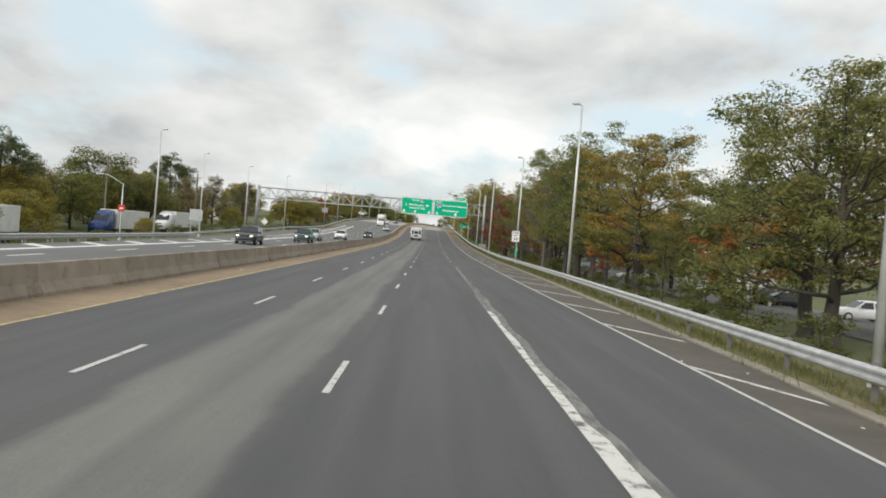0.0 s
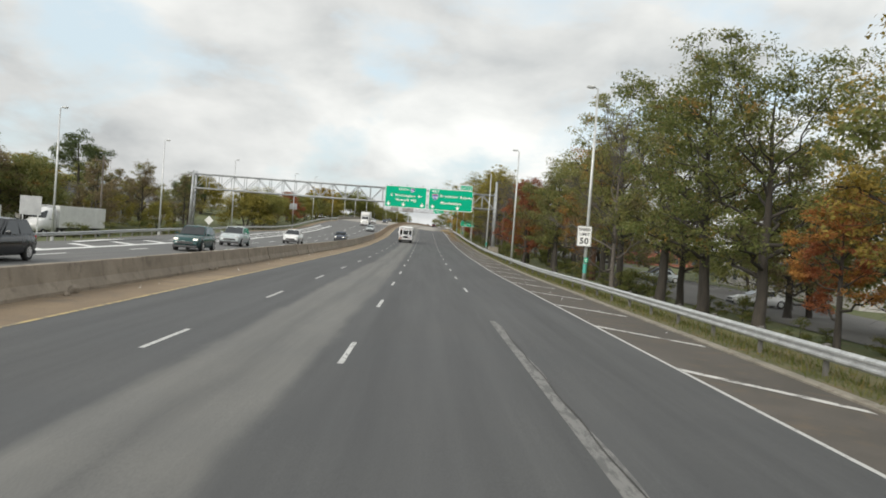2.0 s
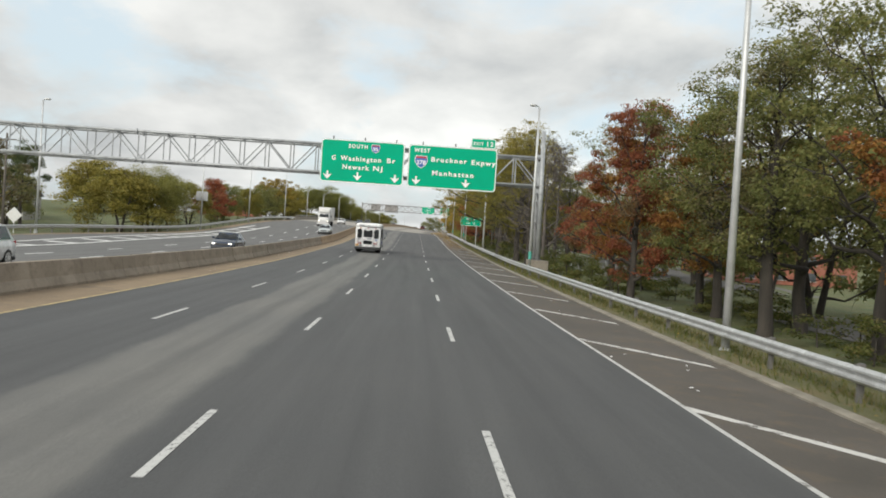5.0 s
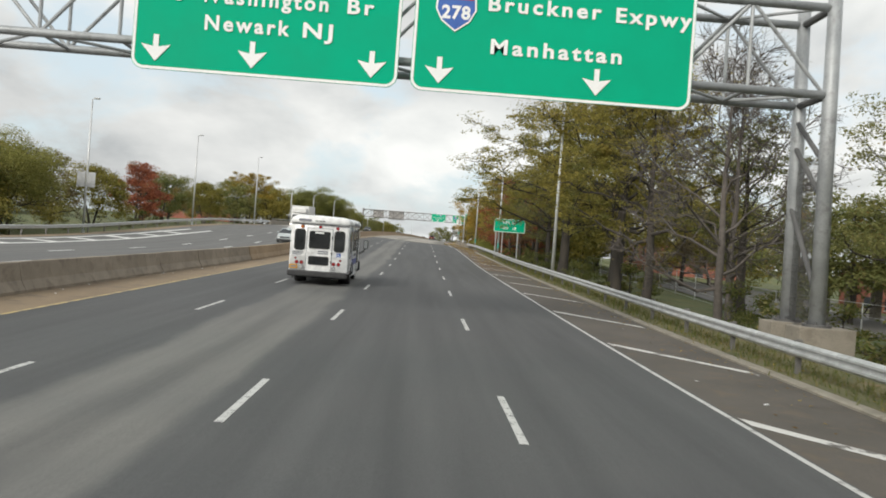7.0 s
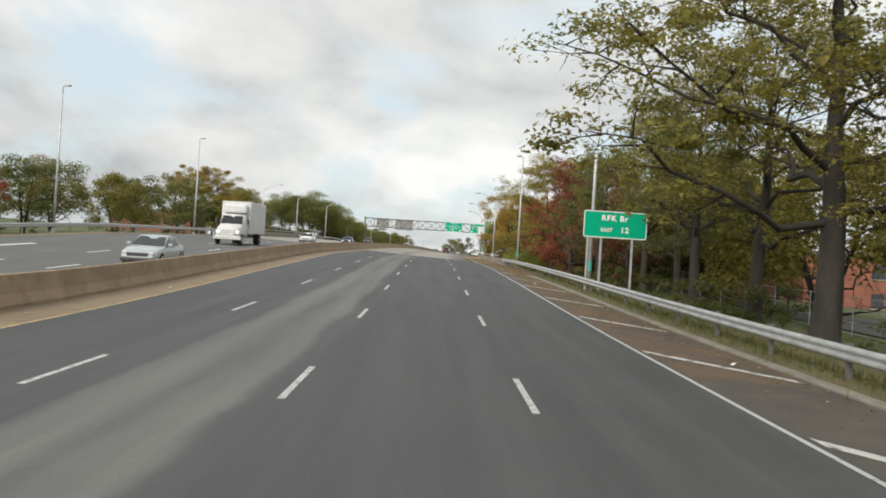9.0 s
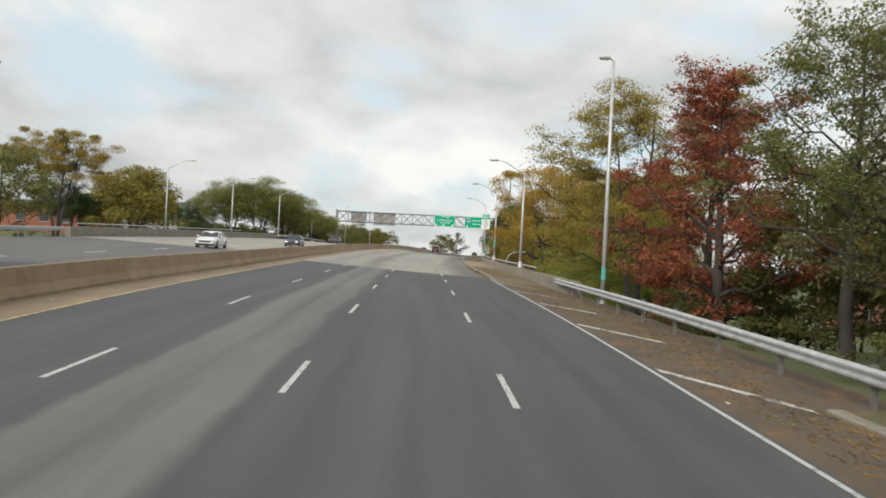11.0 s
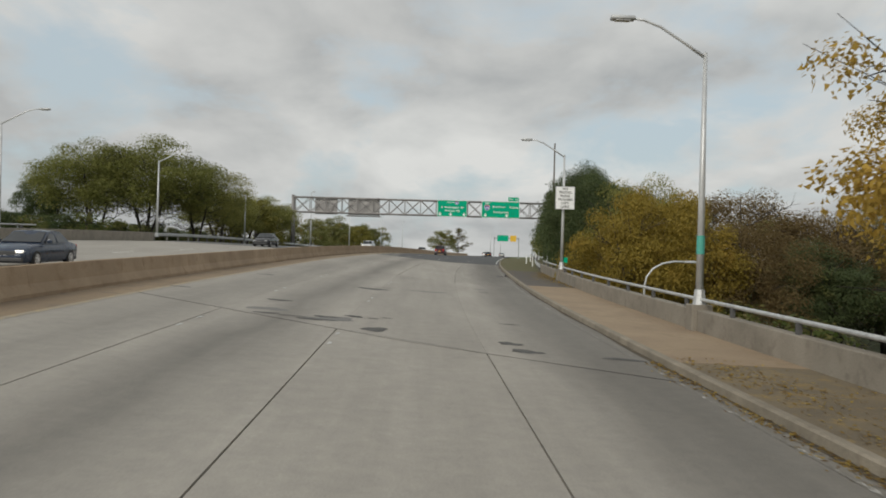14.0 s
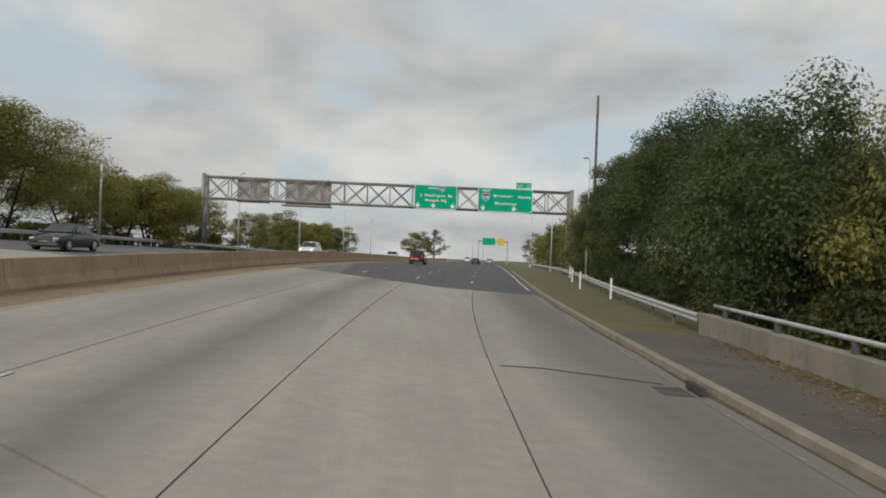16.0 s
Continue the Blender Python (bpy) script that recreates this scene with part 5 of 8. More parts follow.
def truss(root, x0, x1, y0, depth, z0, z1, bay, chord_r, web_r, material, cross=False):
    """Four chords with webs on all sides between x0 and x1."""
    for yy in (y0, y0 + depth):
        for zz in (z0, z1):
            bm = bmesh.new()
            bar(bm, (x0, yy, zz), (x1, yy, zz), chord_r, 12)
            part("chord", bm, M[material], root, smooth_faces=True)
    n = max(2, round((x1 - x0) / bay))
    step = (x1 - x0) / n
    def piece(name, a, b, r):
        bm = bmesh.new()
        bar(bm, a, b, r)
        part(name, bm, M[material], root)
    for i in range(n):
        xa, xb = x0 + step * i, x0 + step * (i + 1)
        for yy in (y0, y0 + depth):
            lo, hi = (z0, z1) if i % 2 == 0 else (z1, z0)
            piece("brace", (xa, yy, lo), (xb, yy, hi), web_r)
            if cross:
                piece("brace", (xa, yy, hi), (xb, yy, lo), web_r)
            piece("strut", (xa, yy, z0), (xa, yy, z1), web_r)
        for zz in (z0, z1):
            ya, yb = (y0, y0 + depth) if i % 2 == 0 else (y0 + depth, y0)
            piece("brace", (xa, ya, zz), (xb, yb, zz), web_r * 0.9)
            piece("strut", (xa, y0, zz), (xa, y0 + depth, zz), web_r)
    # paired splice flanges at thirds
    for k in (0.33, 0.66):
        x = x0 + (x1 - x0) * k
        for yy in (y0, y0 + depth):
            for zz in (z0, z1):
                bm = bmesh.new()
                disc(bm, (x, yy, zz), chord_r * 1.8, 0.1, "x", 14)
                part("splice", bm, M[material], root)


# first gantry over the road
g1 = thing("sign_gantry", pose(0, 184.85, 0), "grey steel truss sign gantry over the whole motorway", "sign gantry", "sign gantries")
truss(g1, -37.5, 10.4, 0.0, 1.75, 8.0, 10.25, 2.02, 0.11, 0.05, "steel_grey")
for x, top in ((10.5, 12.4), (-37.6, 11.0)):
    gz = ground_z(x, 185.8)
    for yy, dx in ((0.0, 0.25), (1.75, 0.25)):
        bm = bmesh.new()
        lean = 0.15 if x > 0 else -0.15
        tube(bm, [(x + lean, yy, gz + 1.2), (x, yy, top if x > 0 and yy == 0 else 10.7)], [0.21, 0.17], 14)
        part("column", bm, M["steel_grey"], g1, smooth_faces=True)
        bm = bmesh.new()
        disc(bm, (x + lean, yy, gz + 1.23), 0.36, 0.07, "z", 16)
        for k in range(6):
            disc(bm, (x + lean + 0.29 * math.cos(k * 1.047), yy + 0.29 * math.sin(k * 1.047), gz + 1.29), 0.03, 0.1, "z", 6)
        part("base_plate", bm, M["steel_dark"], g1)
        bm = bmesh.new()
        box(bm, (x + lean + 0.1, yy, gz + 0.4), (1.45, 0.9, 1.6), bevel=0.03)
        part("footing", bm, M["parapet"], g1, "concrete footing")
    for za, zb, r in ((2.2 + gz, 5.0 + gz * 0.3, 0.07), (6.3, 7.6, 0.07), (8.0, 8.0, 0.1), (10.25, 10.25, 0.1), (5.4, 6.9, 0.07)):
        bm = bmesh.new()
        bar(bm, (x, 0, za), (x, 1.75, zb), r)
        part("column_brace", bm, M["steel_dark"], g1)
guide_signs(g1, -7.12, 6.6, -0.2, 7.06, 7.25, 3.4, -0.33)
for x in (-6.2, -3.7, -1.2, 0.9, 3.5, 6.1):
    bm = bmesh.new()
    box(bm, (x, -0.2, 9.1), (0.09, 0.14, 3.6))
    part("sign_hanger", bm, M["steel_dark"], g1)
# the near edge of the columns carries fine screen netting
bm = bmesh.new()
for k in range(18):
    yy = 0.1 + k * 0.09
    bar(bm, (10.6, yy, 1.9), (10.55, yy, 6.4), 0.008, 4)
for k in range(24):
    bar(bm, (10.57, 0.1, 2.0 + k * 0.18), (10.57, 1.65, 2.0 + k * 0.18), 0.008, 4)
part("netting", bm, M["steel_dark"], g1, "dark mesh netting between the columns")

# second gantry, on past the bridge
g2 = thing("sign_gantry", pose(0, 479.0, 0), "weathered grey box truss sign gantry with green signs", "sign gantry", "sign gantries")
truss(g2, -21.9, 22.4, 0.0, 1.9, 13.75, 16.35, 2.75, 0.12, 0.06, "steel_worn", cross=True)
for x in (-22.1, 22.6):
    gz = ground_z(x, 478)
    for yy in (0.0, 1.9):
        bm = bmesh.new()
        tube(bm, [(x, yy, gz), (x, yy, 16.7)], 0.22, 12)
        part("column", bm, M["steel_worn"], g2, smooth_faces=True)
    for k in range(4):
        bm = bmesh.new()
        bar(bm, (x, 0, gz + 2 * k + 1), (x, 1.9, gz + 2 * k + 3), 0.07)
        part("column_brace", bm, M["steel_worn"], g2)
guide_signs(g2, 3.18, 5.25, 10.95, 6.75, 13.55, 2.95, -0.35)
for x, w in ((-16.5, 4.0), (-9.8, 5.6)):
    bm = bmesh.new()
    box(bm, (x, 2.25, 15.0), (w, 0.06, 3.0))
    part("sign_back", bm, M["sign_back_pale"], g2, "bare back of a sign for the other side")
bm = bmesh.new()
box(bm, (-9.8, 1.4, 13.3), (6.0, 2.2, 0.12))
part("walkway", bm, M["steel_worn"], g2)

# speed limit sign on its lamp post
spd = thing("speed_limit_sign", pose(9.08, 98.95, 0.25), "white speed limit sign on a lamp post", "road sign")
panel(spd, 0.86, 1.22, 0.06, 0.0, -0.02, 3.72, "sign_white", "sign_black", 0.018)
for txt, z, s in (("SPEED", 4.11, 0.235), ("LIMIT", 3.83, 0.235), ("50", 3.42, 0.50)):
    lettering(txt, s, M["sign_black"], spd, facing(0.0, -0.036, z), bold=0.025)
for z in (3.4, 4.05):
    bm = bmesh.new()
    box(bm, (0.2, 0.08, z), (0.5, 0.14, 0.05))
    part("clamp", bm, M["galv"], spd)
small = thing("marker_plate", pose(9.3, 99.04, 0), "small green marker plate on a lamp post", "road sign", "green marker plates")
bm = bmesh.new()
plate(bm, 0.22, 0.3, 0.03, 0.012, (0.0, -0.02, 2.55))
part("panel", bm, M["sign_green"], small)
bm = bmesh.new()
for k in range(2):
    box(bm, (0, -0.03, 2.6 - 0.1 * k), (0.14, 0.006, 0.045))
part("number_bar", bm, M["sign_white"], small)

# bridge exit sign on three posts
rfk = thing("exit_sign", pose(9.66, 255.0, 0), "green exit sign on three steel posts", "road sign")
panel(rfk, 3.35, 1.42, 0.12, 0, 0, 6.45, "sign_green", "sign_white", 0.045)
lettering("RFK Br", 0.40, M["sign_white"], rfk, facing(-0.05, -0.03, 6.78), bold=0.03, spacing=1.2)
lettering("EXIT", 0.27, M["sign_white"], rfk, facing(-0.45, -0.03, 6.16), bold=0.03, spacing=1.15)
lettering("12", 0.40, M["sign_white"], rfk, facing(0.5, -0.03, 6.18), bold=0.03, spacing=1.15)
for x in (-1.4, -0.7, 0.95):
    bm = bmesh.new()
    gz = ground_z(9.66 + x, 255.1)
    box(bm, (x, 0.08, (gz + 7.0) / 2), (0.1, 0.1, 7.0 - gz))
    part("post", bm, M["galv"], rfk)

# lane restriction sign on the bridge
trk = thing("lane_sign", pose(9.5, 384.15, 0), "white lane restriction sign on a bridge lamp post", "road sign")
panel(trk, 1.27, 1.5, 0.06, 0.0, -0.1, 10.8, "sign_white", "sign_black", 0.02)
for k, txt in enumerate(("NO", "TRUCKS", "BUSES", "TRAILERS", "LEFT", "LANE")):
    lettering(txt, 0.205, M["sign_black"], trk, facing(0.0, -0.118, 11.38 - 0.232 * k), bold=0.02, spacing=1.15)
for z in (10.35, 11.25):
    bm = bmesh.new()
    box(bm, (0.03, 0.1, z), (0.3, 0.34, 0.05))
    part("clamp", bm, M["galv"], trk)
small = thing("marker_plate", pose(9.5, 384.25, 0), "small green marker plate on a bridge lamp post", "road sign", "green marker plates")
bm = bmesh.new()
plate(bm, 0.26, 0.36, 0.03, 0.012, (0.15, -0.12, 6.75))
part("panel", bm, M["sign_green"], small)

# backs of signs and small signs beyond the opposite lanes
def small_sign(name, x, y, w, h, z, material, label, legs=1, diamond=False, mark=None):
    root = thing(name, pose(x, y, 0), label, "road sign")
    bm = bmesh.new()
    if diamond:
        prism(bm, [(0, z + w * 0.7), (w * 0.7, z), (0, z - w * 0.7), (-w * 0.7, z)], -0.01, 0.01)
    else:
        plate(bm, w, h, 0.04, 0.02, (0, 0, z))
    part("panel", bm, M[material], root)
    gz = ground_z(x, y)
    for k in range(legs):
        px = 0 if legs == 1 else (-w * 0.35 + k * w * 0.7)
        bm = bmesh.new()
        box(bm, (px, 0.05, (gz - 0.2 + z + h * 0.4) / 2), (0.07, 0.07, z + h * 0.4 - gz + 0.2))
        part("post", bm, M["galv"], root)
    if mark:
        bm = bmesh.new()
        box(bm, (0, -0.016, z), (w * 0.6, 0.008, h * 0.16))
        part("mark", bm, M[mark], root)
    return root


small_sign("road_sign", -31.6, 116.5, 1.7, 1.5, 3.4, "sign_back", "bare aluminium back of a sign on two posts", 2)
small_sign("diamond_sign", -39.3, 203.2, 1.15, 1.15, 2.95, "box_white", "pale diamond warning sign seen from behind", 1, True)
small_sign("no_entry_sign", -37.7, 106.1, 0.8, 0.8, 3.5, "shield_red", "red no entry sign with a white bar", 1, False, "sign_white")
for x in (-30.75, -29.85):
    bmx = thing("road_sign", pose(x, 241.35, 0), "bare back of a small sign clamped to a lamp post", "road sign", "sign backs on a post")
    bm = bmesh.new()
    plate(bm, 0.75, 1.35, 0.04, 0.02, (0, 0, 7.3))
    part("panel", bm, M["sign_back"], bmx)
    bm = bmesh.new()
    box(bm, (0.22 if x < -30.3 else -0.22, 0.08, 7.3), (0.45, 0.1, 0.06))
    part("clamp", bm, M["galv"], bmx)
far = thing("overhead_sign", pose(5.0 + shift(640), 640, 0), "green and yellow overhead sign far along the motorway", "road sign")
for name, mat, w, x in (("green_panel", "sign_green", 4.0, -1.9), ("yellow_panel", "sign_yellow", 2.2, 1.9)):
    bm = bmesh.new()
    plate(bm, w, 2.2, 0.2, 0.1, (x, 0, 13.4))
    part(name, bm, M[mat], far)
for x in (-5, 4):
    bm = bmesh.new()
    box(bm, (x, 0.3, 9.6), (0.25, 0.25, 8.4))
    part("post", bm, M["steel_grey"], far)
bm = bmesh.new()
box(bm, (-0.5, 0.3, 13.4), (9.2, 0.25, 0.4))
part("beam", bm, M["steel_grey"], far)

# delineator posts past the bridge and wooden poles
for u, y in ((8.6, 428), (9.4, 440), (10.4, 452), (8.9, 418)):
    p = at(u, y)
    root = thing("marker_post", pose(p.x, p.y, p.z), "slim white marker post in the verge", "marker post", "verge marker posts")
    bm = bmesh.new()
    box(bm, (0, 0, 0.55), (0.1, 0.05, 1.3), bevel=0.01)
    part("post", bm, M["sign_white"], root)
for x, y, h in ((-48, 128, 11.5), (-47, 172, 11.5), (-52, 92, 12), (-46, 215, 11), (20.2, 457, 18.5)):
    gz = ground_z(x, y)
    root = thing("utility_pole", pose(x, y, gz), "dark timber utility pole among the trees", "utility pole", "utility poles")
    bm = bmesh.new()
    tube(bm, [(0, 0, -0.3), (0, 0, h)], [0.17, 0.11], 10)
    part("pole", bm, M["wood_post"], root)
    if x < 0:
        bm = bmesh.new()
        box(bm, (0, 0, h - 0.7), (2.2, 0.1, 0.12))
        part("crossarm", bm, M["wood_post"], root)

# ---- trees ----
def leaf_sheet(name, centres, spreads, count, size, material, rng, droop=0.3, flat=0.42, vary=0.6, lift=0.0):
    """Many small leaves packed in clumps about the given centres."""
    centres, spreads = np.array(centres), np.array(spreads)
    weight = spreads ** 2 * rng.lognormal(0.0, vary, len(spreads))
    pick = rng.choice(len(centres), count, p=weight / weight.sum())
    off = rng.normal(0, 1, (count, 3))
    off *= (rng.random(count) ** 0.45 * 1.2 / np.maximum(np.linalg.norm(off, axis=1), 1e-6))[:, None]
    off[:, 2] = np.where(rng.random(count) < lift, np.abs(off[:, 2]), off[:, 2])
    p = centres[pick] + off * np.array([1.0, 1.0, flat]) * spreads[pick][:, None]
    up = off * 0.8 + rng.normal(0, 0.42, (count, 3)) + np.array([0, 0, 0.6])
    up /= np.linalg.norm(up, axis=1)[:, None]
    d = rng.normal(0, 1, (count, 3))
    d[:, 2] -= droop
    d -= up * (d * up).sum(1)[:, None]
    d /= np.linalg.norm(d, axis=1)[:, None]
    s = np.cross(up, d)
    length = size * rng.uniform(0.7, 1.5, count)[:, None]
    width = length * 0.36
    v = np.stack([p - s * width, p + s * width, p + d * length], axis=1).reshape(-1, 3)
    me = bpy.data.meshes.new(name)
    me.vertices.add(count * 3)
    me.vertices.foreach_set("co", v.astype(np.float32).ravel())
    me.loops.add(count * 3)
    me.loops.foreach_set("vertex_index", np.arange(count * 3, dtype=np.int32))
    me.polygons.add(count)
    me.polygons.foreach_set("loop_start", np.arange(0, count * 3, 3, dtype=np.int32))
    me.update(calc_edges=True)
    me.materials.append(material)
    return me


def bent(a, b, sag, rng, n=4, wander=0.035):
    """A limb's line from a to b that sets out level and lifts, or the other way."""
    a, b = Vector(a), Vector(b)
    length = (b - a).length
    mid = (a + b) / 2 + Vector((0, 0, sag * length))
    pts = []
    for i in range(n + 1):
        t = i / n
        p = a * (1 - t) ** 2 + mid * 2 * t * (1 - t) + b * t * t
        if 0 < i < n:
            p += Vector(rng.normal(0, wander * length, 3))
        pts.append(p)
    return pts


def make_tree(m, seed, h, spread, low, label, leaf, bark="bark", leaves=8000, size=0.17, limbs=11, clump=0.62, top=1.0, stems=1, twigs=3, trunk_r=None, dome=0.6, hollow=0.45, flat=0.42, vary=0.6, puffs=0, puff=0.2):
    """A tree at pose m: h high, its crown spread wide from low * h upwards."""
    rng = np.random.default_rng(seed)
    rnd = random.Random(seed)
    root = thing("bush", m, label, "bush", "roadside bushes") if h < 4 else thing("tree", m, label, "tree", "roadside trees")
    bm = bmesh.new()
    tips, sizes = [], []
    tr = trunk_r or 0.019 * h + 0.04
    for st in range(stems):
        lean = Vector((rnd.uniform(-0.04, 0.04), rnd.uniform(-0.04, 0.04), 0)) * h
        foot = Vector((0, 0, 0))
        if stems > 1:
            a = math.tau * st / stems + rnd.uniform(-0.4, 0.4)
            foot = Vector((math.cos(a), math.sin(a), 0)) * 0.25
            lean = Vector((math.cos(a), math.sin(a), 0)) * spread * rnd.uniform(0.35, 0.6)
        r0 = tr / (stems ** 0.5)
        trunk = [foot + lean * (t ** 1.3) + Vector((rnd.uniform(-1, 1), rnd.uniform(-1, 1), 0)) * 0.007 * h * (0 < t < 1) + Vector((0, 0, h * 0.9 * t - 0.25 * (t == 0))) for t in (0, 0.04, 0.15, 0.32, 0.5, 0.68, 0.85, 1.0)]
        radii = [r0 * k for k in (1.55, 1.12, 0.95, 0.82, 0.62, 0.42, 0.24, 0.08)]
        tube(bm, trunk, radii, 8, False)

        def on_trunk(t):
            f = t * 7
            knots = (0, 0.04, 0.15, 0.32, 0.5, 0.68, 0.85, 1.0)
            for i in range(7):
                if knots[i] <= t <= knots[i + 1]:
                    k = (t - knots[i]) / (knots[i + 1] - knots[i])
                    return trunk[i].lerp(trunk[i + 1], k), radii[i] * (1 - k) + radii[i + 1] * k
            return trunk[-1], radii[-1]

        nl = max(4, limbs // stems)
        for i in range(nl):
            k = (i + rnd.random() * 0.7) / nl
            t0 = low * 0.95 + (0.93 - low) * k * 0.9
            a, ra = on_trunk(min(t0, 0.97))
            ang = i * 2.399 + rnd.uniform(-0.5, 0.5) + seed
            zt = low + (top - low) * min(k * 1.05 + 0.12, 1.0)
            prof = max(0.25, math.sin(math.pi * min(0.16 + 0.82 * (zt - low) / (top - low + 1e-6), 0.97)) ** dome)
            reach = spread * prof * rnd.uniform(0.62, 1.08)
            if puffs:
                reach, zt = reach * 0.78, zt * 0.86
            b = Vector((math.cos(ang) * reach, math.sin(ang) * reach, h * zt * rnd.uniform(0.9, 1.03))) + lean * 0.5
            pts = bent(a, b, rnd.uniform(-0.12, 0.04), rng, 6)
            tube(bm, pts, [max(ra * 0.55 * (1 - 0.88 * (j / 6) ** 0.8), 0.016) for j in range(7)], 5, False)
            for j in range(5 + twigs):
                q = 0.3 + 0.7 * (j + rnd.random()) / (5 + twigs)
                f = min(q, 0.999) * 6
                base = pts[int(f)].lerp(pts[int(f) + 1], f - int(f))
                ln = spread * rnd.uniform(0.20, 0.42) * (1.15 - 0.5 * q)
                dirn = (b - a).normalized() * 0.5 + Vector(rng.normal(0, 0.75, 3)) * Vector((1, 1, 0.6))
                dirn.z += 0.15
                e = base + dirn.normalized() * ln
                sub = bent(base, e, rnd.uniform(-0.1, 0.1), rng, 2, 0.08)
                tube(bm, sub, [max(ra * 0.2, 0.02), 0.015, 0.008], 3, False)
                tips += [e, sub[1]]
                sizes += [clump * rnd.uniform(0.75, 1.35), clump * hollow * rnd.uniform(0.7, 1.2)]
                for _ in range(twigs):
                    e2 = sub[1].lerp(e, rnd.random()) + Vector(rng.normal(0, 0.5, 3)) * ln * 0.6
                    e2.z += 0.06 * ln
                    tube(bm, [sub[1], e2], [0.012, 0.005], 3, False)
                    tips.append(e2)
                    sizes.append(clump * rnd.uniform(0.5, 0.95))
    part("trunk", bm, M[bark], root, smooth_faces=True)
    if puffs:
        # a closed crown: leafy cushions in tiers over the crown's outline, some set back, dark hollows between them
        tips, sizes = [], []
        z0, z1 = low * h, top * h
        for i in range(puffs):
            k = (i + 0.5) / puffs
            el = math.asin(min(max(-0.45 + 1.45 * k + rnd.uniform(-0.06, 0.06), -0.6), 1.0))
            az = i * 2.39996 + rnd.uniform(-0.35, 0.35)
            r = rnd.choice((1.0, 0.92, 0.8, 0.6)) * rnd.uniform(0.9, 1.06)
            lump = 1 + 0.13 * math.sin(2 * az + seed) + 0.10 * math.sin(3 * az + 5 * el + seed * 1.7)
            zc = z0 + (z1 - z0) * 0.42
            up = (z1 - zc) if el > 0 else (zc - z0) * 1.6
            size_k = spread * puff * rnd.uniform(0.7, 1.35)
            tips.append((math.cos(az) * math.cos(el) * r * lump * spread * 0.9, math.sin(az) * math.cos(el) * r * lump * spread * 0.9, zc + math.sin(el) * up * r * (0.5 + 0.5 * lump) * 0.86))
            sizes.append(size_k)
    if leaves:
        ob = new("crown", leaf_sheet("crown", [tuple(t) for t in tips], sizes, leaves, size, M[leaf], rng, flat=flat, vary=vary, lift=0.45 if puffs else 0.2))
        ob.parent = root
    return root


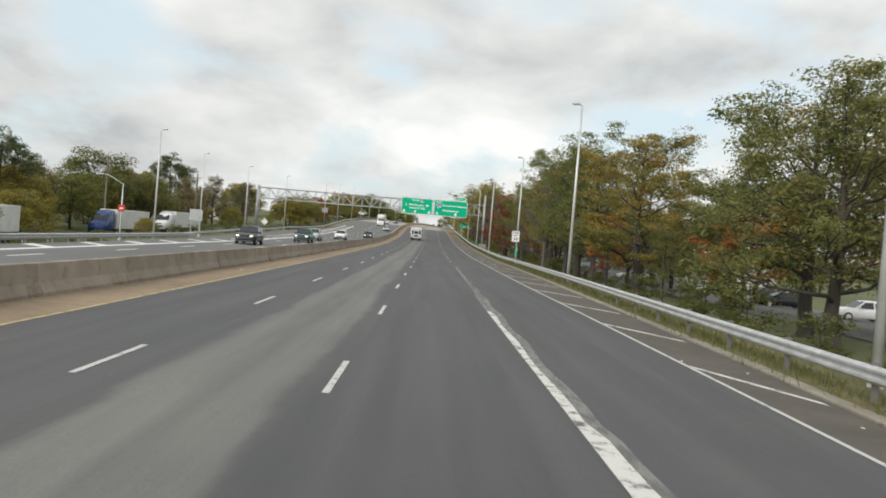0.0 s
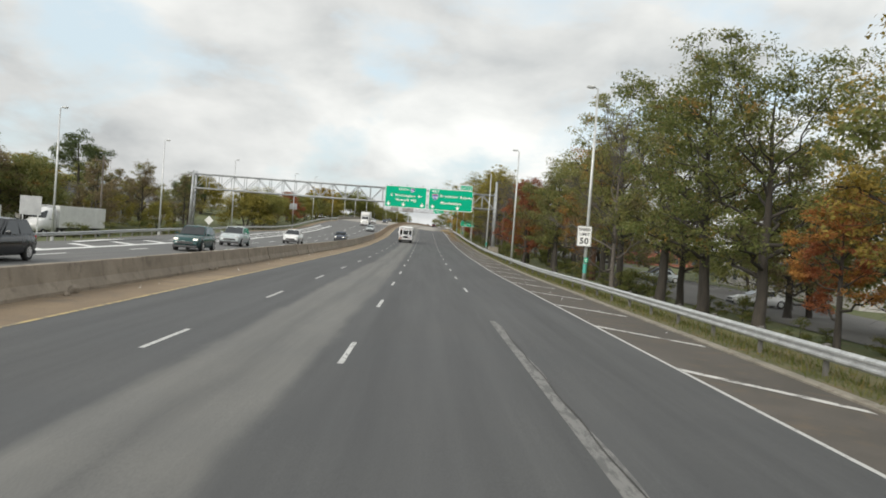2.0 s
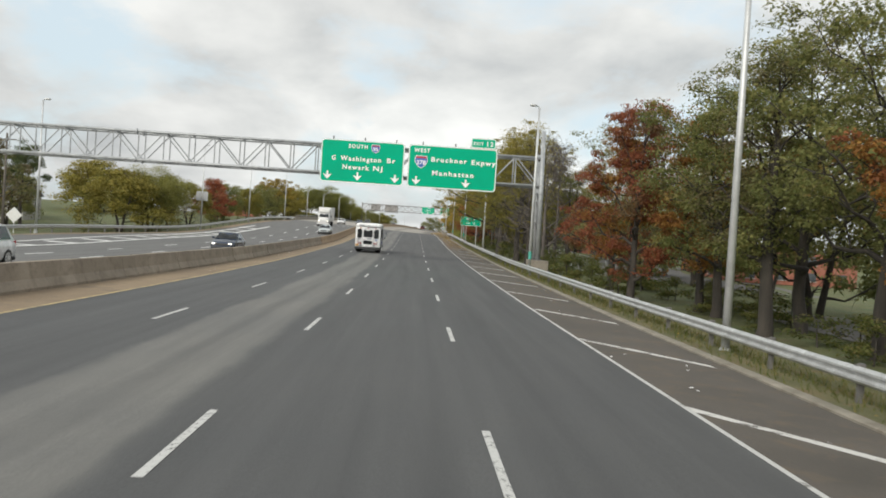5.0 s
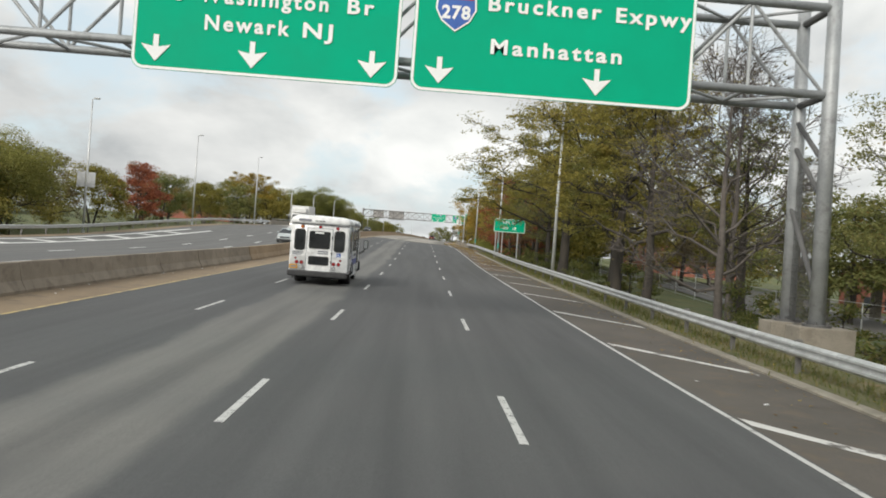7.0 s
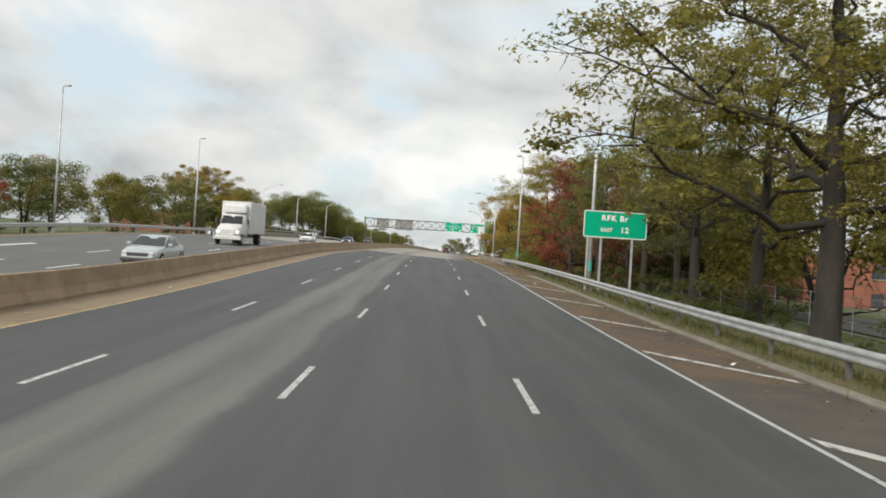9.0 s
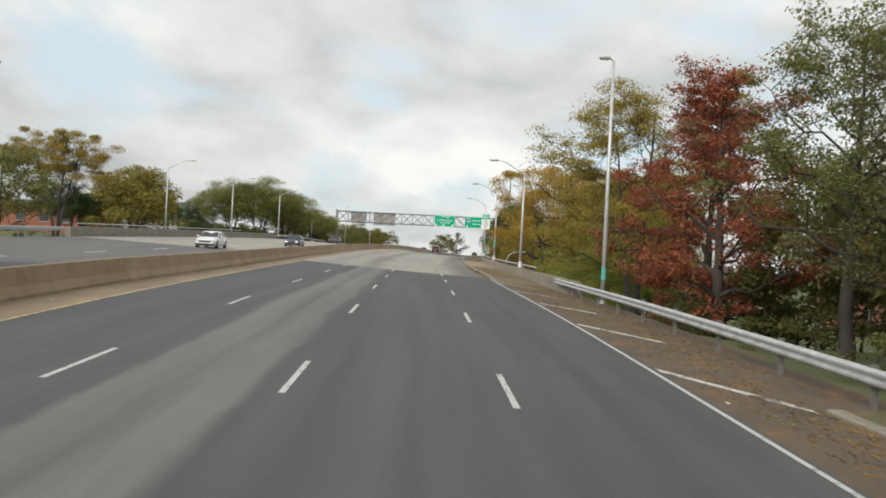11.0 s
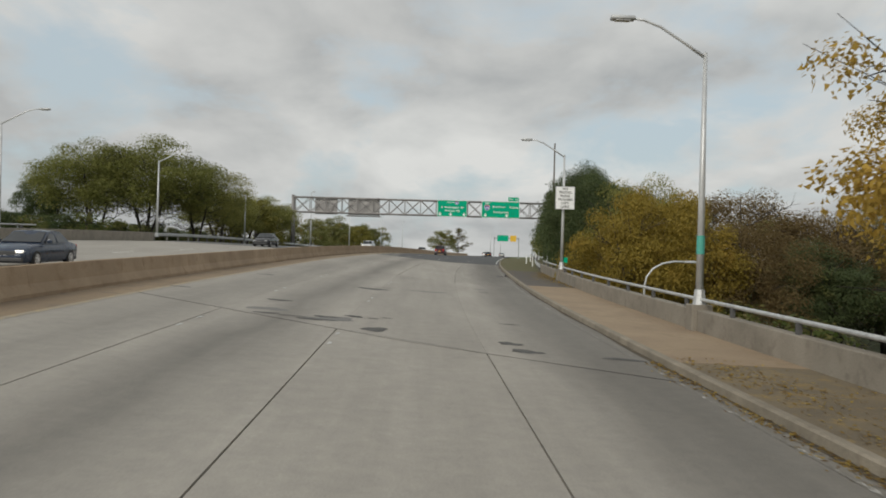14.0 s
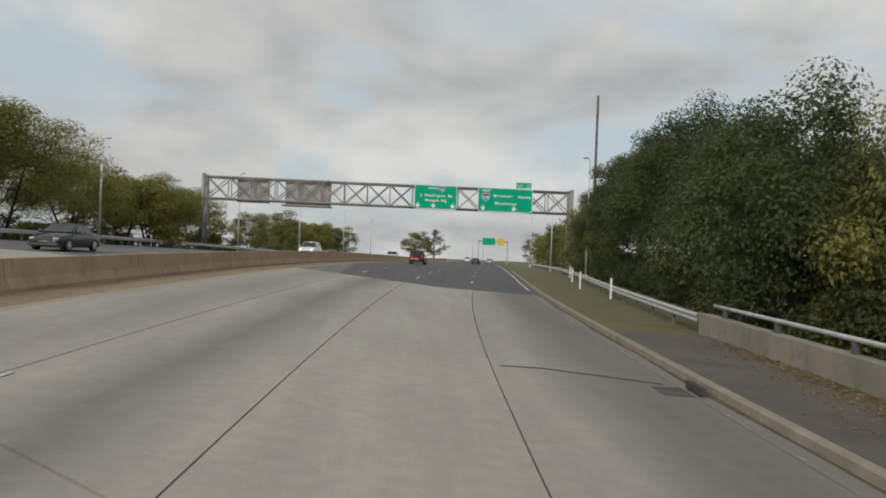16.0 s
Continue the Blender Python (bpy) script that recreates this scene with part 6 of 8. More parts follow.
KINDS = {
    "oak": dict(clump=0.74, size=0.14, seed=3, h=13.5, spread=6.0, low=0.22, leaf="leaf_green", leaves=21000, limbs=18, dome=0.32, label="tall green roadside oak turning slightly orange"),
    "oak2": dict(clump=0.72, size=0.14, seed=8, h=14, spread=5.8, low=0.26, leaf="leaf_green", leaves=21000, limbs=17, dome=0.34, label="green roadside oak with an open crown"),
    "oakgold": dict(clump=0.74, size=0.14, seed=4, h=13.5, spread=6.6, low=0.24, leaf="leaf_turning", leaves=36000, limbs=19, dome=0.3, label="broad green roadside oak, golden at its top"),
    "domebrown": dict(puff=0.19, puffs=78, flat=0.75, vary=0.28, twigs=2, seed=62, h=9.5, spread=6.0, low=0.14, leaf="leaf_bronze", leaves=50000, size=0.115, stems=2, clump=0.85, dome=0.4, limbs=20, label="dome-shaped bronze brown tree"),
    "rust": dict(seed=13, h=13.5, spread=5.0, low=0.24, leaf="leaf_rust", leaves=11000, dome=0.45, size=0.13, twigs=4, label="thinning rusty orange oak behind the guardrail"),
    "pin": dict(seed=12, h=13.5, spread=4.8, low=0.28, leaf="leaf_thin", leaves=14000, dome=0.5, size=0.125, twigs=4, label="thinning brownish oak with many bare twigs"),
    "ivy": dict(size=0.14, seed=15, h=14, spread=5.0, low=0.3, leaf="leaf_green", bark="ivy_bark", leaves=20000, limbs=14, label="green oak with a reddish vine-covered trunk"),
    "olive": dict(vary=0.9, size=0.12, seed=21, h=14.5, spread=6.6, low=0.3, leaf="leaf_olive", leaves=27000, limbs=15, dome=0.5, twigs=4, label="tall olive-yellow tree with dark branches showing"),
    "locust": dict(flat=0.35, vary=0.9, seed=24, h=13, spread=6.0, low=0.42, dome=0.38, leaf='leaf_yellow', leaves=72000, limbs=18, size=0.078, stems=2, twigs=4, clump=0.7, label="spreading yellow-olive locust with feathery leaves"),
    "gold": dict(puff=0.12, puffs=120, clump=0.7, flat=0.55, vary=0.6, seed=31, h=11, spread=5.6, low=0.42, dome=0.38, limbs=21, leaf="leaf_gold", leaves=60000, size=0.095, stems=3, twigs=4, label="golden autumn tree with several dark stems"),
    "orange": dict(size=0.14, seed=37, h=11.5, spread=4.2, low=0.2, leaf="leaf_orange", leaves=18000, label="bright orange autumn tree behind the guardrail"),
    "red": dict(limbs=15, size=0.14, seed=41, h=13, spread=5.2, low=0.1, leaf="leaf_red", leaves=24000, label="dark red autumn oak behind the guardrail"),
    "bare": dict(trunk_r=0.17, seed=47, h=12, spread=4.8, low=0.14, leaf="leaf_brown", leaves=500, size=0.12, bark="twig", twigs=9, limbs=13, label="leafless grey tree with fine twigs"),
    "dark": dict(puff=0.19, puffs=84, flat=0.75, vary=0.28, twigs=2, size=0.125, seed=53, h=11, spread=5.4, low=0.2, leaf="leaf_dark", leaves=62000, clump=0.8, dome=0.45, limbs=18, label="dense dark green tree"),
    "dome": dict(puff=0.2, puffs=84, vary=0.4, flat=0.62, twigs=2, seed=59, h=10, spread=6.4, low=0.19, leaf="leaf_mid", leaves=46000, size=0.13, stems=3, clump=0.85, dome=0.25, limbs=24, label="dome-shaped olive green tree"),
    "lush": dict(flat=0.65, puff=0.2, puffs=64, vary=0.28, twigs=2, seed=101, h=10, spread=6.4, low=0.18, leaf="leaf_fresh", leaves=44000, size=0.125, stems=3, clump=1.05, dome=0.25, limbs=24, label="fresh light green tree below the bridge"),
    "domegold": dict(puff=0.18, puffs=84, flat=0.7, vary=0.28, twigs=2, seed=61, h=9.5, spread=6.0, low=0.14, leaf="leaf_goldgreen", leaves=56000, size=0.13, stems=2, clump=0.85, dome=0.4, limbs=20, label="dome-shaped golden green tree"),
    "far": dict(vary=0.28, flat=0.7, puff=0.22, puffs=56, stems=2, seed=67, h=12, spread=5.5, low=0.03, dome=0.4, leaf="leaf_green", leaves=12000, size=0.27, twigs=1, clump=1.05, limbs=12, label="green tree in the wood beyond the motorway"),
    "wood": dict(stems=2, seed=97, h=12, spread=5.5, low=0.03, dome=0.4, leaf="leaf_green", leaves=4200, size=0.34, twigs=1, clump=1.05, limbs=8, label="green tree deep in the wood"),
    "farolive": dict(vary=0.28, flat=0.7, puff=0.22, puffs=56, stems=2, seed=71, h=9, spread=5.0, low=0.03, leaf="leaf_olive", leaves=14000, size=0.22, twigs=1, clump=1.0, limbs=12, label="yellow-green tree beyond the motorway"),
    "farbrown": dict(seed=73, h=11, spread=5.0, low=0.15, leaf="leaf_brown", leaves=6000, size=0.22, twigs=2, clump=0.8, limbs=12, label="brown thinning tree beyond the motorway"),
    "farred": dict(seed=79, h=8, spread=4.2, low=0.12, leaf="leaf_red", leaves=9000, size=0.19, twigs=1, clump=0.8, limbs=12, label="small red tree beyond the motorway"),
    "clump": dict(vary=0.28, flat=0.6, puff=0.2, puffs=40, seed=83, h=15, spread=4.6, low=0.5, leaf="leaf_dark", leaves=9000, size=0.23, twigs=1, clump=0.75, limbs=11, label="tall tree with a high clumped dark crown"),
    "thicket": dict(seed=90, h=3.4, spread=2.3, low=0.02, leaf="leaf_dark", leaves=9000, size=0.12, puffs=30, puff=0.24, flat=0.7, vary=0.3, twigs=0, limbs=5, trunk_r=0.06, label="dense dark green shrub"),
    "bush": dict(seed=89, h=2.6, spread=1.7, low=0.05, leaf="weed", leaves=1100, size=0.13, twigs=0, clump=0.45, limbs=4, stems=1, trunk_r=0.05, label="wild bush of weeds and saplings"),
}
made_trees = {}


def plant(kind, x, y, h=None, wide=1.0, z=None):
    k = dict(KINDS[kind])
    base = pose(x, y, (ground_z(x, y) if z is None else z) - 0.05, 0, 0, random.uniform(0, 360))
    if kind not in made_trees:
        made_trees[kind] = (make_tree(base, **k), k["h"])
        ob = made_trees[kind][0]
    else:
        ob = copy_thing(made_trees[kind][0], base)
    s = (h or k["h"]) / k["h"]
    ob.scale = (s * wide, s * wide, s)
    return ob


rnd_b = random.Random(23)
# row behind the right guardrail
for kind, x, y, h, w in (
        ("oak", 15.0, 34.8, 10.2, 1.25), ("oak2", 16.4, 40.5, 11.0, 1.3), ("pin", 15.6, 61.0, 5.2, 0.9), ("oakgold", 15.9, 69.8, 12.2, 1.15), ("orange", 19.5, 58.0, 6.5, 1.2), ("oak", 21.0, 64.0, 9.6, 1.25), ("oak2", 23.0, 52.0, 11.0, 1.2), ("orange", 15.9, 81.0, 6.6, 1.0), ("oak2", 19.5, 83.0, 11.5, 1.1),
        ("oak", 16.2, 89.5, 13.0, 1.05), ("oak2", 16.0, 97.6, 15.0, 1.0), ("pin", 16.3, 107.4, 15.0, 1.05), ("oak", 18.4, 110.0, 12.5, .95), ("oak2", 16.1, 119.8, 15.5, .9), ("bare", 14.6, 115.5, 14.5, .9),
        ("pin", 17.0, 127.0, 13.2, 1.1), ("ivy", 16.9, 135.6, 13.6, 1.0), ("rust", 17.4, 133.0, 13.2, 1.05), ("orange", 18.0, 141.5, 11.0, 1.0), ("oak2", 17.6, 146.5, 13.8, .95), ("pin", 15.6, 152, 13.0, 1.05), ("oak", 18.5, 155, 13.5, 1.0), ("oak2", 16.6, 160.5, 12.0, 1.0),
        ("red", 13.5, 166, 11.6, .85), ("orange", 14.5, 170, 11.0, 1.0), ("orange", 16.5, 163, 10.5, 1.0), ("pin", 15, 178, 11.5, 1.0), ("bare", 13.4, 199.9, 13.0, 1.0), ("bare", 15.1, 203.2, 13.0, 1.0),
        ("pin", 17, 207, 11, 1.1), ("oak", 18.5, 193, 9, 1.0),
        ("olive", 12.8, 217.3, 15.5, 1.0), ("olive", 14.8, 225, 15.0, .95), ("olive", 15.3, 229, 15.5, 1.0), ("olive", 12.8, 237, 15.3, 1.33), ("olive", 14.6, 248, 14.5, 1.0),
        ("pin", 14.0, 255, 13.0, 1.0), ("pin", 15.0, 262, 12.0, 1.0), ("olive", 14.5, 268, 12.5, .9), ("red", 15.0, 275, 9.5, 1.0), ("pin", 14.0, 282, 10.5, 1.0), ("oak2", 15.5, 288, 12.5, .9),
        ("red", 14.2, 297.5, 13.0, 1.0), ("red", 15.8, 304, 13.5, 1.0), ("locust", 15.0, 317.0, 18.2, 1.0)):
    plant(kind, x, y, h, w)
# second row and wood behind it
for kind, x, y, h, w in (("far", 22, 20, 13, 1.2), ("farbrown", 24, 47, 12, 1.2), ("far", 22, 62, 10, 1.1), ("far", 25, 92, 9, 1.0), ("farbrown", 22.5, 101, 10, 1.0), ("far", 27, 108, 9, 1.0), ("far", 24, 165, 12, 1.1), ("farbrown", 23, 182, 11, 1.0),
                         ("far", 27, 215, 8.5, 1.1), ("far", 34, 216, 11, 1.2), ("far", 37, 262, 11, 1.2), ("far", 28, 198, 10, 1.2),  ("farbrown", 24, 240, 8.5, 1.0), ("farolive", 24, 262, 12, 1.0), ("far", 21, 272, 11, 1.1), ("far", 21, 285, 11, 1.0), ("far", 20, 297, 10, 1.0), ("far", 26, 303, 11, 1.1), ("farolive", 24, 278, 9, 1.1), ("far", 22, 280, 12, 1.0), ("far", 27, 292, 11, 1.0)):
    plant(kind, x, y, h, w)
for kind, x, y, h, w in (("farbrown", 30, 118, 9, 1.2), ("wood", 33, 134, 9.5, 1.1), ("farbrown", 31, 152, 9, 1.2), ("wood", 34, 170, 10, 1.2), ("wood", 30, 186, 10, 1.1), ("wood", 58, 105, 10, 1.3), ("wood", 57, 128, 9, 1.3),
                         ("farbrown", 60, 178, 10, 1.3), ("wood", 58, 200, 10, 1.3), ("wood", 62, 260, 10, 1.3), ("wood", 34, 238, 9, 1.1), ("farolive", 31, 252, 9, 1.1), ("olive", 13.4, 211.5, 13.5, .9)):
    plant(kind, x, y, h, w)
for k in range(24):
    y = rnd_b.uniform(118, 200)
    plant("bush", rnd_b.uniform(16.5, 20), y, rnd_b.uniform(1.0, 2.2), rnd_b.uniform(1.2, 1.8))
# trees rising from below the bridge
for kind, x, y, h, w in (("gold", 13.4, 342.0, 16.4, .80), ("gold", 19.0, 351, 14.5, .85), ("gold", 21.0, 343, 15.5, .9), ("domegold", 17.4, 332.5, 15.0, .6), ("lush", 15.2, 333, 9.5, .85), ("lush", 19.5, 338, 10.0, .9), ("lush", 13.8, 322, 8.0, .7), ("lush", 17.5, 325, 10.5, .8),
                         ("domegold", 15.2, 385, 12.5, .70), ("domebrown", 21.5, 386, 10.6, .75), ("domegold", 17.5, 391, 12.4, .66), ("dark", 16.2, 404, 13.6, .80), ("dome", 19.6, 401, 13.8, .68), ("domebrown", 26.8, 398, 13.8, .85),
                         ("domebrown", 32.6, 394, 12.2, .95), ("domebrown", 38.5, 398, 11.5, 1.0), ("dark", 29, 388, 9, 1.2), ("dark", 36, 390, 8, 1.3), ("pin", 42, 405, 12, 1.2)):
    plant(kind, x, y, h, w)
# dense trees past the bridge
for kind, u, y, h, w in (("dark", 15.8, 414, 12.6, .95), ("dark", 18.5, 409, 11.0, 1.1), ("dark", 15.6, 423, 12.4, .85), ("dark", 22.0, 417, 10.5, 1.1), ("dark", 15.6, 433, 12.4, .82), ("dark", 15.3, 444, 12.8, .74),
                         ("dark", 14.6, 455, 11.0, .72), ("far", 14.2, 468, 9.5, .8), ("far", 15, 486, 8, .9), ("far", 15, 506, 9, 1), ("far", 17, 530, 9, 1), ("farolive", 17, 560, 9, 1)):
    plant(kind, u + shift(y), y, h, w)
# wood beyond the opposite carriageway
rnd_l = random.Random(5)
for kind, x, y, h, w in (("clump", -57.5, 190, 15.8, 1.0), ("clump", -55, 111, 13.0, 1.0), ("far", -58, 150, 13.2, 1.1), ("far", -54, 165, 11, 1.1), ("farbrown", -50, 178, 10.5, 1.0), ("farbrown", -52, 205, 11, 1.0),
                         ("farbrown", -48, 218, 10, 1.0), ("clump", -50, 228, 11.5, .9), ("farolive", -43, 186, 5.5, .9), ("farolive", -42, 128, 3.2, 1.0), ("farolive", -47, 100, 6.0, 1.2),
                         ("farolive", -43, 78, 6.5, 1.2), ("farolive", -54, 115, 7.5, 1.2), ("far", -60, 130, 9.5, 1.2), ("far", -62, 95, 9, 1.3), ("farbrown", -66, 110, 9, 1.3), ("far", -64, 165, 9, 1.3),
                         ("farolive", -39, 233, 9.0, 1.2), ("dome", -36.5, 238, 9.3, 1.05), ("farolive", -40, 247, 8.0, 1.0), ("farbrown", -39, 255, 7.5, 1.0), ("farred", -36.5, 274, 7.6, .95), ("farred", -38, 280, 7.5, .9),
                         ("farolive", -37.5, 262, 7.5, 1.0), ("far", -38, 290, 7.5, 1.0), ("far", -40, 300, 8, 1.0), ("farolive", -37, 310, 7.5, .9), ("far", -39, 322, 8, 1.0), ("far", -37, 334, 9.0, 1.0),
                         ("gold", -36.6, 345, 11.4, .95), ("farolive", -36.0, 366, 9.8, 1.15), ("farolive", -39, 374, 8.5, 1.2), ("dark", -42, 362, 6.5, 1.2), ("dark", -44, 380, 7, 1.2), ("dark", -40, 392, 6.5, 1.1),
                         ("dome", -38.2, 431, 12.2, 1.02), ("dome", -33.2, 434, 13.2, 1.1), ("dark", -47.0, 438, 8.6, .9), ("dome", -29.2, 442, 10.6, 1.0), ("dome", -30, 458, 9.5, 1.1), ("farolive", -28, 468, 8.5, 1.3),
                         ("dome", -26.5, 474, 9.0, 1.0), ("dome", -29.5, 484, 9.5, 1.15), ("far", -28, 500, 9, 1.3), ("far", -24, 525, 8, 1.0), ("far", -23, 555, 8.5, 1.0), ("far", -21, 590, 9, 1.0)):
    plant(kind, x, y, h, w)
for k in range(28):
    y = 30 + k * 10.5 + rnd_l.uniform(-3, 3)
    x = -rnd_l.uniform(58, 95)
    plant(rnd_l.choice(("wood", "farbrown", "wood", "farolive")), x, y, rnd_l.uniform(8, 11.5), rnd_l.uniform(1.1, 1.5))
for k in range(13):
    y = 92 + 11.5 * k + rnd_l.uniform(-3, 3)
    plant(rnd_l.choice(("far", "farolive", "farbrown")), -rnd_l.uniform(53, 60), y, rnd_l.uniform(7.0, 9.5), rnd_l.uniform(1.0, 1.3))
# far trees where the road leaves the view
for kind, x, y, h, w in (("far", -17, 663, 11, 1.2), ("far", -24, 560, 10.5, 1.2), ("farolive", -18, 578, 9, 1.2), ("far", 16, 880, 17, 1.2), ("farbrown", 26, 890, 17, 1.1), ("far", -22, 660, 12, 1.2), ("far", -30, 640, 11, 1.3),
                         ("far", 48, 640, 11, 1.2), ("far", 56, 660, 12, 1.2), ("farolive", 62, 620, 10, 1.2), ("far", 44, 600, 9, 1.2), ("far", 70, 690, 12, 1.2)):
    plant(kind, x, y, h, w)
# undergrowth
for k in range(110):
    y = rnd_l.uniform(5, 306)
    far_off = rnd_l.uniform(7.0, 9.5) if 94 < y < 168 else rnd_l.uniform(3.0, 9.0)
    h, w = rnd_l.uniform(0.8, 2.4), rnd_l.uniform(0.8, 1.4)
    if k % 3 == 0 or not 55 < y < 168:
        plant("bush", RAIL(y) + far_off, y, h, w)
for k in range(26):
    y = rnd_l.uniform(306, 398)
    h = rnd_l.uniform(3.0, 5.5)
    plant("bush", 9.9 + h * 1.25 + rnd_l.uniform(0, 4), y, h, 1.1)
for k in range(44):
    y = rnd_l.uniform(30, 330)
    plant("bush", LEFT(y) - rnd_l.uniform(2.0, 7.0), y, rnd_l.uniform(0.8, 2.2), rnd_l.uniform(0.9, 1.6))
for k in range(30):
    y = 402 + 2.2 * k + rnd_l.uniform(-0.8, 0.8)
    plant("thicket", 13.6 + shift(y) + rnd_l.uniform(0, 3.5), y, rnd_l.uniform(2.0, 3.8), rnd_l.uniform(0.9, 1.3))
for k in range(24):
    y = 414 + 3.0 * k + rnd_l.uniform(-1.2, 1.2)
    plant("thicket", LEFT(y) + shift(y) - rnd_l.uniform(11.0, 17.0), y, rnd_l.uniform(2.0, 3.4), rnd_l.uniform(1.0, 1.5))
for k in range(46):
    y = rnd_l.uniform(402, 560)
    h = rnd_l.uniform(1.8, 3.6)
    plant("bush", LEFT(y) + shift(y) - rnd_l.uniform(4.0, 11.0), y, h, rnd_l.uniform(1.1, 1.6))
for k in range(8):
    y = rnd_l.uniform(205, 268)
    plant("bush", rnd_l.uniform(17, 22), y, rnd_l.uniform(1.2, 2.2), rnd_l.uniform(1.0, 1.5))
for k in range(16):
    y = rnd_l.uniform(276, 312)
    plant("bush", rnd_l.uniform(15.5, 24), y, rnd_l.uniform(2.8, 4.4), rnd_l.uniform(1.0, 1.5))
for k in range(26):
    y = rnd_l.uniform(55, 150)
    plant("bush", rnd_l.uniform(16.5, 19.2), y, rnd_l.uniform(0.8, 1.6), rnd_l.uniform(1.1, 1.8))

# ---- vehicles ----
def wheel(parent, x, y, r, w, dual=False):
    """A wheel on the side of a vehicle: tyre with a rim and hub; x sets the outer face."""
    s = 1 if x > 0 else -1
    bm = bmesh.new()
    cx = x - s * w / 2
    prof = [(0.60, -0.5), (0.93, -0.5), (1.0, -0.36), (1.0, 0.36), (0.93, 0.5), (0.60, 0.5)]
    n = 26
    rings = [[bm.verts.new((cx + b * w, y + a * r * math.cos(k * math.tau / n), r + a * r * math.sin(k * math.tau / n))) for a, b in prof] for k in range(n)]
    for k in range(n):
        a, b = rings[k], rings[(k + 1) % n]
        for j in range(len(prof)):
            i = (j + 1) % len(prof)
            bm.faces.new((a[j], a[i], b[i], b[j]))
    bmesh.ops.recalc_face_normals(bm, faces=bm.faces)
    wh = part("wheel", bm, M["rubber"], parent, "black rubber tyre", True)
    bm = bmesh.new()
    disc(bm, (x - s * w * (0.42 if dual else 0.14), y, r), r * 0.62, w * 0.3, "x", 24)
    rim = part("rim", bm, M["chrome"], wh)
    bm = bmesh.new()
    disc(bm, (x - s * w * (0.2 if dual else 0.02), y, r), r * 0.24, w * 0.4, "x", 14)
    part("hub", bm, M["chrome"], wh)
    bm = bmesh.new()
    for k in range(8):
        a = k * math.tau / 8
        disc(bm, (x - s * w * (0.2 if dual else -0.01), y + r * 0.42 * math.cos(a), r + r * 0.42 * math.sin(a)), r * 0.075, 0.02, "x", 8)
    part("rim_holes", bm, M["seal"], wh)
    return wh


def shell(bm, stations):
    """A skin through cross-sections, each a list of points of equal number, mirrored in x."""
    rows = []
    for y, half in stations:
        loop = [bm.verts.new((x, y, z)) for x, z in half] + [bm.verts.new((-x, y, z)) for x, z in reversed(half)]
        rows.append(loop)
    n = len(rows[0])
    for a, b in zip(rows, rows[1:]):
        for k in range(n):
            bm.faces.new((a[k], a[(k + 1) % n], b[(k + 1) % n], b[k]))
    bm.faces.new(rows[0][::-1])
    bm.faces.new(rows[-1])
    bmesh.ops.recalc_face_normals(bm, faces=bm.faces)


def quad_pane(bm, pts, t=0.012):
    vs = [bm.verts.new(p) for p in pts]
    f = bm.faces.new(vs)
    r = bmesh.ops.extrude_face_region(bm, geom=[f])
    f.normal_update()
    bmesh.ops.translate(bm, verts=[v for v in r["geom"] if isinstance(v, bmesh.types.BMVert)], vec=f.normal * t)
    bmesh.ops.recalc_face_normals(bm, faces=bm.faces)


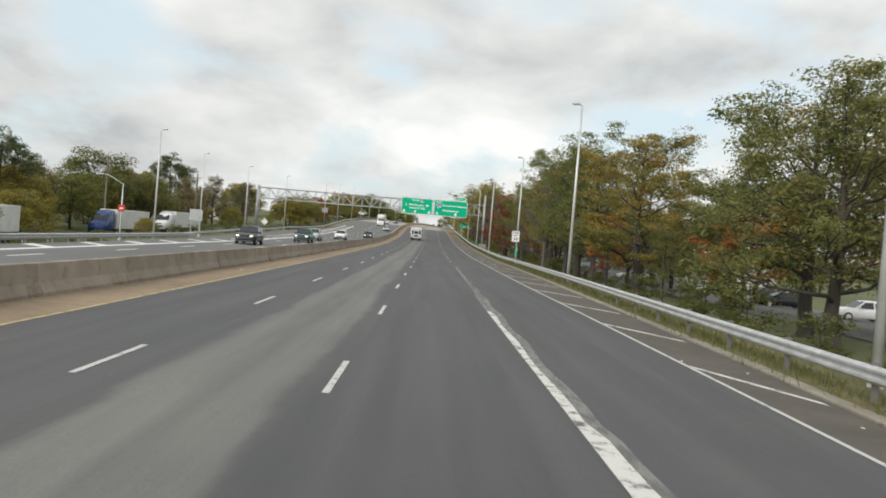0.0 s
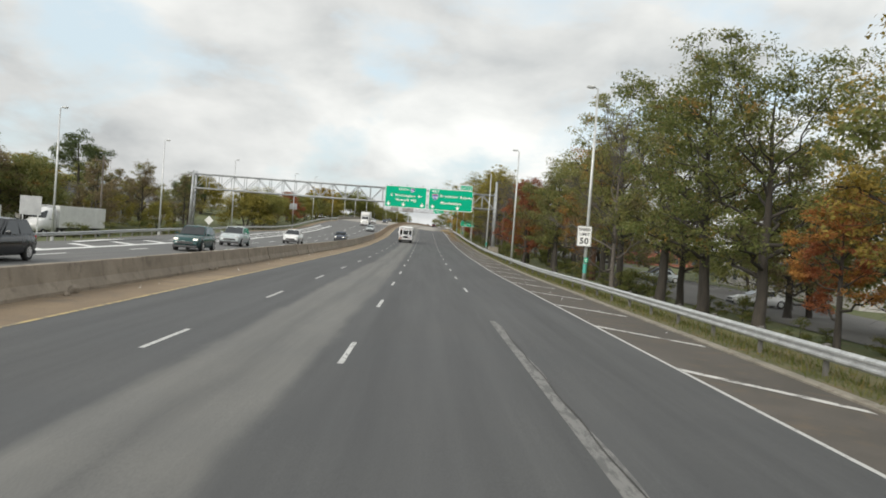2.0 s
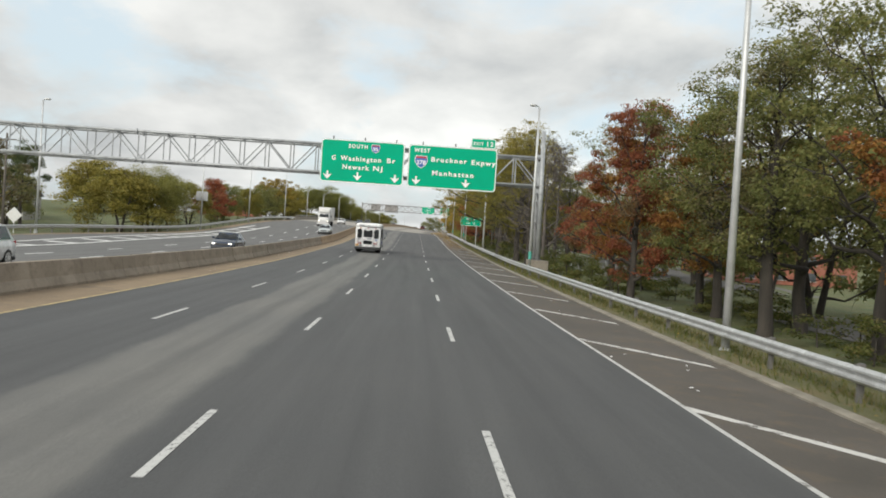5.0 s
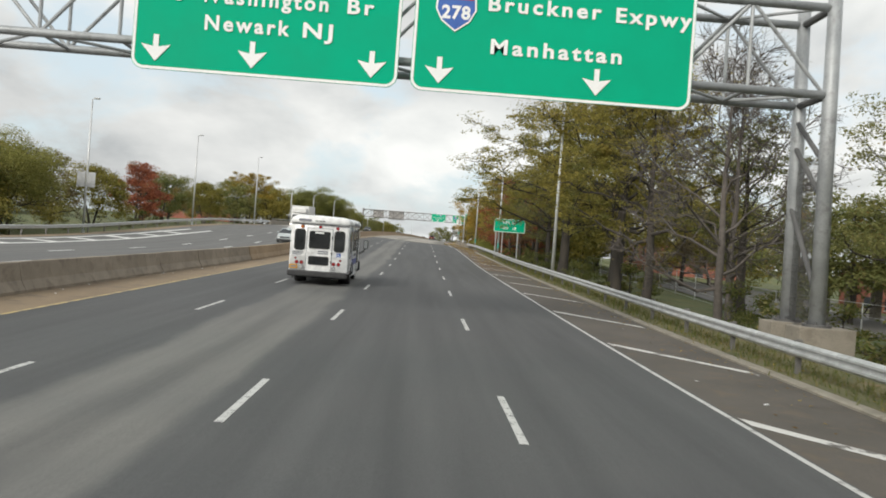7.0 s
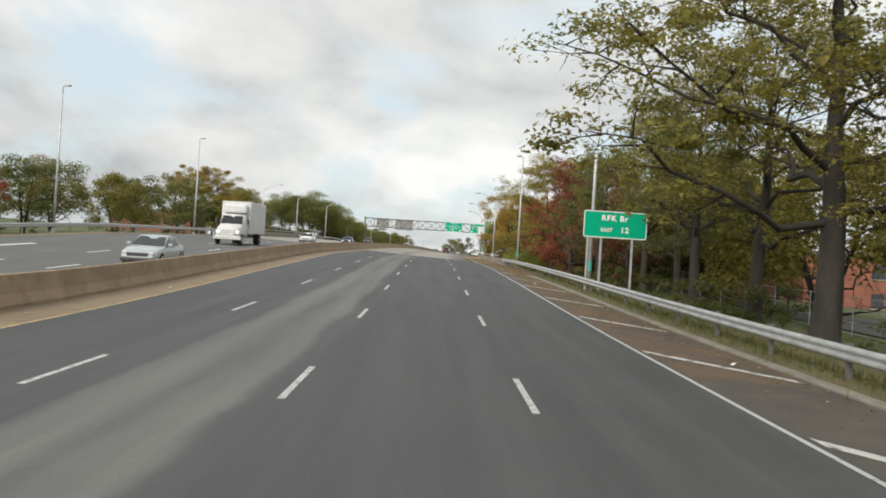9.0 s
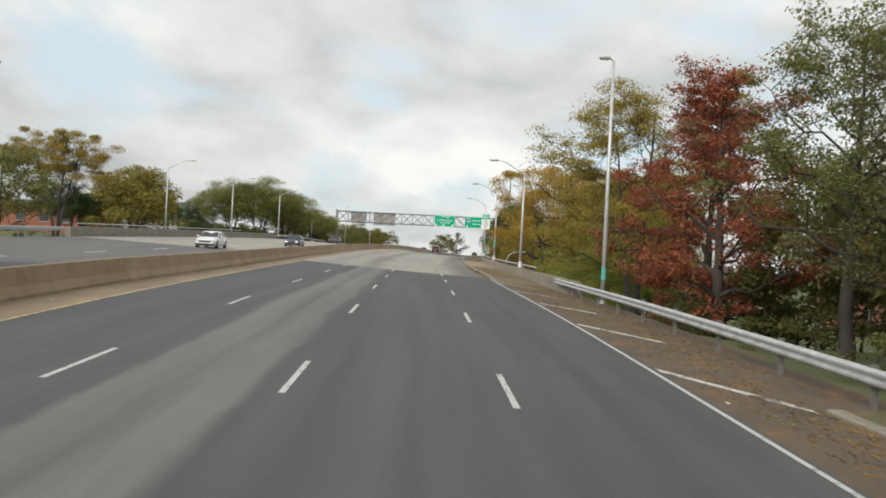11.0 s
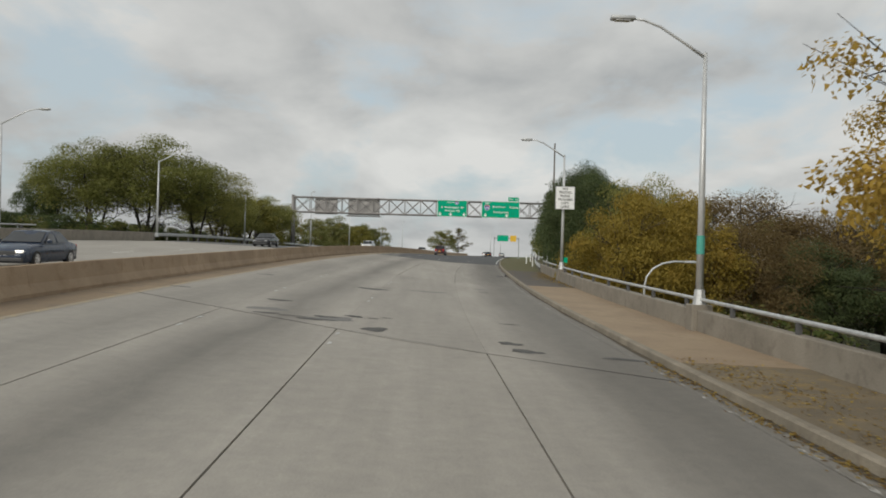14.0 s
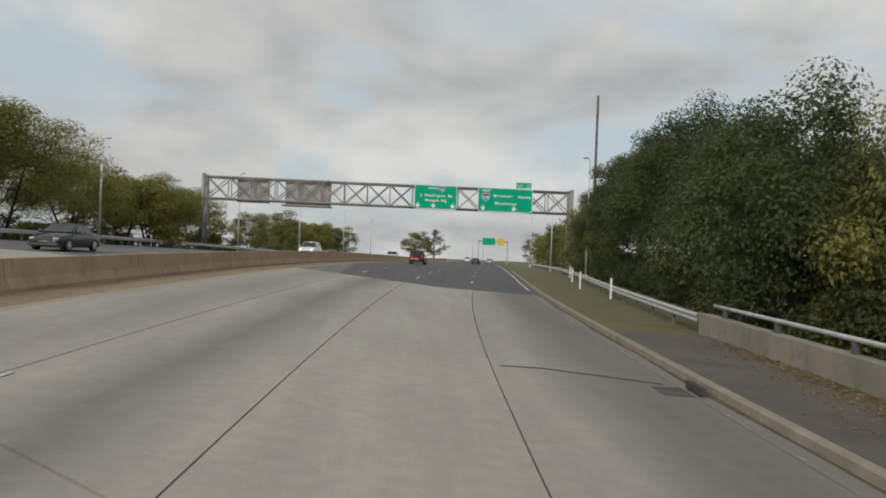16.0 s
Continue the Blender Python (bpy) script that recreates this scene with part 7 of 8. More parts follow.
def car(m, paint, label, suv=False, lit=False, scale=1.0):
    """A car at pose m, nose along +y, its wheels on z = 0."""
    root = thing("car", m, label, "car", "cars in traffic")
    L, W = (4.6, 1.84) if suv else (4.75, 1.80)
    H, belt, hood, deck_h, clear = (1.68, 1.02, 1.02, 1.04, 0.24) if suv else (1.44, 0.90, 0.86, 0.96, 0.18)
    hw = W / 2
    prof = ((-L / 2, 0.62, 0.84), (-L / 2 + 0.12, deck_h - 0.08, 0.93), (-L / 2 + 0.6, deck_h, 0.99), (-L / 2 + 1.2, belt + 0.02, 1.0), (0.0, belt, 1.0), (L / 2 - 1.45, belt, 1.0),
            (L / 2 - 0.9, hood, 0.98), (L / 2 - 0.3, hood - 0.14, 0.92), (L / 2 - 0.06, hood - 0.27, 0.84), (L / 2, 0.5, 0.78))
    stations = []
    for y, zt, k in prof:
        w = hw * k
        zb = clear + (0.12 if abs(y) > L / 2 - 0.3 else 0)
        stations.append((y, [(0.02, zb), (w * 0.88, zb), (w * 0.97, zb + 0.12), (w, zb + (zt - zb) * 0.55), (w * 0.965, zt - 0.06), (w * 0.86, zt), (0.02, zt + 0.025)]))
    bm = bmesh.new()
    shell(bm, stations)
    part("body", bm, M[paint], root, smooth_faces=True)
    # cabin: roof and pillars, with panes set into it
    yr0, yr1 = (-L / 2 + 0.28, -L / 2 + 0.75) if suv else (-L / 2 + 0.75, -L / 2 + 1.45)
    yf1, yf0 = L / 2 - 2.25, L / 2 - 1.35
    rw = hw * 0.76
    bm = bmesh.new()
    zb = belt - 0.03
    shell(bm, [(yr0, [(0.02, zb), (hw * 0.93, zb), (hw * 0.92, zb + 0.01), (0.02, zb + 0.02)]),
               (yr1, [(0.02, zb), (hw * 0.94, zb), (rw, H - 0.07), (0.02, H - 0.03)]),
               ((yr1 + yf1) / 2, [(0.02, zb), (hw * 0.95, zb), (rw, H - 0.03), (0.02, H)]),
               (yf1, [(0.02, zb), (hw * 0.94, zb), (rw, H - 0.06), (0.02, H - 0.02)]),
               (yf0, [(0.02, zb), (hw * 0.9, zb), (hw * 0.89, zb + 0.01), (0.02, zb + 0.02)])])
    part("cabin", bm, M[paint], root)
    g = 0.012
    bm = bmesh.new()
    quad_pane(bm, [(-hw * 0.86, yf0 - 0.08, zb + 0.09), (hw * 0.86, yf0 - 0.08, zb + 0.09), (rw * 0.92, yf1 + 0.07, H - 0.1), (-rw * 0.92, yf1 + 0.07, H - 0.1)], 0.02)
    part("windscreen", bm, M["glass"], root)
    bm = bmesh.new()
    quad_pane(bm, [(hw * 0.84, yr0 + 0.09, zb + 0.12), (-hw * 0.84, yr0 + 0.09, zb + 0.12), (-rw * 0.9, yr1 - 0.05, H - 0.11), (rw * 0.9, yr1 - 0.05, H - 0.11)], 0.02)
    part("rear_window", bm, M["glass"], root)
    mid = (yr1 + yf1) / 2 + 0.1
    for s in (-1, 1):
        for a, b, a2, b2 in ((mid + 0.06, yf0 - 0.32, mid + 0.06, yf1 - 0.02), (yr0 + 0.35 if suv else yr0 + 0.5, mid - 0.06, yr1 + 0.04, mid - 0.06)):
            bm = bmesh.new()
            pts = [(s * (hw * 0.955), a, zb + 0.07), (s * (hw * 0.955), b, zb + 0.07), (s * (rw * 1.035), b2, H - 0.13), (s * (rw * 1.035), a2, H - 0.13)]
            quad_pane(bm, pts if s > 0 else pts[::-1], 0.01)
            part("side_window", bm, M["glass"], root)
        bm = bmesh.new()
        box(bm, (s * (hw + 0.1), yf0 - 0.35, belt + 0.1), (0.2, 0.1, 0.14), bevel=0.03)
        part("mirror", bm, M[paint], root)
        bm = bmesh.new()
        box(bm, (s * hw * 0.66, L / 2 - 0.13, hood - 0.24), (0.26, 0.22, 0.10), bevel=0.03)
        part("headlight", bm, M["headlight_on" if lit else "lens_clear"], root, "lit headlamp" if lit else "clear headlamp")
        bm = bmesh.new()
        box(bm, (s * hw * 0.72, -L / 2 + 0.1, deck_h - 0.18), (0.3, 0.16, 0.16 if not suv else 0.3), bevel=0.03)
        part("tail_light", bm, M["lens_red"], root, "red tail lamp")
    bm = bmesh.new()
    box(bm, (0, L / 2 - 0.02, 0.56), (hw * 1.1, 0.06, 0.16), bevel=0.02)
    part("grille", bm, M["dark_plastic"], root)
    for yy in (L / 2 - 0.03, -L / 2 + 0.03):
        bm = bmesh.new()
        box(bm, (0, yy, 0.32), (hw * 1.7, 0.16, 0.16), bevel=0.04)
        part("bumper", bm, M["dark_plastic"], root)
    bm = bmesh.new()
    box(bm, (0, -L / 2 - 0.005, 0.66), (0.32, 0.03, 0.15))
    part("plate", bm, M["plate"], root, "orange number plate")
    for yy in (-L / 2 + 0.88, L / 2 - 0.92):
        for s in (-1, 1):
            wheel(root, s * (hw + 0.005), yy, 0.35 if suv else 0.325, 0.22)
    return root


def bus(m):
    """A small white paratransit bus, nose along +y, its back at y = 0."""
    root = thing("minibus", m, "white paratransit minibus with blue stripes and dark windows", "bus")
    hw, L = 1.2, 5.75
    REAR = -0.035
    zf, zs, ze, zt = 0.46, 0.62, 2.42, 2.78
    body = [(0.02, zf), (hw - 0.04, zf), (hw, zf + 0.12), (hw, 1.6), (hw - 0.015, ze), (hw - 0.05, 2.58), (hw - 0.15, 2.70), (hw - 0.34, zt - 0.02), (0.02, zt)]

    def section(y, k, dz=0.0):
        return (y, [(x * k, z + (dz if z > 2.5 else 0)) for x, z in body])
    bm = bmesh.new()
    shell(bm, [section(0.06, 0.955, -0.06), section(0.10, 0.985, -0.03), section(0.2, 1.0), section(1.5, 1.0), section(3.0, 1.0), section(4.4, 1.0), section(L - 0.2, 1.0), section(L, 0.985, -0.05)])
    shell_ob = part("body", bm, M["bus_white"], root, "white moulded body", True)
    bm = bmesh.new()
    shell(bm, [(y, [(0.02, 2.47), ((hw + 0.018) * k, 2.47), ((hw + 0.02) * k, 2.55), ((hw - 0.02) * k, 2.66), ((hw - 0.13) * k, 2.74), ((hw - 0.36) * k, zt + 0.01 + dz), (0.02, zt + 0.03 + dz)])
               for y, k, dz in ((-0.02, 0.93, -0.07), (0.05, 0.98, -0.02), (0.2, 1.0, 0), (3.0, 1.0, 0), (L - 0.1, 1.0, 0), (L + 0.06, 0.97, -0.05))])
    part("roof", bm, M["bus_white"], root, "rounded white roof cap", True)
    # cab and bonnet in front
    bm = bmesh.new()
    shell(bm, [(L - 0.02, [(0.02, 0.5), (0.98, 0.5), (1.0, 0.9), (0.98, 1.5), (0.9, 2.25), (0.02, 2.3)]), (L + 0.35, [(0.02, 0.5), (0.98, 0.5), (1.0, 0.9), (0.97, 1.45), (0.85, 2.0), (0.02, 2.1)]),
               (L + 0.85, [(0.02, 0.5), (0.98, 0.5), (1.0, 0.9), (0.96, 1.25), (0.9, 1.32), (0.02, 1.36)]), (L + 1.45, [(0.02, 0.52), (0.93, 0.52), (0.95, 0.85), (0.88, 1.12), (0.8, 1.18), (0.02, 1.2)])])
    part("cab", bm, M["bus_white"], root, "white van cab and bonnet", True)
    bm = bmesh.new()
    for s in (-1, 1):
        quad_pane(bm, [(s * 1.005, L + 0.05, 1.38), (s * 1.0, L + 0.62, 1.38), (s * 0.93, L + 0.25, 1.98), (s * 0.94, L + 0.05, 2.02)][::s], 0.01)
    part("cab_window", bm, M["glass"], root)
    bm = bmesh.new()
    quad_pane(bm, [(-0.85, L + 0.84, 1.4), (0.85, L + 0.84, 1.4), (0.78, L + 0.4, 2.02), (-0.78, L + 0.4, 2.02)], 0.02)
    part("windscreen", bm, M["glass"], root)
    # back: windows with seals, door, mouldings
    def back_window(x, z, w, h, r, name):
        bm = bmesh.new()
        plate(bm, w, h, r, 0.02, (x, 0.055, z))
        ob = part(name, bm, M["glass"], root, "dark rear window with rounded corners")
        bm = bmesh.new()
        ring_plate(bm, w + 0.07, h + 0.07, r + 0.03, 0.05, 0.03, (x, 0.048, z))
        part("seal", bm, M["seal"], ob)
        return ob
    back_window(-0.80, 1.80, 0.37, 0.80, 0.10, "rear_window")
    back_window(0.80, 1.80, 0.37, 0.80, 0.10, "rear_window")
    bm = bmesh.new()
    plate(bm, 1.0, 1.72, 0.03, 0.03, (0.0, 0.05, 1.42))
    door = part("rear_door", bm, M["bus_white"], root, "white rear emergency door")
    bm = bmesh.new()
    ring_plate(bm, 1.05, 1.77, 0.03, 0.02, 0.02, (0.0, 0.046, 1.42))
    part("door_gap", bm, M["bus_grey"], door)
    for z, h, w in ((1.82, 0.66, 0.80), (0.98, 0.31, 0.78)):
        bm = bmesh.new()
        plate(bm, w, h, 0.06, 0.02, (0.0, 0.028, z))
        ob = part("door_window", bm, M["glass"], door)
        bm = bmesh.new()
        ring_plate(bm, w + 0.05, h + 0.05, 0.07, 0.035, 0.02, (0.0, 0.022, z))
        part("seal", bm, M["seal"], ob)
    bm = bmesh.new()
    box(bm, (-0.02, 0.022, 2.11), (0.36, 0.012, 0.06))
    part("sticker", bm, M["sign_white"], door)
    bm = bmesh.new()
    tube(bm, [(-0.47, 0.03, 1.36), (-0.45, 0.0, 1.30), (-0.42, 0.0, 1.18), (-0.45, 0.03, 1.14)], 0.014, 6)
    tube(bm, [(-0.34, 0.03, 1.37), (-0.28, 0.0, 1.32), (-0.28, 0.0, 1.24), (-0.34, 0.03, 1.2)], 0.012, 6)
    part("door_handle", bm, M["chrome"], door, "chrome handle")
    for z in (0.95, 1.30, 1.95):
        bm = bmesh.new()
        box(bm, (0.51, 0.02, z), (0.04, 0.05, 0.1), bevel=0.01)
        part("hinge", bm, M["seal"], door)
    for z in (1.17, 1.13):
        for s in (-1, 1):
            bm = bmesh.new()
            box(bm, (s * 0.87, 0.055, z), (0.55, 0.03, 0.018), bevel=0.006)
            part("moulding", bm, M["bus_white"], root)
    bm = bmesh.new()
    box(bm, (0, 0.05, 2.42), (2.3, 0.03, 0.02))
    part("roof_joint", bm, M["bus_grey"], root)
    for x in (-0.52, 0.52):
        bm = bmesh.new()
        box(bm, (x, 0.052, 2.34), (0.03, 0.03, 0.28))
        part("body_joint", bm, M["bus_white"], root)

    def lamp(x, z, r, mat, name, label, y=0.05):
        bm = bmesh.new()
        disc(bm, (x, y, z), r + 0.018, 0.03, "y", 20)
        rim = part(name, bm, M["bus_grey"], root, label)
        bm = bmesh.new()
        disc(bm, (x, y - 0.02, z), r, 0.03, "y", 20)
        part("lens", bm, M[mat], rim)
    for x, z, r, mat, nm in ((-0.72, 2.33, .065, "lens_orange", "marker_lamp"), (0.70, 2.33, .055, "lens_red", "marker_lamp"), (0.0, 2.35, .055, "lens_red", "brake_lamp"),
                             (-0.93, 1.04, .03, "lens_red", "marker_lamp"), (0.88, 1.04, .035, "lens_red", "marker_lamp"), (-0.87, 0.88, .062, "lens_red", "tail_lamp"), (-0.68, 0.88, .062, "lens_red", "tail_lamp"),
                             (0.62, 0.88, .062, "lens_red", "tail_lamp"), (0.82, 0.88, .062, "lens_red", "tail_lamp"), (-0.68, 0.70, .062, "lens_clear", "reversing_lamp"), (0.62, 0.70, .062, "lens_clear", "reversing_lamp")):
        lamp(x, z, r, mat, nm, {"lens_red": "round red lamp", "lens_orange": "round amber lamp", "lens_clear": "round clear lamp"}[mat])
    for k in range(3):
        bm = bmesh.new()
        box(bm, (-0.16 + 0.14 * k, REAR, 2.585), (0.11, 0.06, 0.028), bevel=0.008)
        part("clearance_lamp", bm, M["seal"], root)
    bm = bmesh.new()
    plate(bm, 0.32, 0.17, 0.02, 0.015, (-1.0, 0.045, 0.70))
    pl = part("number_plate", bm, M["plate"], root, "orange number plate")
    bm = bmesh.new()
    box(bm, (-1.0, 0.034, 0.70), (0.22, 0.006, 0.06))
    part("number_bar", bm, M["bus_grey"], pl)
    bm = bmesh.new()
    box(bm, (0, -0.04, 0.44), (2.42, 0.24, 0.24), bevel=0.05)
    part("rear_bumper", bm, M["dark_plastic"], root, "thick dark rubber bumper")
    # prints: bars for writing, a wheelchair symbol
    def bars(rows, mat="bus_grey", parent=root):
        for x, y, z, w, h in rows:
            bm = bmesh.new()
            box(bm, (x, y, z), (w, 0.004 if y != REAR else 0.03, h))
            part("print_bar", bm, M[mat], parent)
    bars(((-0.86, 0.052, 1.30, 0.44, 0.035), (-0.86, 0.052, 1.245, 0.42, 0.03), (-0.90, 0.052, 1.195, 0.34, 0.03), (-0.62, REAR, 2.60, 0.5, 0.09)))
    bars(((0.16, 0.03, 1.36, 0.42, 0.06), (0.16, 0.03, 1.28, 0.42, 0.05)), "bus_grey", door)
    lettering("EMERGENCY EXIT", 0.06, M["bus_grey"], root, facing(0, 0.05, 2.255), "exit_lettering", 0.01)
    bm = bmesh.new()
    plate(bm, 0.17, 0.17, 0.01, 0.008, (0.80, 0.05, 1.24))
    sym = part("wheelchair_symbol", bm, M["shield_blue"], root, "blue square with a white wheelchair mark")
    bm = bmesh.new()
    ring_plate(bm, 0.09, 0.09, 0.044, 0.016, 0.004, (0.79, 0.044, 1.215))
    box(bm, (0.785, 0.044, 1.27), (0.022, 0.004, 0.07))
    box(bm, (0.81, 0.044, 1.25), (0.05, 0.004, 0.018))
    part("mark", bm, M["sign_white"], sym)

    # right side
    x = hw

    def side_window(y, z, w, h, r, s=1, name="side_window"):
        bm = bmesh.new()
        prism(bm, [(a, b + z) for a, b in rounded(w, h, r)], -0.01, 0.01)
        bmesh.ops.transform(bm, matrix=pose(s * (hw + 0.004), y, 0, 0, 0, 90), verts=bm.verts)
        ob = part(name, bm, M["glass"], root, "dark side window")
        bm = bmesh.new()
        ring_plate(bm, w + 0.05, h + 0.05, r + 0.02, 0.035, 0.02, (0, 0, z))
        bmesh.ops.transform(bm, matrix=pose(s * (hw + 0.008), y, 0, 0, 0, 90), verts=bm.verts)
        part("seal", bm, M["seal"], ob)
    for s in (-1, 1):
        side_window(0.95, 1.80, 0.82, 0.86, 0.07, s)
        for y in (2.22, 2.86, 3.5):
            side_window(y, 1.84, 0.54, 0.80, 0.08, s)
    side_window(4.62, 1.62, 0.72, 1.5, 0.05, 1, "entry_door")
    side_window(4.3, 1.84, 0.54, 0.80, 0.08, -1)

    def stripe(pts, mat="bus_blue", name="stripe", s=1, off=0.006):
        bm = bmesh.new()
        vs = [bm.verts.new((s * (hw + off), y, z)) for y, z in pts]
        f = bm.faces.new(vs)
        r = bmesh.ops.extrude_face_region(bm, geom=[f])
        bmesh.ops.translate(bm, verts=[v for v in r["geom"] if isinstance(v, bmesh.types.BMVert)], vec=(s * 0.003, 0, 0))
        bmesh.ops.recalc_face_normals(bm, faces=bm.faces)
        part(name, bm, M[mat], root, "blue painted stripe" if mat == "bus_blue" else "")
    for s in (-1, 1):
        stripe(((0.62, 2.42), (0.86, 2.42), (1.32, 2.27 - 0.02), (1.12, 2.25)), s=s)
        stripe(((1.60, 1.36), (1.78, 1.36), (2.12, 1.06), (4.2, 1.10), (4.2, 0.86), (1.98, 0.80)), s=s)
        stripe(((2.45, 1.30), (3.85, 1.30), (3.85, 1.19), (2.45, 1.19)), "bus_grey", "print_bar", s)
        stripe(((2.3, 2.33), (3.9, 2.33), (3.9, 2.25), (2.3, 2.25)), "bus_grey", "print_bar", s)
        stripe(((0.02 + 0.08, 0.60), (1.55, 0.60), (1.55, 0.575), (0.1, 0.575)), "seal", "skirt_line", s)
    stripe(((2.0, 2.60), (4.3, 2.60), (4.3, 2.51), (2.0, 2.51)), "bus_grey", "print_bar", 1, 0.022)
    bm = bmesh.new()
    disc(bm, (hw + 0.004, 0.98, 1.17), 0.075, 0.006, "x", 12)
    part("red_emblem", bm, M["shield_red"], root, "small red emblem")
    bm = bmesh.new()
    tube(bm, [(hw + 0.01, 0.28, 1.33), (hw + 0.05, 0.30, 1.28), (hw + 0.05, 0.36, 1.18), (hw + 0.01, 0.4, 1.14)], 0.016, 6)
    part("door_latch", bm, M["seal"], root)
    for y in (0.15, 1.4):
        bm = bmesh.new()
        box(bm, (hw + 0.002, y, 1.4), (0.008, 0.012, 1.8))
        part("panel_joint", bm, M["bus_grey"], root)
    for s in (-1, 1):
        # wheel arches, wheels, steps
        n = 14
        for y0, r in ((1.95, 0.52), (6.05, 0.47)):
            bm = bmesh.new()
            ring = []
            for k in range(n + 1):
                a = math.pi * k / n
                ring.append([bm.verts.new((s * (hw + o), y0 + rr * math.cos(a), 0.42 + rr * math.sin(a))) for rr, o in ((r, 0.012), (r, -0.3), (r - 0.05, -0.3), (r - 0.05, 0.03))])
            for a, b in zip(ring, ring[1:]):
                for j in range(4):
                    bm.faces.new((a[j], a[(j + 1) % 4], b[(j + 1) % 4], b[j]))
            bmesh.ops.recalc_face_normals(bm, faces=bm.faces)
            part("wheel_arch", bm, M["seal"], root)
        wheel(root, s * (hw - 0.03), 1.95, 0.40, 0.46, True)
        wheel(root, s * (hw - 0.15), 6.05, 0.39, 0.24)
        bm = bmesh.new()
        box(bm, (s * (hw - 0.1), 3.6, 0.44), (0.18, 1.9, 0.22), bevel=0.02)
        part("skirt", bm, M["bus_white"], root)
        bm = bmesh.new()
        tube(bm, [(s * 0.98, L + 0.55, 1.30), (s * 1.25, L + 0.72, 1.28), (s * 1.42, L + 0.78, 1.42), (s * 1.44, L + 0.78, 1.5)], 0.02, 6)
        tube(bm, [(s * 0.98, L + 0.45, 1.22), (s * 1.25, L + 0.70, 1.22), (s * 1.42, L + 0.78, 1.36)], 0.016, 6)
        arm = part("mirror_arm", bm, M["seal"], root)
        bm = bmesh.new()
        box(bm, (s * 1.45, L + 0.78, 1.66), (0.22, 0.1, 0.42), bevel=0.03)
        mirror = part("mirror", bm, M["seal"], root, "black door mirror on a long arm")
        bm = bmesh.new()
        box(bm, (s * 1.45, L + 0.72, 1.66), (0.17, 0.03, 0.36), bevel=0.01)
        part("mirror_glass", bm, M["chrome"], mirror)
    bm = bmesh.new()
    box(bm, (0, 3.0, 0.36), (1.7, 5.2, 0.2))
    part("chassis", bm, M["seal"], root)
    bm = bmesh.new()
    box(bm, (hw - 0.03, 1.28, 0.33), (0.03, 0.3, 0.34))
    box(bm, (-hw + 0.03, 1.28, 0.33), (0.03, 0.3, 0.34))
    part("mud_flap", bm, M["rubber"], root)
    return root


def box_truck(m, label, cab_paint="box_white", lit=True):
    root = thing("box_truck", m, label, "truck")
    bm = bmesh.new()
    box(bm, (0, -1.4, 2.35), (2.5, 6.4, 2.75), bevel=0.05)
    part("cargo_box", bm, M["box_white"], root, "white cargo box")
    bm = bmesh.new()
    shell(bm, [(1.9, [(0.02, 0.7), (1.05, 0.7), (1.1, 1.2), (1.08, 1.9), (0.95, 2.65), (0.02, 2.7)]), (2.9, [(0.02, 0.7), (1.05, 0.7), (1.1, 1.2), (1.05, 1.8), (0.9, 2.5), (0.02, 2.55)]),
               (3.4, [(0.02, 0.7), (1.05, 0.7), (1.1, 1.2), (1.0, 1.62), (0.9, 1.7), (0.02, 1.74)]), (4.6, [(0.02, 0.6), (0.95, 0.6), (0.98, 1.05), (0.85, 1.4), (0.75, 1.48), (0.02, 1.5)])])
    part("cab", bm, M[cab_paint], root, smooth_faces=True)
    bm = bmesh.new()
    quad_pane(bm, [(-0.92, 3.37, 1.78), (0.92, 3.37, 1.78), (0.84, 2.92, 2.45), (-0.84, 2.92, 2.45)], 0.03)
    part("windscreen", bm, M["glass"], root)
    bm = bmesh.new()
    box(bm, (0, 2.0, 3.1), (2.0, 0.7, 0.8), bevel=0.2)
    part("fairing", bm, M[cab_paint], root)
    bm = bmesh.new()
    box(bm, (0, 4.6, 1.05), (1.1, 0.06, 0.5), bevel=0.02)
    part("grille", bm, M["chrome"], root)
    bm = bmesh.new()
    box(bm, (0, 4.65, 0.6), (2.3, 0.2, 0.3), bevel=0.04)
    part("bumper", bm, M["chrome"], root)
    for s in (-1, 1):
        bm = bmesh.new()
        box(bm, (s * 0.8, 4.55, 1.1), (0.24, 0.16, 0.2), bevel=0.04)
        part("headlight", bm, M["headlight_on" if lit else "lens_clear"], root)
        bm = bmesh.new()
        box(bm, (s * 1.35, 3.2, 2.0), (0.16, 0.1, 0.5), bevel=0.03)
        part("mirror", bm, M["dark_plastic"], root)
        wheel(root, s * 1.1, 3.9, 0.48, 0.28)
        wheel(root, s * 1.2, -2.6, 0.48, 0.5, True)
    bm = bmesh.new()
    box(bm, (0, 0, 0.75), (1.6, 7.0, 0.25))
    part("chassis", bm, M["dark_plastic"], root)
    return root


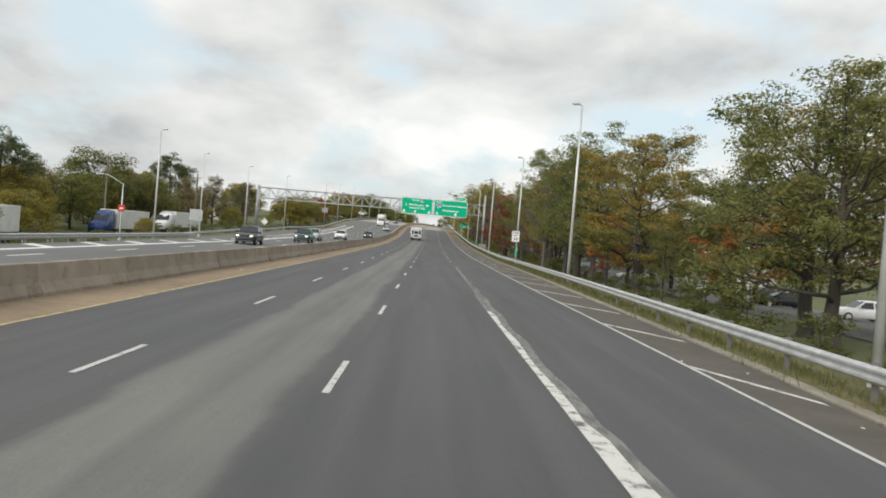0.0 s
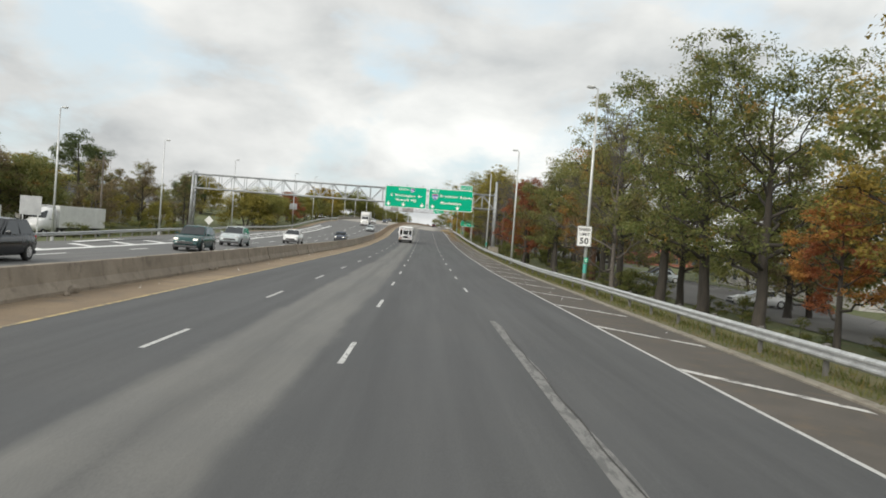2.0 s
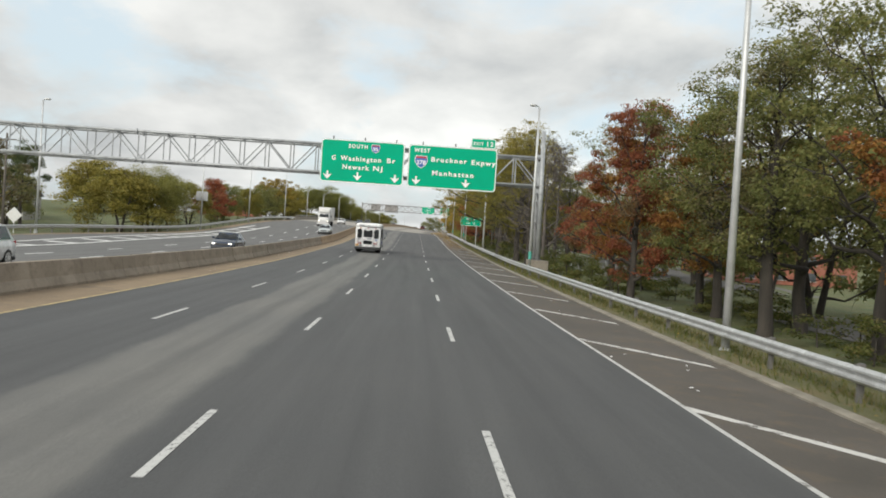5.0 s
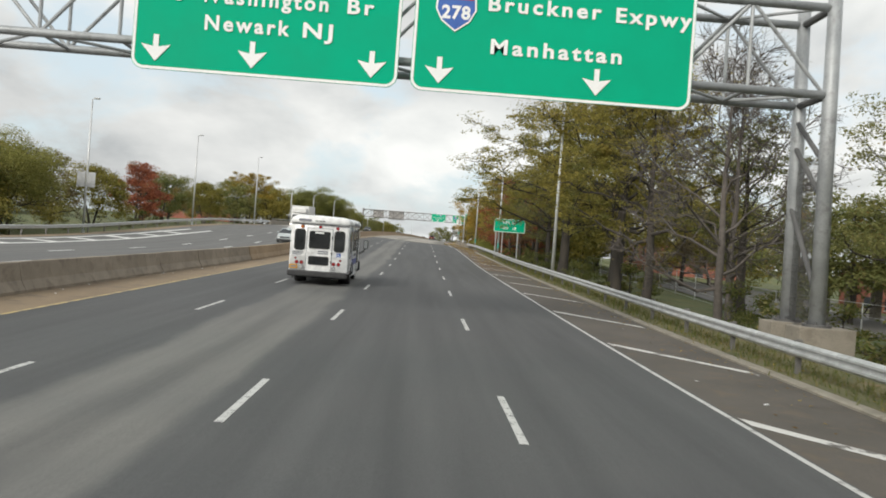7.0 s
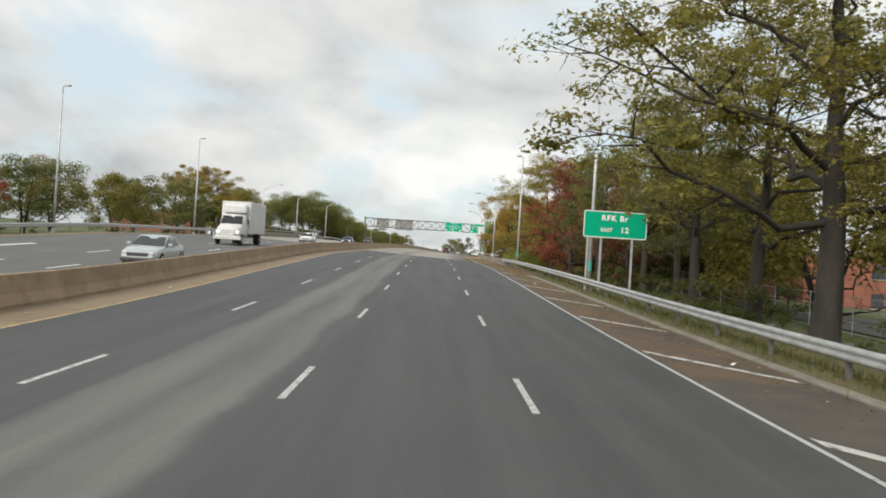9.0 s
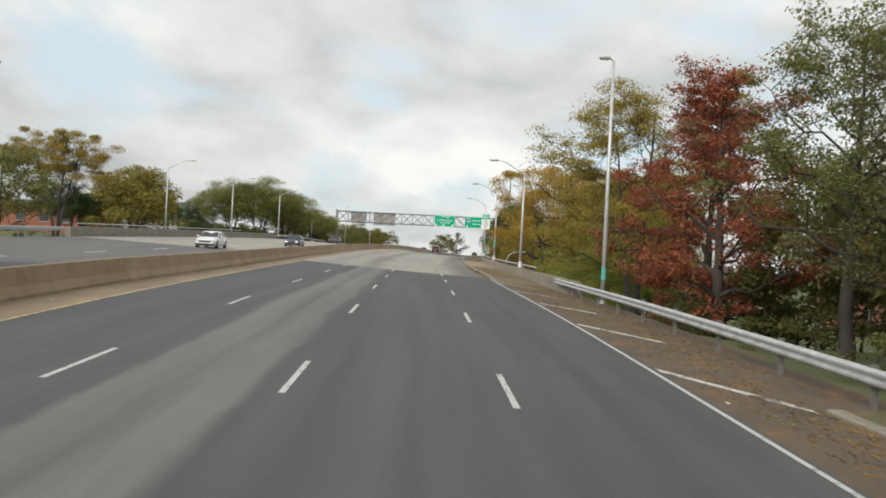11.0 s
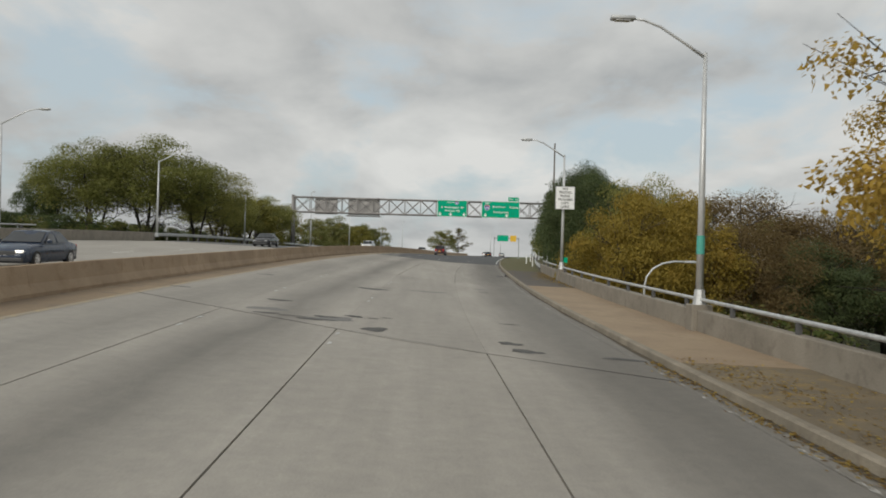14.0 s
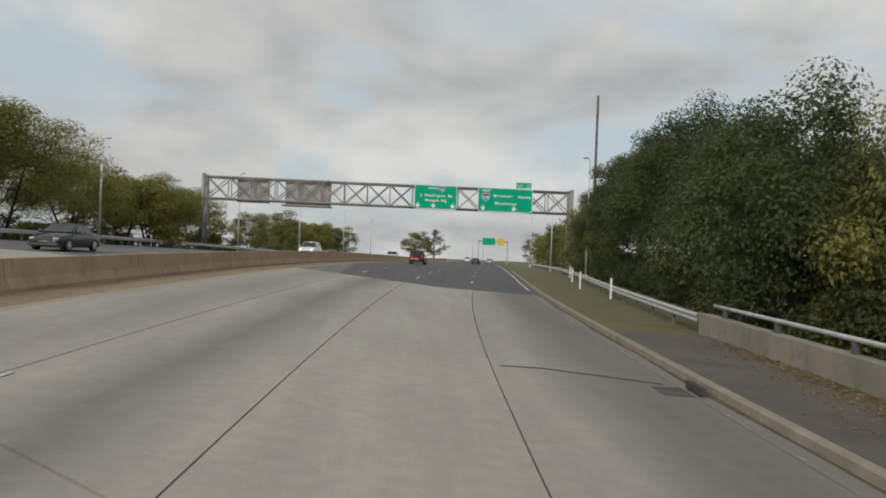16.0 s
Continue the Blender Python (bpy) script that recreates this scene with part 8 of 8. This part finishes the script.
def semi(m, paint, label):
    """A tractor with a long trailer, nose along +y."""
    root = thing("semi_truck", m, label, "truck", "parked trucks")
    bm = bmesh.new()
    box(bm, (0, -8.2, 2.5), (2.55, 14.5, 2.75), bevel=0.04)
    part("trailer", bm, M["box_white"], root, "long white trailer")
    bm = bmesh.new()
    box(bm, (0, -8.2, 1.0), (1.2, 14.0, 0.25))
    part("trailer_chassis", bm, M["dark_plastic"], root)
    bm = bmesh.new()
    shell(bm, [(-0.4, [(0.02, 0.8), (1.15, 0.8), (1.2, 1.6), (1.18, 2.6), (1.0, 3.7), (0.02, 3.8)]), (1.2, [(0.02, 0.8), (1.15, 0.8), (1.2, 1.6), (1.15, 2.5), (0.95, 3.4), (0.02, 3.5)]),
               (2.2, [(0.02, 0.8), (1.1, 0.8), (1.15, 1.6), (1.05, 2.1), (0.95, 2.2), (0.02, 2.25)]), (4.0, [(0.02, 0.7), (0.95, 0.7), (1.0, 1.3), (0.85, 1.75), (0.75, 1.85), (0.02, 1.9)])])
    part("cab", bm, M[paint], root, smooth_faces=True)
    bm = bmesh.new()
    quad_pane(bm, [(-1.0, 2.2, 2.3), (1.0, 2.2, 2.3), (0.9, 1.4, 3.15), (-0.9, 1.4, 3.15)], 0.03)
    part("windscreen", bm, M["glass"], root)
    for s in (-1, 1):
        bm = bmesh.new()
        quad_pane(bm, [(s * 1.19, 0.5, 2.1), (s * 1.17, 1.5, 2.1), (s * 1.06, 1.2, 2.85), (s * 1.1, 0.5, 2.85)][::s], 0.02)
        part("side_window", bm, M["glass"], root)
        for y in (3.0, -1.2, -2.5, -12.6, -13.9):
            wheel(root, s * 1.22, y, 0.5, 0.3)
    return root


# the minibus in the second lane
BUS_Y = 197.9
bus(along(-3.73, BUS_Y, 0.0))
# traffic ahead
car(along(-5.6, 478, 0), "car_red", "dark red sport utility car driving away", True)
car(along(0.3, 560, 0), "car_black", "dark car far ahead on the motorway")
car(along(3.4, 600, 0), "car_silver", "silver car far ahead on the motorway")
car(along(-3.4, 640, 0), "car_white", "white car far ahead on the motorway", True)


def oncoming(u, y, paint, label, suv=False, lit=False):
    return car(along(u, y, 0) @ pose(0, 0, 0, 0, 0, 180), paint, label, suv, lit)


oncoming(-16.9, 81, "car_black", "black sport utility car in the opposite lanes with lit headlamps", True, True)
oncoming(-15.5, 105, "car_green", "dark green sport utility car in the opposite lanes", True, True)
oncoming(-16.6, 122.0, "car_silver", "silver sport utility car in the opposite lanes", True)
oncoming(-15.6, 148, "car_white", "white pickup-like car in the opposite lanes", True)
oncoming(-13.4, 182, "car_navy", "dark blue sedan in the opposite lanes", False, True)
oncoming(-13.4, 252, "car_silver", "silver sedan in the opposite lanes")
oncoming(-17.8, 331.8, "car_white", "white sedan in the opposite lanes")
oncoming(-15.5, 363, "car_navy", "dark blue sedan in the opposite lanes with lit headlamps", False, True)
oncoming(-19.6, 420.5, "car_black", "black sedan in the opposite lanes", False, False)
oncoming(-13.4, 520, "car_white", "white car far along the opposite lanes with lit headlamps", True, True)
oncoming(-16.9, 470, "car_white", "white sport utility car in the opposite lanes with lit headlamps", True, True)
oncoming(-13.4, 575, "car_silver", "silver car far along the opposite lanes with lit headlamps", False, True)
box_truck(along(-17.0, 286, 0) @ pose(0, 0, 0, 0, 0, 180), "white box truck in the opposite lanes with lit headlamps")


def parked(build, x, y, turn, *args, **kw):
    return build(pose(x, y, ground_z(x, y) + 0.02, 0, 0, turn), *args, **kw)


parked(semi, -46.4, 124.6, 181, "car_truck_blue", "parked blue tractor with a long pale trailer beyond the guardrail")
parked(semi, -47.0, 154.5, 179, "car_white", "parked white tractor with a long white trailer beyond the guardrail")
parked(semi, -45.2, 78.6, 180, "car_white", "parked white trailer truck behind bushes")

# ---- buildings and lots beside the motorway ----
def block(name, x, y, w, d, h, wall_mat, label, rows=2, cols=6, turn=0.0, gable=False, zoff=0.0):
    """A building with a front of windows that faces the road."""
    gz = min(ground_z(x, y), ground_z(x - w / 2, y)) - 0.1 + zoff
    root = thing(name, pose(x, y, gz, 0, 0, turn), label, "building")
    bm = bmesh.new()
    box(bm, (0, 0, h / 2), (w, d, h))
    part("wall", bm, M[wall_mat], root)
    bm = bmesh.new()
    if gable:
        prism(bm, [(-w / 2 - 0.3, h), (w / 2 + 0.3, h), (0, h + w * 0.32)], -d / 2 - 0.3, d / 2 + 0.3)
    else:
        box(bm, (0, 0, h + 0.2), (w + 0.3, d + 0.3, 0.4))
    part("roof", bm, M["roofing"], root)
    for face, length, off, m in (("y", w, d / 2, pose(0, 0, 0)), ("x", d, w / 2, pose(0, 0, 0, 0, 0, -90))):
        n = max(2, int(cols * length / max(w, d)))
        for r in range(rows):
            for c in range(n):
                u = -length / 2 + length * (c + 0.5) / n
                z = h * (r + 0.55) / rows
                bm = bmesh.new()
                box(bm, (u, -off - 0.02, z), (min(1.2, length / n * 0.55), 0.1, min(1.4, h / rows * 0.5)))
                bmesh.ops.transform(bm, matrix=m, verts=bm.verts)
                win = part("window", bm, M["pane"], root)
                bm = bmesh.new()
                box(bm, (u, -off - 0.06, z - min(1.4, h / rows * 0.5) / 2 - 0.05), (min(1.4, length / n * 0.65), 0.16, 0.08))
                bmesh.ops.transform(bm, matrix=m, verts=bm.verts)
                part("sill", bm, M["siding"], win)
    return root


block("brick_building", 50, 236, 16, 22, 4.2, "brick", "low red brick building behind the trees", 2, 6)
block("brick_building", 42, 300, 14, 20, 5.5, "brick", "red brick building with pale trim behind the trees", 2, 5)
block("store_building", 47, 150, 10, 40, 3.6, "siding", "long pale building behind a dark fence", 1, 9)
block("brick_building", 60, 355, 18, 22, 8, "brick", "red brick building below the bridge", 2, 6)
for x, y, s in ((-66, 200, 1.0), (-62, 214, 0.9), (-70, 232, 1.0), (-60, 246, 0.8)):
    block("house", x, y, 7.5 * s, 9 * s, 4.6 * s, "siding", "small pale gabled house beyond the trees", 1, 3, 90, True)
block("brick_building", -56, 385, 16, 12, 4.0, "brick", "low brick house beyond the opposite parapet", 1, 5)
# open concrete frame beside the lot
fr = thing("concrete_shelter", pose(29.0, 221, ground_z(29, 221)), "open shelter of a pale concrete beam on square pillars", "shelter")
bm = bmesh.new()
box(bm, (0, 0, 3.5), (6.4, 1.2, 0.6), bevel=0.03)
part("beam", bm, M["parapet"], fr)
for k in range(4):
    bm = bmesh.new()
    box(bm, (-2.7 + 1.8 * k, 0, 1.6), (0.5, 0.7, 3.2), bevel=0.03)
    part("pillar", bm, M["parapet"], fr)
# far chimneys
for k in range(3):
    root = thing("chimney", pose(-225 + 9 * k, 420, 2), "tall thin chimney far off on the skyline", "chimney", "far chimneys")
    bm = bmesh.new()
    tube(bm, [(0, 0, 0), (0, 0, 34)], [1.6, 1.2], 12)
    part("stack", bm, M["siding"], root)
# parking lot
lot = bmesh.new()
for j in range(20):
    for i in range(6):
        pts = []
        for dx, dy in ((0, 0), (1, 0), (1, 1), (0, 1)):
            x, y = 19.5 + 3.0 * (i + dx), 40 + 6.5 * (j + dy)
            pts.append(lot.verts.new((x, y, ground_z(x, y) + 0.05)))
        lot.faces.new(pts)
bmesh.ops.remove_doubles(lot, verts=lot.verts, dist=0.01)
tagged(new("parking_lot", finish("parking_lot", lot, M["lot"])), "grey asphalt parking lot behind the trees", "parking lot", kind="structure")
lot = bmesh.new()
for j in range(10):
    for i in range(8):
        pts = []
        for dx, dy in ((0, 0), (1, 0), (1, 1), (0, 1)):
            x, y = 20.5 + 3.0 * (i + dx), 204 + 6.5 * (j + dy)
            pts.append(lot.verts.new((x, y, ground_z(x, y) + 0.05)))
        lot.faces.new(pts)
bmesh.ops.remove_doubles(lot, verts=lot.verts, dist=0.01)
tagged(new("paved_yard", finish("paved_yard", lot, M["lot"])), "pale grey paved yard before the brick building", "parking lot", kind="structure")
for x, y, turn, paint, suv, lab in ((30, 92, 80, "car_white", True, "white parked van-like car in the lot"), (33, 88, 85, "car_navy", False, "dark parked sedan in the lot"), (30.5, 99, 90, "car_silver", False, "silver parked sedan in the lot"),
                                    (27, 117, 90, "car_white", False, "white parked sedan in the lot"), (27, 146, 85, "car_silver", False, "silver parked sedan by the fence"), (27.5, 150, 85, "car_grey", True, "grey parked sport utility car by the fence"),
                                    (31, 78, 90, "car_black", False, "black parked sedan in the lot"), (34, 70, 90, "car_white", True, "white parked sport utility car in the lot")):
    parked(car, x, y, turn, paint, lab, suv)
for x, y, paint, lab in ((26, 352, "car_white", "white car parked on the street below"), (29, 356, "car_silver", "silver car parked on the street below"), (32, 360, "car_grey", "grey car parked on the street below"), (23.5, 348, "car_white", "white car parked on the street below")):
    parked(car, x, y, 45, paint, lab)
# fence along the lot
fence = thing("fence", Matrix.Identity(4), "dark steel picket fence along the lot", "fence")
bm = bmesh.new()
box(bm, (0, 0, 0.95), (0.03, 0.03, 1.9))
PICKET = finish("picket", bm, M["fence"])
for k in range(110):
    y = 118 + k * 0.36
    share("picket", PICKET, fence, pose(33.0, y, ground_z(33.0, y)))
for z in (0.35, 1.65):
    bm = bmesh.new()
    tube(bm, [(33.0, 117.9 + 4 * k, ground_z(33.0, 117.9 + 4 * k) + z) for k in range(11)], 0.025, 6)
    part("fence_rail", bm, M["fence"], fence)
# chain link fence posts below the right trees further on
link = thing("chain_fence", Matrix.Identity(4), "grey chain link fence behind the trees", "fence")
for k in range(24):
    y = 195 + 4.5 * k
    bm = bmesh.new()
    gz = ground_z(19.5, y)
    tube(bm, [(19.5, y, gz - 0.1), (19.5, y, gz + 1.8)], 0.03, 6)
    part("post", bm, M["galv"], link)
for z in (0.1, 0.6, 1.2, 1.75):
    bm = bmesh.new()
    tube(bm, [(19.5, 195 + 4.5 * k, ground_z(19.5, 195 + 4.5 * k) + z) for k in range(24)], 0.015, 5)
    part("wire", bm, M["galv"], link)


# ---- fallen leaves, weeds and litter ----
def scatter(name, spots, size, material, label, category):
    rng = np.random.default_rng(7)
    v, f = [], []
    for x, y, z in spots:
        a, t = rng.uniform(0, 6.28), rng.uniform(-0.35, 0.35)
        s = size * rng.uniform(0.5, 1.3)
        d, n = Vector((math.cos(a), math.sin(a), t)), Vector((-math.sin(a), math.cos(a), rng.uniform(-0.3, 0.3)))
        p = Vector((x, y, z + 0.01))
        k = len(v)
        v += [p, p + d * s * 0.5 + n * s * 0.3, p + d * s, p + d * s * 0.5 - n * s * 0.3]
        f.append((k, k + 1, k + 2, k + 3))
    me = bpy.data.meshes.new(name)
    me.from_pydata([tuple(p) for p in v], [], f)
    me.materials.append(material)
    return tagged(new(name, me), label, category, kind="stuff")


rs = random.Random(11)
spots = []
for _ in range(5200):
    y = rs.uniform(150, 312)
    dense = np.interp(y, [150, 200, 285, 312], [0.15, 0.3, 1, 1])
    if rs.random() > dense:
        continue
    u = KERB(y) - abs(rs.gauss(0, 0.7))
    if u > 5.3:
        p = at(u, y, 0.005)
        spots.append(tuple(p))
for _ in range(3800):
    y = rs.uniform(319, 346) if rs.random() < 0.75 else rs.uniform(376, 398)
    u = rs.uniform(KERB(y) + 0.3, PAR(y) - 0.05)
    if y < 370 and math.sin(u * 2.1 + 1.3 * math.sin(y * 0.7)) + math.sin(y * 1.1 + u) + rs.gauss(0, 0.5) < 0.35:
        continue
    if y > 370:
        u = PAR(y) - abs(rs.gauss(0, 0.3)) - 0.02
    spots.append(tuple(at(u, y, 0.17)))
for _ in range(2500):
    y = rs.uniform(-20, 271)
    spots.append(tuple(at(KERB(y) + rs.uniform(0.4, 1.8), y, 0.10)))
for _ in range(1600):
    y = rs.gauss(389, 5)
    u = PAR(y) - abs(rs.gauss(0, 0.8)) - 0.03
    if 372 < y < 399 and u > KERB(y) + 0.3:
        spots.append(tuple(at(u, y, 0.165)))
for _ in range(3500):
    y = rs.uniform(319, 347)
    if rs.random() < 0.6:
        u = KERB(y) - abs(rs.gauss(0, 0.16)) - 0.02
        spots.append(tuple(at(u, y, 0.004)))
    else:
        u = KERB(y) + 0.3 + abs(rs.gauss(0, 0.9))
        if u < PAR(y) - 0.05:
            spots.append(tuple(at(u, y, 0.17)))
for _ in range(1800):
    y = rs.uniform(276, 312)
    u = RAIL(y) - abs(rs.gauss(0, 0.8))
    if u > 5.5:
        spots.append(tuple(at(u, y, 0.006)))
for _ in range(4200):
    y = rs.uniform(236, 312)
    u = rs.uniform(5.6, 8.3 if y > 273 else KERB(y))
    if u > KERB(y) - 1.7 - (y > 273):
        spots.append(tuple(at(u, y, 0.005)))
scatter("fallen_leaves", spots, 0.085, M["fallen"], "scattered yellow and brown fallen leaves", "fallen leaves")
weeds = []
for k in range(30000):
    y = rs.uniform(-20, 271)
    u = RAIL(y) + rs.gauss(0.3, 0.3) if k % 3 else KERB(y) + rs.uniform(0.35, 2.6)
    p = at(u, y, 0.06)
    weeds.append((p.x, p.y, p.z))
rng = np.random.default_rng(9)
v, f = [], []
for x, y, z in weeds:
    h, a = rng.uniform(0.06, 0.27), rng.uniform(0, 6.28)
    lx, ly = rng.normal(0, 0.08), rng.normal(0, 0.08)
    k = len(v)
    v += [(x - 0.016 * math.cos(a), y - 0.016 * math.sin(a), z - 0.03), (x + 0.016 * math.cos(a), y + 0.016 * math.sin(a), z - 0.03), (x + lx, y + ly, z + h)]
    f.append((k, k + 1, k + 2))
me = bpy.data.meshes.new("verge_grass")
me.from_pydata(v, [], f)
me.materials.append(M["weed"])
tagged(new("verge_grass", me), "ragged grass blades along the guardrail", "grass", kind="stuff")
litter = []
for _ in range(160):
    y = rs.uniform(0, 318)
    litter.append(tuple(at(rs.choice((rs.uniform(5.3, 7.6), rs.uniform(-9.9, -8.8))), y, 0.006)))
scatter("road_litter", litter, 0.13, M["sign_white"], "small pale scraps of litter on the shoulders", "litter")
